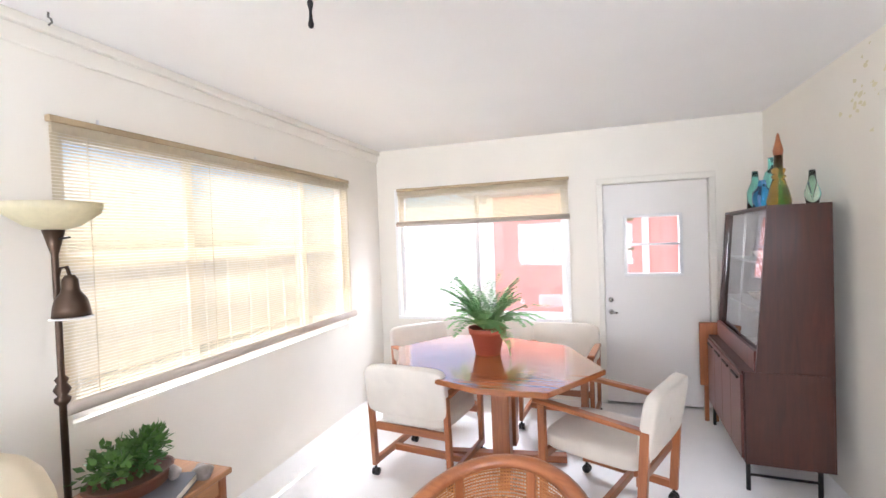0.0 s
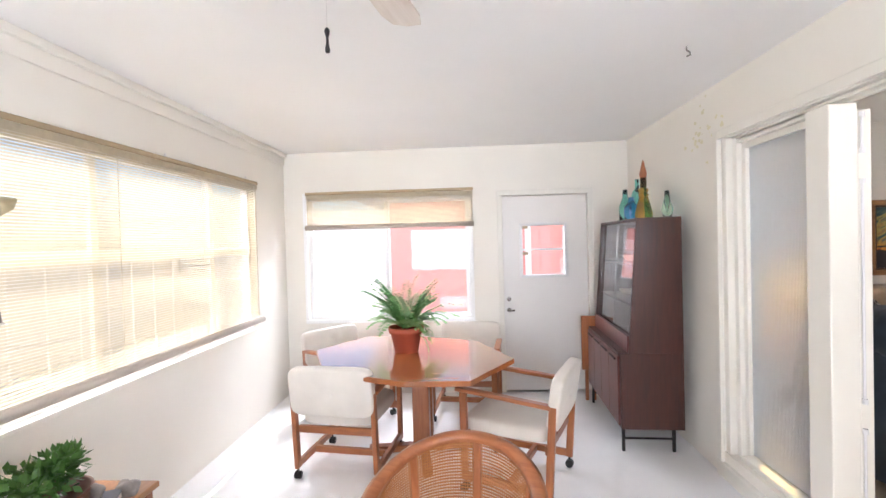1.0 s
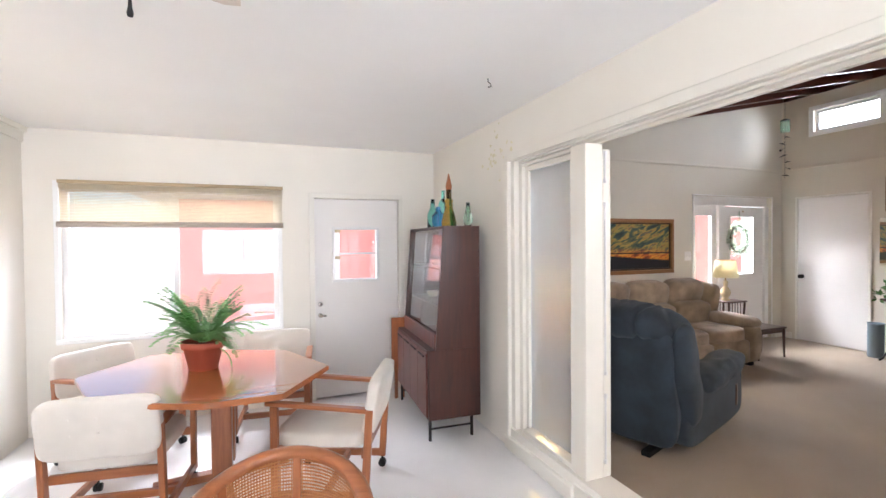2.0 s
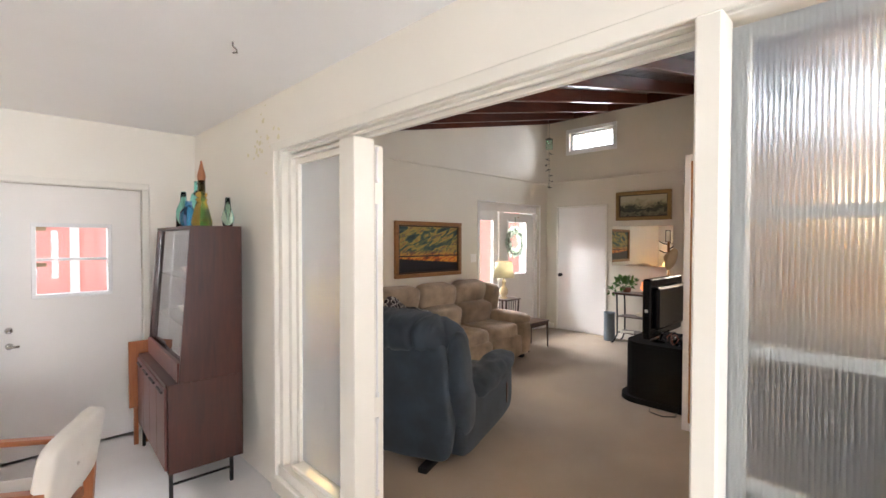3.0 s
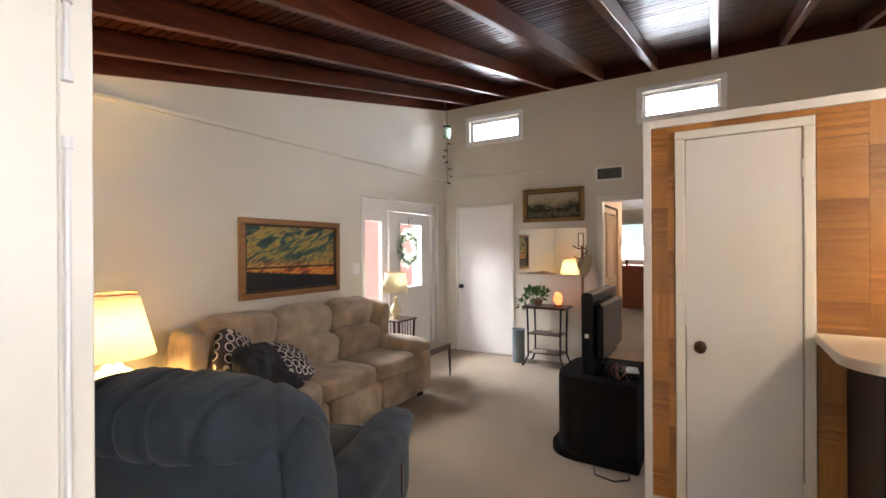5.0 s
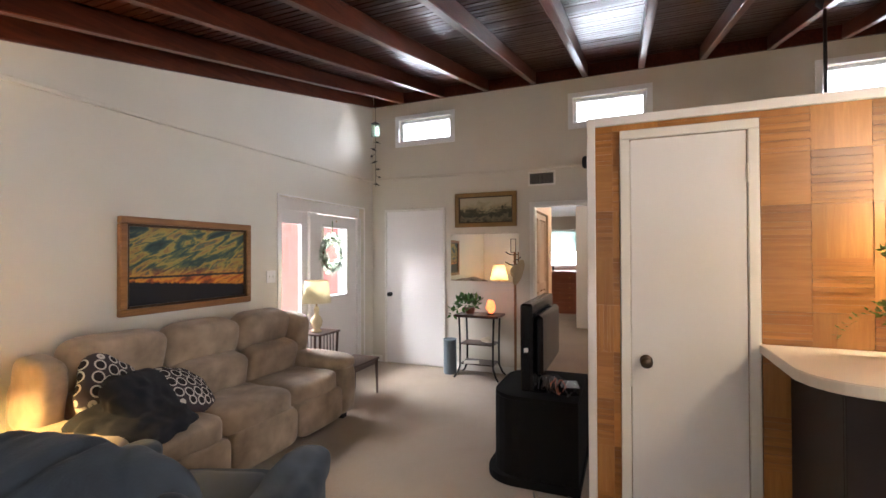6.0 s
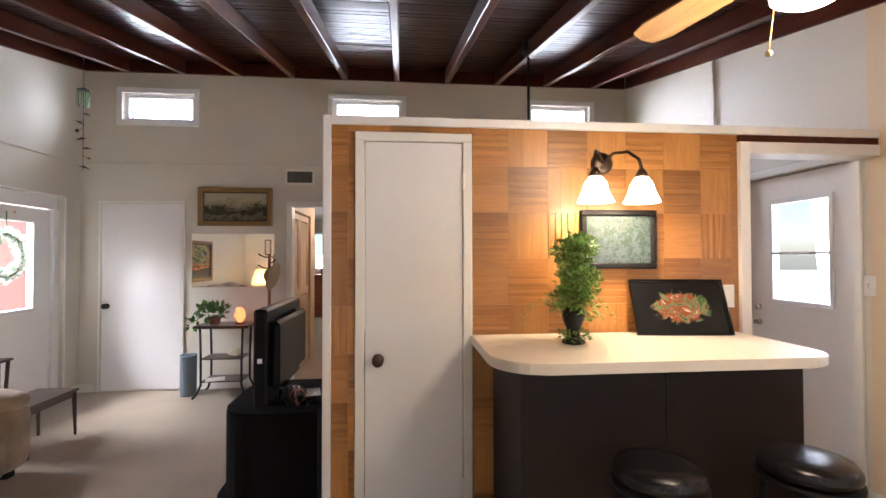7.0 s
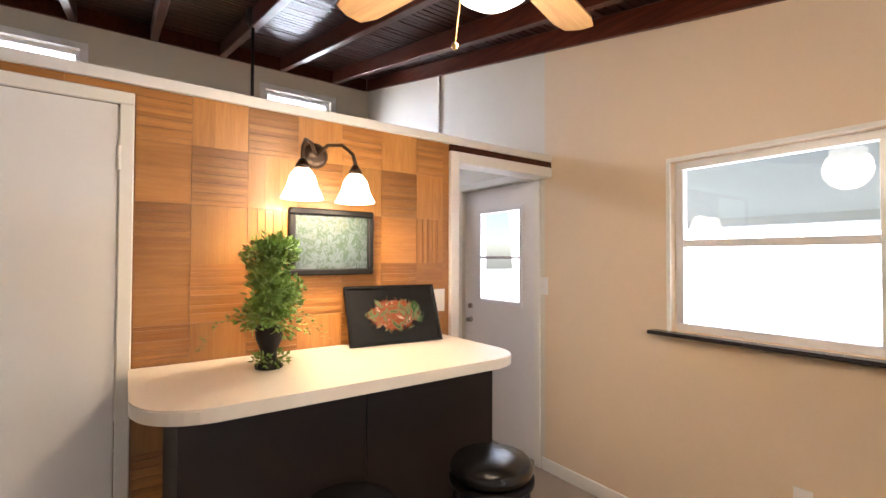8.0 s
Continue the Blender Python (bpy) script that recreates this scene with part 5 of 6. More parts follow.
part("rock", puff((-0.05, -0.04, 0.0), (0.05, 0.04, 0.055), 2.4, 7, 0.02, 22, 7), M_STONE, sn, "", True)

ac = thing("armchair", "ivory slipcovered armchair with loose cushions", "armchair", pose(-1.62, 0.51, ZS, 0, 0, -90))
part("seat", puff((-0.36, -0.34, 0.12), (0.36, 0.36, 0.46), 5, 7, 0.01, 5), M_IVORY, ac, "", True)
part("backrest", puff((-0.51, -0.48, 0.14), (0.51, -0.20, 1.02), 3.6, 8, 0.014, 5, 2), M_IVORY, ac, "", True)
for sx in (-1, 1):
    part("arm", puff((sx * 0.34, -0.42, 0.10), (sx * 0.52, 0.36, 0.73), 4, 7, 0.012, 5, 4 + sx), M_IVORY, ac, "", True)
    for y in (-0.3, 0.28):
        part("foot", boxes(((sx * 0.34 - 0.025, y - 0.025, 0.0), (sx * 0.34 + 0.025, y + 0.025, 0.14))), M_DARKWOOD, ac)
cu = thing("throw_pillow", "plump ivory throw pillow on the armchair", "pillow", pose(-1.74, 0.55, ZS + 0.56, 14, 0, 72))
part("pillow", puff((-0.24, -0.08, -0.10), (0.24, 0.08, 0.26), 2.6, 7, 0.014, 6, 9), M_IVORY, cu, "", True)

# ceiling fittings
for x, y in ((0.78, 2.17), (-2.22, 1.25)):
    h2 = thing("ceiling_hook", "tiny metal cup hook in the ceiling", "hook", pose(x, y, ZC))
    part("hook", tube([(0, 0, 0), (0, 0, -0.02), (0.016, 0, -0.03), (0.02, 0, -0.045), (0.0, 0, -0.052)], 0.004, 6), M_GREYMETAL, h2, "", True)


def fan_blade(th, turn, z, reach, mat, metal, label):
    """One tilted blade with its bracket, reaching out from the hub."""
    bm = bmesh.new()
    ring = [(0.16, -0.045), (0.20, -0.062), (reach - 0.08, -0.072), (reach - 0.015, -0.055), (reach, 0.0), (reach - 0.015, 0.055), (reach - 0.08, 0.072), (0.20, 0.062), (0.16, 0.045)]
    lo = [bm.verts.new((x, y, -0.004 + 0.16 * y)) for x, y in ring]
    hi = [bm.verts.new((x, y, 0.004 + 0.16 * y)) for x, y in ring]
    bm.faces.new(lo)
    bm.faces.new(hi)
    for j in range(len(ring)):
        bm.faces.new((lo[j], lo[(j + 1) % len(ring)], hi[(j + 1) % len(ring)], hi[j]))
    bl = part("blade", bm, mat, th, label)
    bl.matrix_local = pose(0, 0, z, 0, 0, turn)
    part("blade_bracket", boxes(((0.09, -0.015, -0.012), (0.19, 0.015, -0.005)), bevel=0.002), metal, bl)


def sunroom_fan():
    th = thing("ceiling_fan", "pale flush ceiling fan with a black-tipped pull chain", "ceiling fan", pose(-0.72, 0.81, ZC))
    part("canopy", lathe([(0.0, 0.0), (0.075, 0.0), (0.08, -0.03), (0.05, -0.07), (0.0, -0.07)], 24), M_LAMINATE, th, "", True)
    part("motor_housing", lathe([(0.0, -0.065), (0.06, -0.07), (0.115, -0.095), (0.12, -0.15), (0.09, -0.19), (0.05, -0.22), (0.045, -0.25), (0.0, -0.255)], 28), M_LAMINATE, th, "white motor housing", True)
    for k in range(4):
        fan_blade(th, 78 + 90 * k, -0.17, 0.63, M_BLADEPALE, M_LAMINATE, "fan blade paled for overexposure and spin blur")
    ch = part("pull_chain", rods(((0, 0.03, -0.25), (0, 0.03, -0.45), 0.0009), n=6), M_ALU, th, "thin pull chain", True)
    part("fob", lathe([(0.0, -0.510), (0.005, -0.509), (0.0065, -0.502), (0.004, -0.490), (0.003, -0.472), (0.006, -0.462), (0.007, -0.455), (0.003, -0.448), (0.0, -0.447)], 12), M_IRON, ch, "small black fob", True).location = (0, 0.03, 0)


sunroom_fan()


def flaking():
    bm = bmesh.new()
    r = random.Random(3)
    for _ in range(30):
        y, z = 2.95 + r.gauss(0, 0.14), 2.16 + r.gauss(0, 0.11)
        if z > ZC - 0.02:
            continue
        n = r.randint(5, 8)
        rad = r.uniform(0.006, 0.028)
        vs = []
        for k in range(n):
            a = 2 * math.pi * k / n
            q = rad * r.uniform(0.5, 1.2)
            vs.append(bm.verts.new((XR - r.uniform(0.003, 0.007), y + q * math.cos(a), z + q * 0.7 * math.sin(a))))
        bm.faces.new(vs)
    return bm


tagged(part("flaking_plaster", flaking(), M_STAIN), "yellowed flakes of lifting paint on the wall", "plaster", "", "stuff")


# ---- living-room things ----
# partition: core, white edge boards, top rail; its wood tiles are laid at the end of the file
partition = thing("wall_partition", "low partition faced with honey wood tiles and white edges", "partition")
tagged(partition, kind="structure")
core = bmesh.new()
for a, b in (((-1.155, 0.0), (0.378, 2.118)), ((0.91, 0.0), (1.064, 2.118)), ((0.378, 2.05), (0.91, 2.118))):
    box(core, (XQ + 0.0005, a[0], a[1]), (XQ + 0.10, b[0], b[1]))
bmesh.ops.remove_doubles(core, verts=core.verts, dist=1e-5)
part("core", core, M_TILE_H, partition)
part("edge_board", boxes(((XQ - 0.020, 1.064, 0.0), (XQ + 0.12, 1.106, 2.166)), bevel=0.003), M_WHITE, partition)
part("top_board", boxes(((XQ - 0.020, YK + 0.002, 2.120), (XQ + 0.12, 1.064, 2.166)), bevel=0.003), M_WHITE, partition)
part("under_rail", boxes(((XQ - 0.012, YK + 0.003, 2.082), (XQ + 0.10, -1.157, 2.1195)), bevel=0.002), M_BEAM, partition, "dark rail under the white top board")
part("foot_board", boxes(((XQ - 0.018, 0.948, 0.0), (XQ - 0.0005, 1.064, 0.058)), ((XQ - 0.018, 0.25, 0.0), (XQ - 0.0005, 0.340, 0.058)), bevel=0.002), M_WHITE, partition)
part("doorway_casing", boxes(((XQ - 0.022, -1.215, 0.0), (XQ + 0.122, -1.157, 2.08)), ((XQ - 0.022, YK + 0.003, 2.015), (XQ + 0.122, -1.215, 2.08)), bevel=0.003), M_WHITE, partition)
# kitchen side behind the partition
bm = boxes(((XQ + 0.12, YK, 0.001), (XC, 0.9, 0.004)))
setting(part("floor_kitchen", bm, M_KITCHENFLOOR), "tan vinyl kitchen floor", "floor")


def counter():
    th = thing("breakfast_counter", "cream laminate breakfast counter with rounded corners on a dark brown base", "counter")
    def outline(x0, x1, y0, y1, r0, r1):
        pts = [(x1, y1)]
        for k in range(9):
            a = radians(90 + 90 * k / 8)
            pts.append((x0 + r1 + r1 * math.cos(a), y1 - r1 + r1 * math.sin(a)))
        for k in range(9):
            a = radians(180 + 90 * k / 8)
            pts.append((x0 + r0 + r0 * math.cos(a), y0 + r0 + r0 * math.sin(a)))
        pts.append((x1, y0))
        return pts
    bm = bmesh.new()
    o = outline(3.14, XQ - 0.018, -1.085, 0.352, 0.16, 0.20)
    lo = [bm.verts.new((x, y, 0.995)) for x, y in o]
    hi = [bm.verts.new((x, y, 1.038)) for x, y in o]
    bm.faces.new(lo)
    bm.faces.new(hi)
    for k in range(len(o)):
        bm.faces.new((lo[k], lo[(k + 1) % len(o)], hi[(k + 1) % len(o)], hi[k]))
    bmesh.ops.bevel(bm, geom=[e for e in bm.edges if abs(e.verts[0].co.z - e.verts[1].co.z) < 1e-6], offset=0.004, segments=2, affect="EDGES")
    part("worktop", bm, M_LAMINATE, th, "cream laminate top with a thick pale edge")
    part("side_panel", boxes(((3.27, 0.215, 0.0), (XQ - 0.02, 0.235, 0.994)), bevel=0.002), M_PANEL, th)
    part("side_panel", boxes(((3.27, -0.985, 0.0), (XQ - 0.02, -0.965, 0.994)), bevel=0.002), M_PANEL, th)
    for a, b in ((0.235, -0.365), (-0.368, -0.985)):
        part("front_panel", boxes(((3.25, b, 0.0), (3.269, a, 0.994)), bevel=0.002), M_PANEL, th)
    part("kick_strip", boxes(((3.243, -0.96, 0.0), (3.2495, 0.21, 0.07))), M_BLACKMATT, th)
    return th


counter()


def bar_stool(x, y):
    th = thing("bar_stool", "black round leatherette bar stool with iron legs", "stool", pose(x, y, 0), "stools at the counter")
    part("seat", lathe([(0, 0.62), (0.14, 0.62), (0.158, 0.64), (0.16, 0.665), (0.145, 0.688), (0.08, 0.698), (0.0, 0.70)], 28), M_LEATHER, th, "glossy black padded seat", True)
    part("seat_ring", lathe([(0.145, 0.605), (0.165, 0.605), (0.165, 0.625), (0.145, 0.625)], 28), M_BLACKMATT, th, "", True)
    for k in range(4):
        a = radians(45 + 90 * k)
        c, s = math.cos(a), math.sin(a)
        part("leg", rods(((0.13 * c, 0.13 * s, 0.61), (0.19 * c, 0.19 * s, 0.0), 0.013), n=10), M_IRON, th, "", True)
    ps = [(0.172 * math.cos(radians(10 * k)), 0.172 * math.sin(radians(10 * k)), 0.24) for k in range(37)]
    part("foot_ring", tube(ps, 0.008, 8), M_IRON, th, "", True)
    return th


bar_stool(3.05, -0.80)
bar_stool(3.06, -0.22)


def sconce():
    th = thing("wall_sconce", "two-arm bronze wall sconce with lit bell glass shades", "wall lamp", pose(XQ - 0.016, -0.36, 1.94))
    pl = lathe([(0, 0), (0.06, 0), (0.058, 0.012), (0.03, 0.022), (0.0, 0.024)], 24)
    part("wall_plate", pl, M_BRONZE, th, "", True).matrix_local = pose(0, 0, 0, 0, -90, 0)
    for sy in (-1, 1):
        part("arm", tube([(-0.015, 0, 0), (-0.06, sy * 0.04, 0.045), (-0.12, sy * 0.085, 0.04), (-0.175, sy * 0.115, -0.01), (-0.19, sy * 0.12, -0.06)], 0.009, 8), M_BRONZE, th, "curved bronze arm", True)
        c = part("shade_cap", lathe([(0.0, 0.0), (0.012, 0.0), (0.03, -0.03), (0.028, -0.045), (0.0, -0.045)], 16), M_BRONZE, th, "", True)
        c.location = (-0.19, sy * 0.12, -0.06)
        s = part("shade", lathe([(0.030, -0.045), (0.052, -0.075), (0.064, -0.12), (0.088, -0.17), (0.084, -0.17), (0.060, -0.12), (0.047, -0.075), (0.026, -0.045)], 24), M_SCONCE, c, "glowing frosted bell glass", True)
    return th


sconce()


def framed(name, label, category, axis, p, into, a0, a1, z0, z1, w, frame_mat, pic, depth=0.03, inner=None):
    th = thing(name, label, category)
    part("frame", boxes(*frame_bars(axis, p, into * depth, a0, a1, z0, z1, w), bevel=0.006), frame_mat, th)
    f = on_x if axis == "x" else on_y
    if inner:
        part("slip", boxes(*frame_bars(axis, p + into * 0.004, into * (depth * 0.6), a0 + w, a1 - w, z0 + w, z1 - w, inner[0]), bevel=0.002), inner[1], th)
        w += inner[0]
    part("picture", boxes(f(p + into * 0.002, into * depth * 0.35, a0 + w, a1 - w, z0 + w, z1 - w)), pic, th)
    return th


framed("garden_print", "framed pale garden print in a dark frame", "picture", "x", XQ - 0.018, -1, -0.655, -0.235, 1.378, 1.69, 0.03, M_BLACKMATT, M_FLOWERPIC)
framed("sunset_painting", "oil painting of an orange sunset over dark water in oak frame", "painting", "y", YP - 0.002, -1, 3.325, 4.475, 1.03, 1.728, 0.05, M_OAKFRAME, M_SUNSET, 0.045, (0.018, M_BRONZE))
framed("river_painting", "river landscape painting in a worn gilt frame", "painting", "x", XC - 0.002, -1, 2.135, 2.925, 1.79, 2.215, 0.05, M_GOLDFRAME, M_LAND, 0.05, (0.012, M_BRONZE))
mr = thing("wall_mirror", "wide frameless wall mirror with etched corner lines", "mirror")
part("mirror_glass", boxes(on_x(XC - 0.010, 0.008, 2.115, 2.995, 1.115, 1.707), bevel=0.002), M_MIRROR, mr)
part("etched_line", boxes(on_x(XC - 0.0115, 0.0014, 2.15, 2.16, 1.47, 1.64), on_x(XC - 0.0115, 0.0014, 2.16, 2.22, 1.63, 1.64), on_x(XC - 0.0115, 0.0014, 2.16, 2.22, 1.47, 1.48), on_x(XC - 0.0115, 0.0014, 2.21, 2.22, 1.48, 1.63)), M_GREYMETAL, mr)

tr = thing("lacquer_tray", "black lacquer tray with daubed flowers leaning on the wall", "tray", pose(3.66, -0.735, 1.0385, 0, 22, -6))
part("tray_plate", boxes(((0.0, -0.245, 0.0), (0.012, 0.245, 0.30)), bevel=0.004), M_TRAY, tr)
part("rim", boxes(*frame_bars("x", -0.012, 0.012, -0.245, 0.245, 0.0, 0.30, 0.014), bevel=0.003), M_BLACK, tr)


def topiary():
    th = thing("topiary_plant", "bushy green topiary in a dark vase with trailing sprigs", "potted plant", pose(3.53, -0.09, 1.0385))
    part("vase", lathe([(0, 0), (0.05, 0), (0.052, 0.01), (0.03, 0.03), (0.028, 0.06), (0.048, 0.11), (0.052, 0.15), (0.04, 0.165), (0.0, 0.165)], 20), M_BLACKMATT, th, "dark turned vase", True)
    rnd = random.Random(8)
    bm = bmesh.new()
    for k in range(22):
        z = 0.15 + 0.31 * rnd.random()
        r = 0.066 * math.sin(math.pi * min(1.0, (z - 0.07) / 0.46)) ** 0.6
        a = rnd.uniform(0, 6.28)
        leafy(bm, rnd, (r * math.cos(a), r * math.sin(a), z), (0.062, 0.066, 0.06), 150, 0.026)
    part("foliage", bm, M_LEAFY, th, "dense small green leaves")
    bm = bmesh.new()
    for k in range(8):
        a = -1.2 + rnd.uniform(-0.9, 0.9) if k < 5 else rnd.uniform(0, 6.28)
        p = Vector((0.05 * math.cos(a), 0.05 * math.sin(a), 0.19))
        for j in range(12):
            q = p + Vector((0.016 * math.cos(a), 0.016 * math.sin(a), 0.008 - 0.003 * j))
            if q.z < 0.012:
                break
            leaf_quad(bm, p, q, 0.0012, Vector((0, 0, 1)))
            for s in (-1, 1):
                leaf_quad(bm, q, q + Vector((rnd.uniform(-1, 1), rnd.uniform(-1, 1), rnd.uniform(-0.4, 0.8))) * 0.02, 0.007, Vector((0, 0, 1)))
            p = q
    leafy(bm, rnd, (0, 0, 0.035), (0.07, 0.07, 0.03), 160, 0.024)
    tagged(part("trailing_growth", bm, M_LEAFY, th), kind="stuff")
    part("stem", rods(((0, 0, 0.16), (0, 0, 0.40), 0.012), n=8), M_STEM, th)


topiary()


def plate(name, label, axis, p, into, a, z, w, h, toggles):
    th = thing(name, label, "switch")
    f = on_x if axis == "x" else on_y
    part("cover_plate", boxes(f(p, into * 0.006, a - w / 2, a + w / 2, z - h / 2, z + h / 2), bevel=0.002), M_WHITE, th)
    for t in toggles:
        part("toggle", boxes(f(p + into * 0.006, into * 0.008, a + t - 0.006, a + t + 0.006, z - 0.014, z + 0.014), bevel=0.002), M_TRIM, th)
    return th


plate("outlet_plate", "white double outlet plate on the wood tiles", "x", XQ - 0.016, -1, -1.055, 1.225, 0.115, 0.125, (-0.026, 0.026))
plate("light_switch", "white light switch plate", "y", YK, 1, 3.88, 1.268, 0.085, 0.12, (0.0,))
plate("light_switch", "cream double switch plate beside the front door", "y", YP, -1, 4.765, 1.24, 0.12, 0.12, (-0.025, 0.025))
plate("outlet_plate", "low white wall outlet", "y", YK, 1, 2.42, 0.42, 0.07, 0.11, ())


def ceiling_fan():
    cx, cy = 2.64, -0.44
    zt = beam_z(cx) + 0.13
    th = thing("ceiling_fan", "ceiling fan with light oak blades and a lit white bowl", "ceiling fan", pose(cx, cy, 2.30))
    part("canopy", lathe([(0.0, zt - 2.30), (0.065, zt - 2.31), (0.06, zt - 2.36), (0.02, zt - 2.39), (0.0, zt - 2.39)], 20), M_BRASS, th, "", True)
    part("downrod", rods(((0, 0, 0.10), (0, 0, zt - 2.38), 0.012)), M_BRASS, th, "", True)
    part("motor_housing", lathe([(0, 0.11), (0.05, 0.11), (0.10, 0.08), (0.11, 0.03), (0.10, -0.01), (0.06, -0.035), (0.05, -0.06), (0.0, -0.06)], 28), M_BRASS, th, "aged brass motor housing", True)
    part("light_bowl", lathe([(0.085, -0.062), (0.105, -0.075), (0.098, -0.115), (0.06, -0.140), (0.0, -0.15)], 28), M_BOWL, th, "glowing white glass bowl", True)
    for k in range(4):
        fan_blade(th, 16 + 90 * k, 0.035, 0.62, M_BLADE, M_BRASS, "light oak fan blade")
    ch = bmesh.new()
    rod(ch, (0.04, 0.10, -0.27), (0.04, 0.07, -0.06), 0.0022, n=6)
    bmesh.ops.create_uvsphere(ch, u_segments=8, v_segments=6, radius=0.010, matrix=Matrix.Translation((0.04, 0.10, -0.275)))
    part("pull_chain", ch, M_BRASS, th, "", True)


ceiling_fan()
pd = thing("pendant_lamp", "dark iron pendant lamp on a long rod over the kitchen", "pendant lamp", pose(5.30, -0.40, 2.50))
zc = beam_z(5.30) + 0.0 - 2.50
part("canopy", lathe([(0, zc + 0.13), (0.05, zc + 0.13), (0.055, zc + 0.04), (0.02, zc + 0.0), (0.0, zc)], 18), M_IRON, pd, "", True)
part("rod", rods(((0, 0, 0.02), (0, 0, zc + 0.02), 0.012)), M_IRON, pd, "", True)
part("shade", lathe([(0.0, 0.06), (0.05, 0.05), (0.10, 0.02), (0.17, -0.06), (0.165, -0.06), (0.09, 0.01), (0.0, 0.03)], 24), M_IRON, pd, "dark bell shade", True)
cd = thing("wall_conduit", "thin painted conduit running up the kitchen wall", "conduit")
part("pipe", rods(((5.14, YK + 0.012, 2.0), (5.14, YK + 0.012, beam_z(5.14) + 0.08), 0.010)), M_TRIM, cd, "", True)


def sofa():
    th = thing("reclining_sofa", "taupe velour three-seat reclining sofa", "sofa", pose(0, 0, 0))
    y0, y1 = 3.20, 4.06
    xs = [2.84, 3.45, 4.06, 4.63]
    part("base", boxes(((2.66, y0 + 0.06, 0.04), (4.78, y1 - 0.08, 0.30)), bevel=0.03), M_SOFA, th)
    for k in range(3):
        a, b = xs[k] + 0.004, xs[k + 1] - 0.004
        s = part("seat", puff((a, y0 + 0.015, 0.265), (b, y1 - 0.18, 0.46), 6.0, 12, 0.014, 6, k), M_SOFA, th, "plump taupe seat cushion", True)
        part("footrest", puff((a + 0.004, y0, 0.05), (b - 0.004, y0 + 0.10, 0.325), 7, 8, 0.004, 6, k + 3), M_SOFA, th, "padded front flap", True)
        lo = part("lumbar_pillow", puff((a + 0.005, -0.13, -0.02), (b - 0.005, 0.11, 0.30), 4.2, 12, 0.012, 6, k + 5), M_SOFA, th, "", True)
        lo.matrix_local = pose(0, y1 - 0.24, 0.42, 12, 0, 0)
        up = part("back_pillow", puff((a - 0.002, -0.12, 0.0), (b + 0.002, 0.12, 0.32), 4.0, 12, 0.014, 5, k + 9), M_SOFA, th, "overstuffed back pillow", True)
        up.matrix_local = pose(0, y1 - 0.15, 0.655, 10, 0, 0)
    part("back_frame", puff((2.70, y1 - 0.09, 0.08), (4.76, y1 + 0.05, 0.88), 6, 8, 0.006, 4), M_SOFA, th, "", True)
    for a, b in ((2.62, 2.84), (4.62, 4.82)):
        part("arm", puff((a, y0 - 0.015, 0.03), (b, y1 - 0.10, 0.50), 6, 8, 0.008, 5, a), M_SOFA, th, "", True)
        part("arm_pad", puff((a - 0.015, y0 - 0.02, 0.42), (b + 0.015, y1 - 0.14, 0.575), 3.2, 8, 0.010, 6, a + 2), M_SOFA, th, "rounded arm pad", True)
    for a in (2.74, 4.70):
        w = part("wing", puff((a - 0.075, -0.16, -0.02), (a + 0.075, 0.14, 0.40), 5.0, 9, 0.01, 6, a), M_SOFA, th, "", True)
        w.matrix_local = pose(0, y1 - 0.18, 0.52, 10, 0, 0)
    for x in (2.72, 4.72):
        for y in (y0 + 0.09, y1 - 0.14):
            part("foot", boxes(((x - 0.03, y - 0.03, 0.0), (x + 0.03, y + 0.03, 0.06))), M_BLACKMATT, th)


sofa()


def throw_pillow(label, m, mat, w=0.42, h=0.42, t=0.15):
    th = thing("throw_pillow", label, "pillow", m, "pillows on the sofa")
    soft = mat is M_NAVY
    bm = puff((-w / 2, -t / 2, -h / 2), (w / 2, t / 2, h / 2), 2.3, 22 if soft else 9, 0.030 if soft else 0.008, 16 if soft else 7, w)
    for v in bm.verts:
        c = max(abs(v.co.x) / (w / 2), abs(v.co.z) / (h / 2))
        k = 1 + 0.10 * (abs(v.co.x) / (w / 2) * abs(v.co.z) / (h / 2)) * 3
        v.co.x *= k
        v.co.z *= k
    part("pillow", bm, mat, th, "", True)


throw_pillow("throw pillow with cream rings on dark cloth", pose(3.02, 3.71, 0.665, -24, 34, 8), M_RINGS, 0.40, 0.40)
throw_pillow("ring-patterned dark throw pillow lying tilted", pose(3.40, 3.60, 0.575, -48, 16, 12), M_RINGS, 0.44, 0.36)
throw_pillow("fluffy dark navy throw pillow", pose(3.08, 3.48, 0.585, -34, 8, 24), M_NAVY, 0.50, 0.42, 0.20)
throw_pillow("fluffy dark navy cushion lying flat", pose(2.98, 3.42, 0.545, -76, 0, 10), M_NAVY, 0.52, 0.44, 0.17)


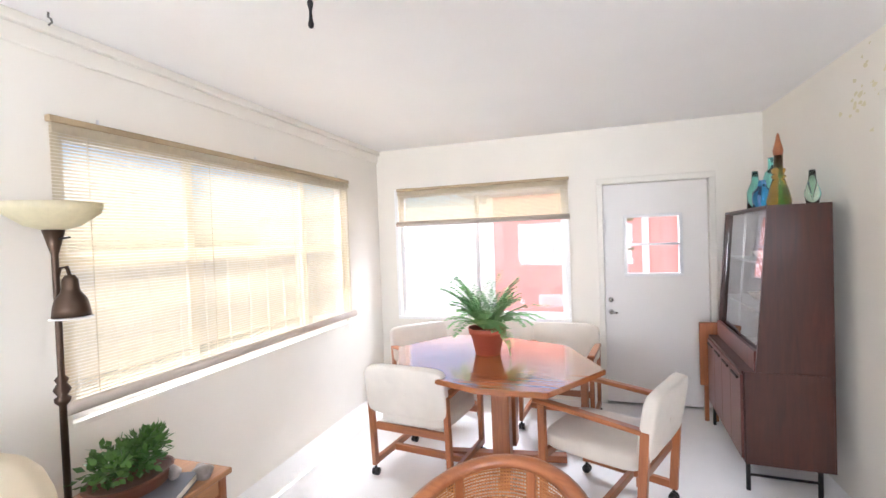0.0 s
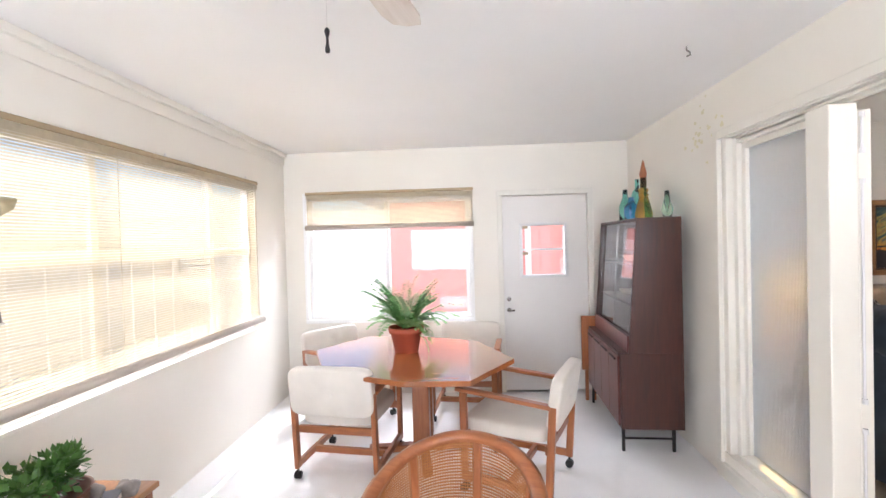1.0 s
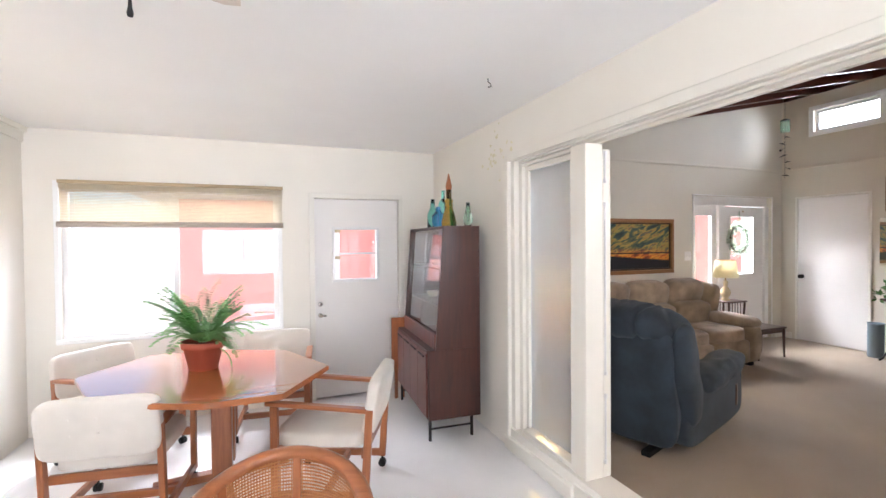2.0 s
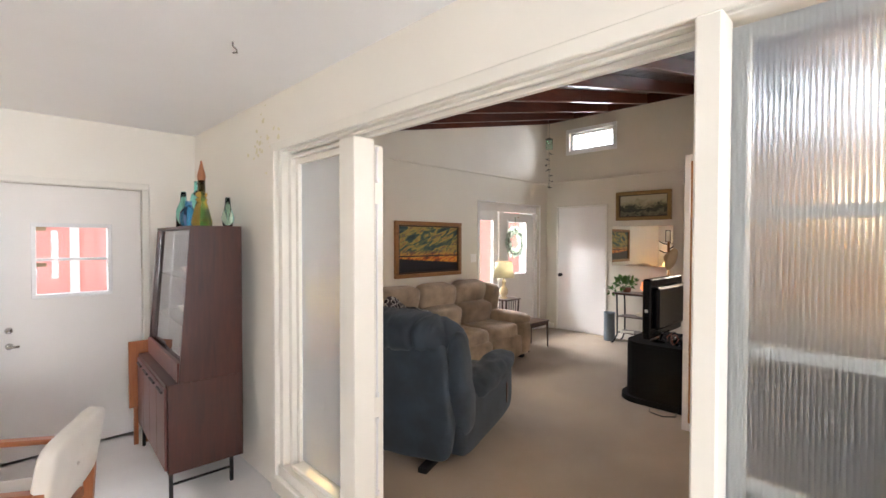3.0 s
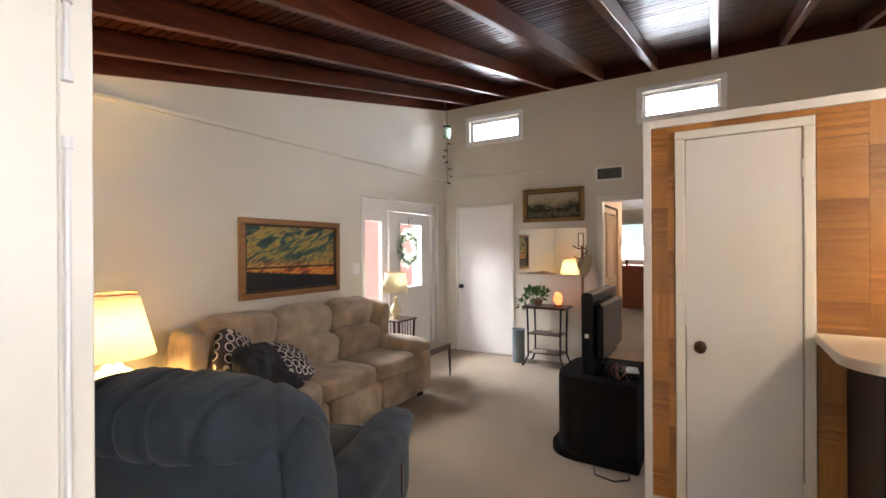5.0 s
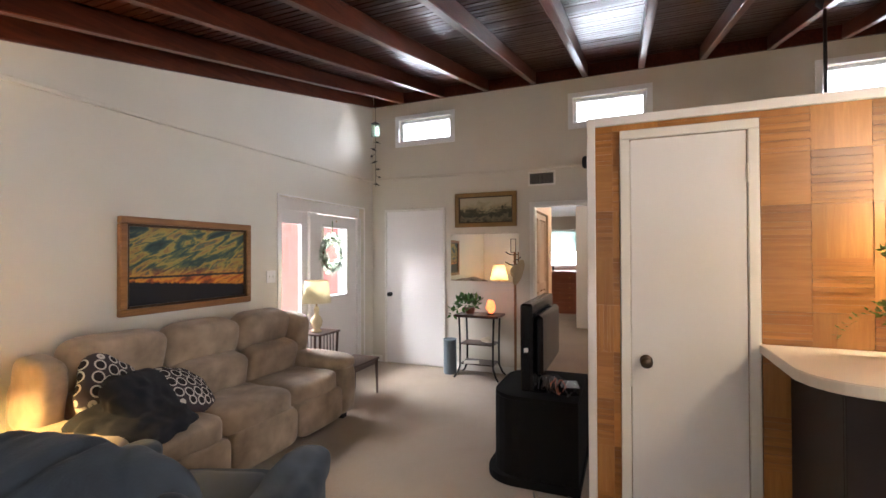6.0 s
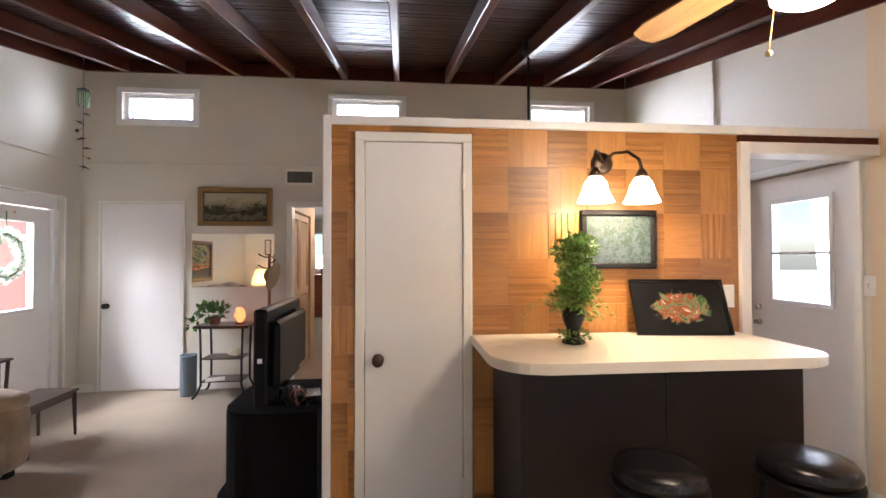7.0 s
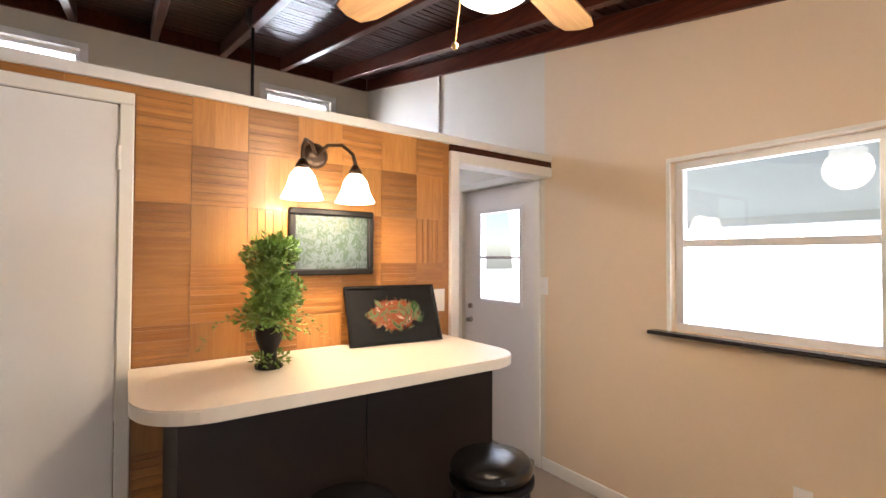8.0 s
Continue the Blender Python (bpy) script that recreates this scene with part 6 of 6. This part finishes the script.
def recliner():
    th = thing("recliner", "slate blue velour recliner with overstuffed head roll", "recliner", pose(2.22, 2.43, 0, 0, 0, 20))
    part("base", boxes(((-0.30, -0.36, 0.07), (0.72, 0.36, 0.32)), bevel=0.03), M_BLUE, th)
    part("seat", puff((-0.26, -0.32, 0.28), (0.78, 0.32, 0.46), 4, 8, 0.012, 6), M_BLUE, th, "", True)
    bk = part("back_shell", puff((-0.09, -0.43, -0.30), (0.06, 0.43, 0.58), 6, 16, 0.022, 5, 3), M_BLUE, th, "taut blue back panel with a seam", True)
    bk.matrix_local = pose(-0.36, 0, 0.36, 0, -7, 0)
    bm = puff((-0.17, -0.50, 0.07), (0.18, 0.50, 0.31), 2.6, 58, 0.014, 5, 3.1)
    for v in bm.verts:
        y = v.co.y
        g = sum(d * math.exp(-((y - c - s * v.co.x) / 0.017) ** 2) for c, s, d in ((-0.36, 0.5, 0.7), (-0.24, -0.2, 0.9), (-0.02, 0.15, 0.5), (0.06, -0.12, 1.0), (0.24, 0.1, 1.0), (0.40, -0.15, 0.7)))
        g2 = 0.007 * noise.noise(Vector((y * 38, v.co.x * 9, v.co.z * 6)))
        v.co.x *= 1 - 0.16 * g
        v.co.z = 0.19 + (v.co.z - 0.19) * (1 - 0.14 * g) + g2 - 0.10 * (abs(y) / 0.5) ** 4
        v.co.x += 0.07 * (abs(y) / 0.5) ** 2.6
    hr = part("head_roll", bm, M_BLUE, th, "gathered, channelled head roll", True)
    hr.matrix_local = pose(-0.385, 0, 0.725, 0, -8, 0)
    for sy in (-1, 1):
        w = part("back_wing", puff((-0.085, sy * 0.40, -0.20), (0.115, sy * 0.53, 0.50), 3.2, 14, 0.022, 7, sy), M_BLUE, th, "draped, creased side of the back", True)
        w.matrix_local = pose(-0.30, 0, 0.42, 0, -14, 0)
        part("arm_side", puff((-0.34, sy * 0.33, 0.06), (0.80, sy * 0.49, 0.46), 6, 8, 0.008, 5, sy + 2), M_BLUE, th, "", True)
        ap = part("arm_pad", puff((-0.47, -0.12, -0.09), (0.47, 0.12, 0.09), 3.0, 16, 0.030, 11, sy + 6), M_BLUE, th, "puffy creased arm pad", True)
        ap.matrix_local = pose(0.36, sy * 0.41, 0.47, 0, -3, 0)
        part("glide", boxes(((-0.44, sy * 0.24 - 0.03, 0.0), (-0.30, sy * 0.24 + 0.03, 0.035)), ((-0.30, sy * 0.24 - 0.03, 0.0), (0.50, sy * 0.24 + 0.03, 0.072))), M_BLACKMATT, th)
    part("release_slot", boxes(((0.56, -0.4975, 0.17), (0.59, -0.488, 0.33))), M_DARKWOOD, th, "dark wood release lever slot")
    part("footrest", puff((0.70, -0.32, 0.08), (0.82, 0.32, 0.42), 5, 7, 0.006, 6), M_BLUE, th, "", True)


recliner()


def lamp_table():
    th = thing("lamp_table", "small reddish oak lamp table beside the sofa", "side table", pose(2.13, 3.56, 0))
    part("tabletop", boxes(((-0.30, -0.30, 0.55), (0.30, 0.30, 0.578)), bevel=0.006), M_TEAK, th)
    for ab in (((-0.26, -0.26, 0.46), (0.26, -0.24, 0.549)), ((-0.26, 0.24, 0.46), (0.26, 0.26, 0.549)), ((-0.26, -0.239, 0.46), (-0.24, 0.239, 0.549)), ((0.24, -0.239, 0.46), (0.26, 0.239, 0.549))):
        part("apron", boxes(ab), M_TEAK, th)
    for sx in (-1, 1):
        for sy in (-1, 1):
            part("leg", boxes(((sx * 0.27 - 0.02, sy * 0.27 - 0.02, 0.0), (sx * 0.27 + 0.02, sy * 0.27 + 0.02, 0.549)), bevel=0.003), M_TEAKZ, th)


lamp_table()


def table_lamp(label, at, base, r0, r1, z0, z1, shade_mat, base_mat, lit):
    th = thing("table_lamp", label, "table lamp", pose(*at))
    part("base", lathe(base, 28), base_mat, th, "glazed cream ceramic base", True)
    part("stem", rods(((0, 0, base[-1][1] - 0.003), (0, 0, z0 + 0.05), 0.008)), M_BRASS, th)
    part("shade", lathe([(r0, z0), (r1, z1), (r1 - 0.003, z1), (r0 - 0.003, z0)], 40, loop=True), shade_mat, th, "tapered cream cloth shade", True)
    part("rim", lathe([(r1 - 0.005, z1 + 0.0005), (r1 + 0.002, z1 + 0.0005), (r1 + 0.002, z1 + 0.006), (r1 - 0.005, z1 + 0.006)], 40, loop=True), M_CANE, th, "", True)
    sp = bmesh.new()
    for k in range(3):
        a = radians(120 * k)
        rod(sp, (0, 0, z0 + 0.05), ((r0 * 0.86) * math.cos(a), (r0 * 0.86) * math.sin(a), z0 + 0.07), 0.002, n=5)
    part("spider", sp, M_BRASS, th)
    return th


table_lamp("lit table lamp with tapered cream shade and ceramic base", (2.19, 3.58, 0.5785),
           [(0, 0), (0.075, 0), (0.08, 0.02), (0.07, 0.03), (0.11, 0.09), (0.125, 0.15), (0.09, 0.21), (0.05, 0.235), (0.045, 0.25), (0.0, 0.25)], 0.205, 0.122, 0.30, 0.635, M_SHADE, M_CERAMIC, True)


def slat_table(m, label, h, w):
    th = thing("side_table", label, "side table", m)
    part("tabletop", boxes(((-w, -w, h - 0.02), (w, w, h)), bevel=0.005), M_DARKWOOD, th)
    for sx in (-1, 1):
        for sy in (-1, 1):
            part("leg", tube([(sx * w * 0.86, sy * w * 0.86, h - 0.021), (sx * w * 0.80, sy * w * 0.80, h * 0.5), (sx * w * 0.95, sy * w * 0.95, 0.0)], 0.013, 8), M_DARKWOOD, th, "", True)
    part("shelf", boxes(((-w * 0.78, -w * 0.78, h * 0.45), (w * 0.78, w * 0.78, h * 0.45 + 0.014))), M_DARKWOOD, th)
    for k in range(5):
        x = -w * 0.6 + k * w * 0.3
        for sy in (-1, 1):
            part("spindle", rods(((x, sy * w * 0.72, h * 0.45 + 0.014), (x, sy * w * 0.72, h - 0.02), 0.005), n=6), M_DARKWOOD, th)
    return th


slat_table(pose(5.16, 3.90, 0), "dark wooden spindle side table holding a lamp", 0.66, 0.17)
table_lamp("unlit table lamp with ivory drum shade and gourd base", (5.12, 3.88, 0.6605),
           [(0, 0), (0.05, 0), (0.052, 0.015), (0.03, 0.03), (0.055, 0.07), (0.062, 0.11), (0.045, 0.15), (0.022, 0.18), (0.026, 0.21), (0.03, 0.235), (0.016, 0.26), (0.0, 0.26)], 0.148, 0.118, 0.30, 0.525, M_SHADEOFF, M_CERAMIC, False)
lt = thing("low_table", "low dark wooden table at the end of the sofa", "side table", pose(5.22, 3.50, 0))
part("tabletop", boxes(((-0.25, -0.16, 0.355), (0.25, 0.16, 0.378)), bevel=0.004), M_DARKWOOD, lt)
for sy in (-1, 1):
    part("apron", boxes(((-0.20, sy * 0.133 - 0.008, 0.31), (0.20, sy * 0.133 + 0.008, 0.354))), M_DARKWOOD, lt)
for sx in (-1, 1):
    for sy in (-1, 1):
        bm = bmesh.new()
        rod(bm, (sx * 0.225, sy * 0.135, 0.354), (sx * 0.235, sy * 0.14, 0.0), 0.018, 0.010, 10)
        part("leg", bm, M_DARKWOOD, lt, "", True)


def wreath():
    th = thing("door_wreath", "leaf wreath hung on the front door window, greyed for backlight flare", "wreath", pose(5.80, YF - 0.04, 1.46))
    bm = bmesh.new()
    rnd = random.Random(2)
    for k in range(40):
        a = 2 * math.pi * k / 40
        leafy(bm, rnd, (0.165 * math.cos(a), 0, 0.185 * math.sin(a)), (0.06, 0.022, 0.06), 26, 0.04)
    part("leaves", bm, M_WREATH, th)
    ps = [(0.175 * math.cos(radians(10 * k)), 0, 0.19 * math.sin(radians(10 * k))) for k in range(37)]
    part("hoop", tube(ps, 0.012, 6), M_STEM, th)
    part("ribbon", boxes(((-0.006, -0.002, 0.18), (0.006, 0.002, 0.40))), M_LEAF, th)


wreath()


def tv_set():
    th = thing("tv_stand", "low television stand draped in black cloth", "tv stand", pose(0, 0, 0))
    def plan(x0, x1, y0, y1, r):
        pts = [(x1, y0), (x1, y1 - r)]
        pts += [(x1 - r + r * math.cos(radians(a)), y1 - r + r * math.sin(radians(a))) for a in range(15, 91, 15)]
        pts += [(x0 + r + r * math.cos(radians(a)), y1 - r + r * math.sin(radians(a))) for a in range(90, 181, 15)]
        return pts + [(x0, y0)]
    def slab(z0, z1, o):
        bm = bmesh.new()
        lo = [bm.verts.new((x, y, z0)) for x, y in o]
        hi = [bm.verts.new((x, y, z1)) for x, y in o]
        bm.faces.new(lo)
        bm.faces.new(hi)
        for k in range(len(o)):
            bm.faces.new((lo[k], lo[(k + 1) % len(o)], hi[(k + 1) % len(o)], hi[k]))
        return bm
    part("plinth", slab(0.0, 0.05, plan(4.11, 4.89, 1.18, 1.79, 0.20)), M_BLACKCLOTH, th)
    part("body", slab(0.05, 0.53, plan(4.135, 4.86, 1.19, 1.75, 0.20)), M_BLACKCLOTH, th)
    part("top", slab(0.5305, 0.555, plan(4.138, 4.857, 1.193, 1.747, 0.20)), M_BLACKCLOTH, th)
    tv = thing("television", "flat black television seen from its edge", "television", pose(4.475, 1.47, 0.5555, 0, 0, 0))
    part("foot", lathe([(0, 0), (0.16, 0), (0.155, 0.012), (0.05, 0.025), (0.0, 0.025)], 28), M_BLACK, tv, "", True).scale = (1.3, 0.75, 1)
    part("neck", boxes(((-0.07, -0.02, 0.02), (0.07, 0.03, 0.09)), bevel=0.006), M_BLACK, tv)
    part("cabinet", boxes(((-0.41, -0.02, 0.06), (0.41, 0.055, 0.595)), bevel=0.012), M_BLACK, tv)
    part("back_bulge", boxes(((-0.36, -0.075, 0.14), (0.36, -0.021, 0.52)), bevel=0.02), M_BLACK, tv)
    part("screen", boxes(((-0.375, 0.0555, 0.105), (0.375, 0.058, 0.560))), M_BLACK, tv, "dark glossy screen")
    part("label_plate", boxes(((-0.4135, 0.005, 0.30), (-0.4105, 0.03, 0.325))), M_ALU, tv)
    bx = thing("media_box", "small black media box behind the television", "electronics", pose(4.36, 1.27, 0.5555, 0, 0, 12))
    part("case", boxes(((-0.09, -0.06, 0.004), (0.09, 0.06, 0.05)), bevel=0.004), M_BLACK, bx)
    part("foot", boxes(((-0.08, -0.05, 0.0), (0.08, 0.05, 0.004))), M_BLACK, bx)
    cb = thing("cable_tangle", "tangle of black and red cables behind the television", "cables", pose(4.30, 1.36, 0.562))
    rnd = random.Random(9)
    for k in range(6):
        ps, p = [], Vector((0.0, 0.02 * k, 0.0))
        for j in range(14):
            ps.append(p.copy())
            p += Vector((rnd.uniform(-0.035, 0.035), rnd.uniform(-0.035, 0.03), 0))
            p.z = 0.10 * math.sin(j * 0.5 + k) ** 2
        part("cable", tube(ps, 0.004, 5), M_IRON if k else M_REDWOOD, cb, "", True)
    fc = thing("floor_cable", "black power cable lying on the carpet", "cable")
    part("cable", tube([(4.13, 1.25, 0.006), (4.02, 1.22, 0.006), (3.95, 1.30, 0.006), (3.98, 1.42, 0.006), (4.07, 1.45, 0.006)], 0.005, 6), M_IRON, fc, "", True)


tv_set()


def plant_stand():
    th = thing("plant_stand", "dark wood and iron plant stand with two lower shelves", "plant stand", pose(6.43, 2.54, 0))
    part("tabletop", boxes(((-0.17, -0.27, 0.715), (0.17, 0.27, 0.745)), bevel=0.008), M_DARKWOOD, th)
    for sx in (-1, 1):
        for sy in (-1, 1):
            part("leg", tube([(sx * 0.13, sy * 0.21, 0.714), (sx * 0.13, sy * 0.20, 0.40), (sx * 0.13, sy * 0.20, 0.14), (sx * 0.15, sy * 0.24, 0.04), (sx * 0.165, sy * 0.27, 0.012)], 0.012, 8), M_IRON, th, "", True)
    part("shelf", boxes(((-0.13, -0.20, 0.395), (0.13, 0.20, 0.408))), M_DARKWOOD, th)
    part("shelf", boxes(((-0.13, -0.20, 0.165), (0.13, 0.20, 0.178))), M_DARKWOOD, th)
    pot = thing("potted_vine", "broad-leaved green vine in a small pot", "potted plant", pose(6.43, 2.66, 0.7455))
    part("pot", lathe([(0, 0), (0.05, 0), (0.065, 0.07), (0.06, 0.07), (0.0, 0.06)], 18), M_BROWNPOT, pot, "", True)
    bm = bmesh.new()
    leafy(bm, random.Random(6), (0.0, 0.02, 0.13), (0.13, 0.16, 0.075), 130, 0.075)
    leafy(bm, random.Random(7), (-0.15, 0.15, 0.03), (0.04, 0.05, 0.06), 24, 0.06)
    part("leaves", bm, M_LEAF, pot, "broad mottled green leaves")
    sl = thing("salt_lamp", "glowing orange salt crystal lamp on a wooden foot", "lamp", pose(6.42, 2.40, 0.7455))
    part("foot", lathe([(0, 0), (0.05, 0), (0.05, 0.015), (0.0, 0.015)], 18), M_DARKWOOD, sl, "", True)
    part("crystal", puff((-0.055, -0.055, 0.0155), (0.055, 0.055, 0.175), 1.7, 7, 0.02, 20, 5), M_SALT, sl, "glowing rough crystal")
    sh = thing("sea_shell", "pale spiky sea shell on the stand's shelf", "shell", pose(6.41, 2.44, 0.409))
    part("shell", puff((-0.05, -0.07, 0.0), (0.05, 0.07, 0.07), 1.6, 7, 0.03, 26, 2), M_IVORY, sh)
    bk2 = thing("folded_paper", "white folded paper on the lower shelf", "paper", pose(6.36, 2.62, 0.1785, 0, 0, 20))
    part("sheet", boxes(((-0.07, -0.09, 0.0), (0.07, 0.09, 0.008))), M_PAGES, bk2)
    fv = thing("floor_vase", "tall blue-grey cylinder vase standing on the carpet", "vase", pose(6.46, 2.93, 0))
    part("vase", lathe([(0, 0), (0.075, 0), (0.08, 0.02), (0.08, 0.40), (0.085, 0.42), (0.075, 0.42), (0.07, 0.05), (0.0, 0.05)], 24), M_BLUEGREY, fv, "", True)


plant_stand()
cr = thing("coat_pole", "slim wooden coat pole with iron hooks", "coat rack", pose(6.56, 2.14, 0))
part("foot", lathe([(0, 0), (0.10, 0), (0.09, 0.02), (0.025, 0.045), (0.0, 0.045)], 20), M_DARKWOOD, cr, "", True)
part("pole", rods(((0, 0, 0.04), (0, 0, 1.48), 0.016)), M_OAKFRAME, cr, "", True)
for z, s in ((1.44, 1), (1.32, 1), (1.38, -1)):
    part("hook", tube([(0, 0, z), (-0.05, s * 0.05, z + 0.01), (-0.09, s * 0.09, z + 0.04)], 0.006, 6), M_IRON, cr, "", True)
ht = thing("straw_hat", "tan felt hat hanging from the coat pole", "hat", pose(6.52, 2.07, 1.235, 0, 74, 82))
part("brim", lathe([(0.05, 0.0), (0.12, 0.004), (0.155, 0.016), (0.155, 0.022), (0.12, 0.010), (0.05, 0.006)], 28), M_TAN, ht, "", True)
part("crown", lathe([(0.082, 0.004), (0.075, 0.08), (0.05, 0.105), (0.0, 0.10)], 24), M_TAN, ht, "", True)


def mobile():
    th = thing("hanging_mobile", "hanging glass lantern mobile with dark bird shapes on a string", "mobile", pose(6.20, 3.82, 0))
    zt = beam_z(6.20)
    part("string", rods(((0, 0, 2.30), (0, 0, zt + 0.12), 0.0025), n=6), M_IRON, th)
    bm = bmesh.new()
    for k in range(8):
        a = radians(45 * k)
        rod(bm, (0.045 * math.cos(a), 0.045 * math.sin(a), 2.93), (0.045 * math.cos(a), 0.045 * math.sin(a), 3.09), 0.011, n=6)
    part("glass_rods", bm, M_PALEGREEN, th, "pale glass rods")
    part("cap", lathe([(0, 3.12), (0.02, 3.11), (0.06, 3.092), (0.06, 3.088), (0.0, 3.088)], 16), M_IRON, th, "", True)
    rnd = random.Random(12)
    for k in range(7):
        z = 2.86 - 0.088 * k
        a = k * 1.1
        bm = bmesh.new()
        c = Vector((0.045 * math.cos(a), 0.045 * math.sin(a), z))
        w = Vector((-math.sin(a), math.cos(a), 0.25)) * 0.05
        d = Vector((math.cos(a), math.sin(a), 0.1)) * 0.022
        vs = [bm.verts.new(p) for p in (c + w, c + d, c - w, c - d * 0.6, c + Vector((0, 0, 0.02)))]
        for f in ((0, 1, 4), (1, 2, 4), (2, 3, 4), (3, 0, 4), (0, 3, 2, 1)):
            bm.faces.new([vs[q] for q in f])
        rod(bm, c, (0, 0, z + 0.03), 0.002, n=5)
        part("charm", bm, M_IRON, th, "dark metal charm")


mobile()
vt = thing("air_vent", "grey louvred air vent in a white frame", "vent")
part("frame", boxes(*frame_bars("x", XC - 0.001, -0.012, 1.682, 2.003, 2.262, 2.432, 0.022), bevel=0.003), M_TRIM, vt)
part("backing", boxes(on_x(XC - 0.001, -0.003, 1.704, 1.981, 2.284, 2.410)), M_BLACKMATT, vt)
for k in range(18):
    y = 1.712 + k * 0.0154
    part("louvre", boxes(on_x(XC - 0.005, -0.006, y, y + 0.006, 2.284, 2.410)), M_GREYMETAL, vt)
rb = thing("wall_bracket", "small black bracket on the back wall", "bracket")
part("bracket", puff((XC - 0.09, 1.30, 2.42), (XC - 0.001, 1.38, 2.56), 3, 5), M_IRON, rb, "", True)

# hall and bedroom beyond
bf = thing("folding_closet_door", "cream louvred folding closet door in the hall", "closet door", pose(0, 0, 0))
for k in range(2):
    a, b = X0 + 0.11 + k * 0.565, X0 + 0.11 + k * 0.565 + 0.555
    lv = part("leaf_frame", boxes(*frame_bars("y", 2.02, 0.03, a, b, 0.02, 2.0, 0.07), ((a + 0.07, 2.02, 0.95), (b - 0.07, 2.05, 1.05)), bevel=0.002), M_HALL, bf)
    bm = bmesh.new()
    z = 0.10
    while z < 1.92:
        if not 0.93 < z < 1.05:
            vs = box(bm, (a + 0.07, -0.012, -0.004), (b - 0.07, 0.012, 0.004))
            for v in vs:
                y = v.co.y
                v.co = Vector((v.co.x, 2.035 + y * 0.8, z + v.co.z + y * 0.9))
        z += 0.03
    part("louvres", bm, M_HALL, lv)
dr = thing("dresser", "cherry red wooden chest of drawers under the bedroom window", "dresser", pose(12.75, 2.45, 0))
part("carcass", boxes(((-0.22, -0.52, 0.0), (0.24, 0.52, 1.0)), bevel=0.006), M_REDWOOD, dr)
part("top", boxes(((-0.245, -0.54, 1.001), (0.25, 0.54, 1.03)), bevel=0.005), M_REDWOOD, dr)
for k in range(4):
    d = part("drawer", boxes(((-0.236, -0.49, 0.05 + 0.235 * k), (-0.221, 0.49, 0.265 + 0.235 * k)), bevel=0.004), M_REDWOOD, dr)
    for y in (-0.25, 0.25):
        part("knob", rods(((-0.255, y, 0.16 + 0.235 * k), (-0.2365, y, 0.16 + 0.235 * k), 0.014)), M_BRASS, d)
or_ = thing("ornament", "small dark ornament on the dresser", "ornament", pose(12.70, 2.62, 1.0305))
part("body", lathe([(0, 0), (0.03, 0), (0.02, 0.03), (0.03, 0.09), (0.01, 0.15), (0.0, 0.15)], 14), M_IRON, or_, "", True)
bb = thing("roller_blind", "pale green roller blind half drawn in the bedroom", "blind", pose(0, 0, 0))
part("cloth", boxes(((13.255, 1.90, 1.50), (13.259, 3.05, 2.05))), M_BLINDCLOTH, bb)
part("roller", rods(((13.262, 1.88, 2.06), (13.262, 3.07, 2.06), 0.022)), M_ALU, bb, "", True)
hl = thing("hall_light", "lit round hall ceiling light", "ceiling light", pose(8.6, 1.45, 2.42))
part("globe", lathe([(0.0, -0.11), (0.09, -0.09), (0.13, -0.05), (0.12, 0.0), (0.0, 0.0)], 24), M_HALLGLOBE, hl, "", True)


# ---- wood tiles of the partition, last ----
def tile_mesh(w, h, ribbed, across, rnd):
    """A wood tile: a smooth one of a few near-flush boards, or one of many ribs of uneven height."""
    bm = bmesh.new()
    span = h if across else w
    n = max(2, round(span / (0.018 if ribbed else 0.085)))
    cuts = sorted([0.0, 1.0] + [(k + rnd.uniform(-0.25, 0.25)) / n for k in range(1, n)])
    for k, (a, b) in enumerate(zip(cuts, cuts[1:])):
        if ribbed:
            d = rnd.uniform(0.0115, 0.0145) if k % 2 else rnd.uniform(0.007, 0.0105)
        else:
            d = rnd.uniform(0.0095, 0.0105)
        g = 0.0003 if ribbed else 0.0001
        if across:
            box(bm, (-d, 0.0, a * h + g), (0, w, b * h - g))
        else:
            box(bm, (-d, a * w + g, 0.0), (0, b * w - g, h))
    return bm


def lay_tiles(parent, cols, rows):
    rnd = random.Random(21)
    for i, (ya, yb) in enumerate(cols):
        for j, (za, zb) in enumerate(rows):
            spans = [(ya, yb, za, zb)]
            if yb > 0.342 and ya < 0.946:
                spans = []
                if za < 2.085 < zb or za >= 2.085:
                    spans.append((ya, yb, max(za, 2.088), zb))
                else:
                    if yb > 0.948:
                        spans.append((max(ya, 0.948), yb, za, zb))
                    if ya < 0.340:
                        spans.append((ya, min(yb, 0.340), za, zb))
            for y0, y1, z0, z1 in spans:
                if y1 - y0 < 0.015 or z1 - z0 < 0.015:
                    continue
                ribbed = (i + j) % 2 == 0
                across = rnd.random() < 0.78 if ribbed else rnd.random() < 0.35
                ob = part("wood_tile", tile_mesh(y1 - y0 - 0.0008, z1 - z0 - 0.0008, ribbed, across, rnd), M_TILE_H if across else M_TILE_V, parent)
                ob.location = (XQ, y0 + 0.0004, z0 + 0.0004)


tile_y = [1.064, 0.980, 0.766, 0.552, 0.338, 0.150, -0.066, -0.284, -0.50, -0.715, -0.93, -1.105]
tile_z = [2.118, 1.917, 1.675, 1.433, 1.191, 0.949, 0.707, 0.465, 0.223, 0.06]
lay_tiles(partition, [(b, a) for a, b in zip(tile_y, tile_y[1:])], [(b, a) for a, b in zip(tile_z, tile_z[1:])])
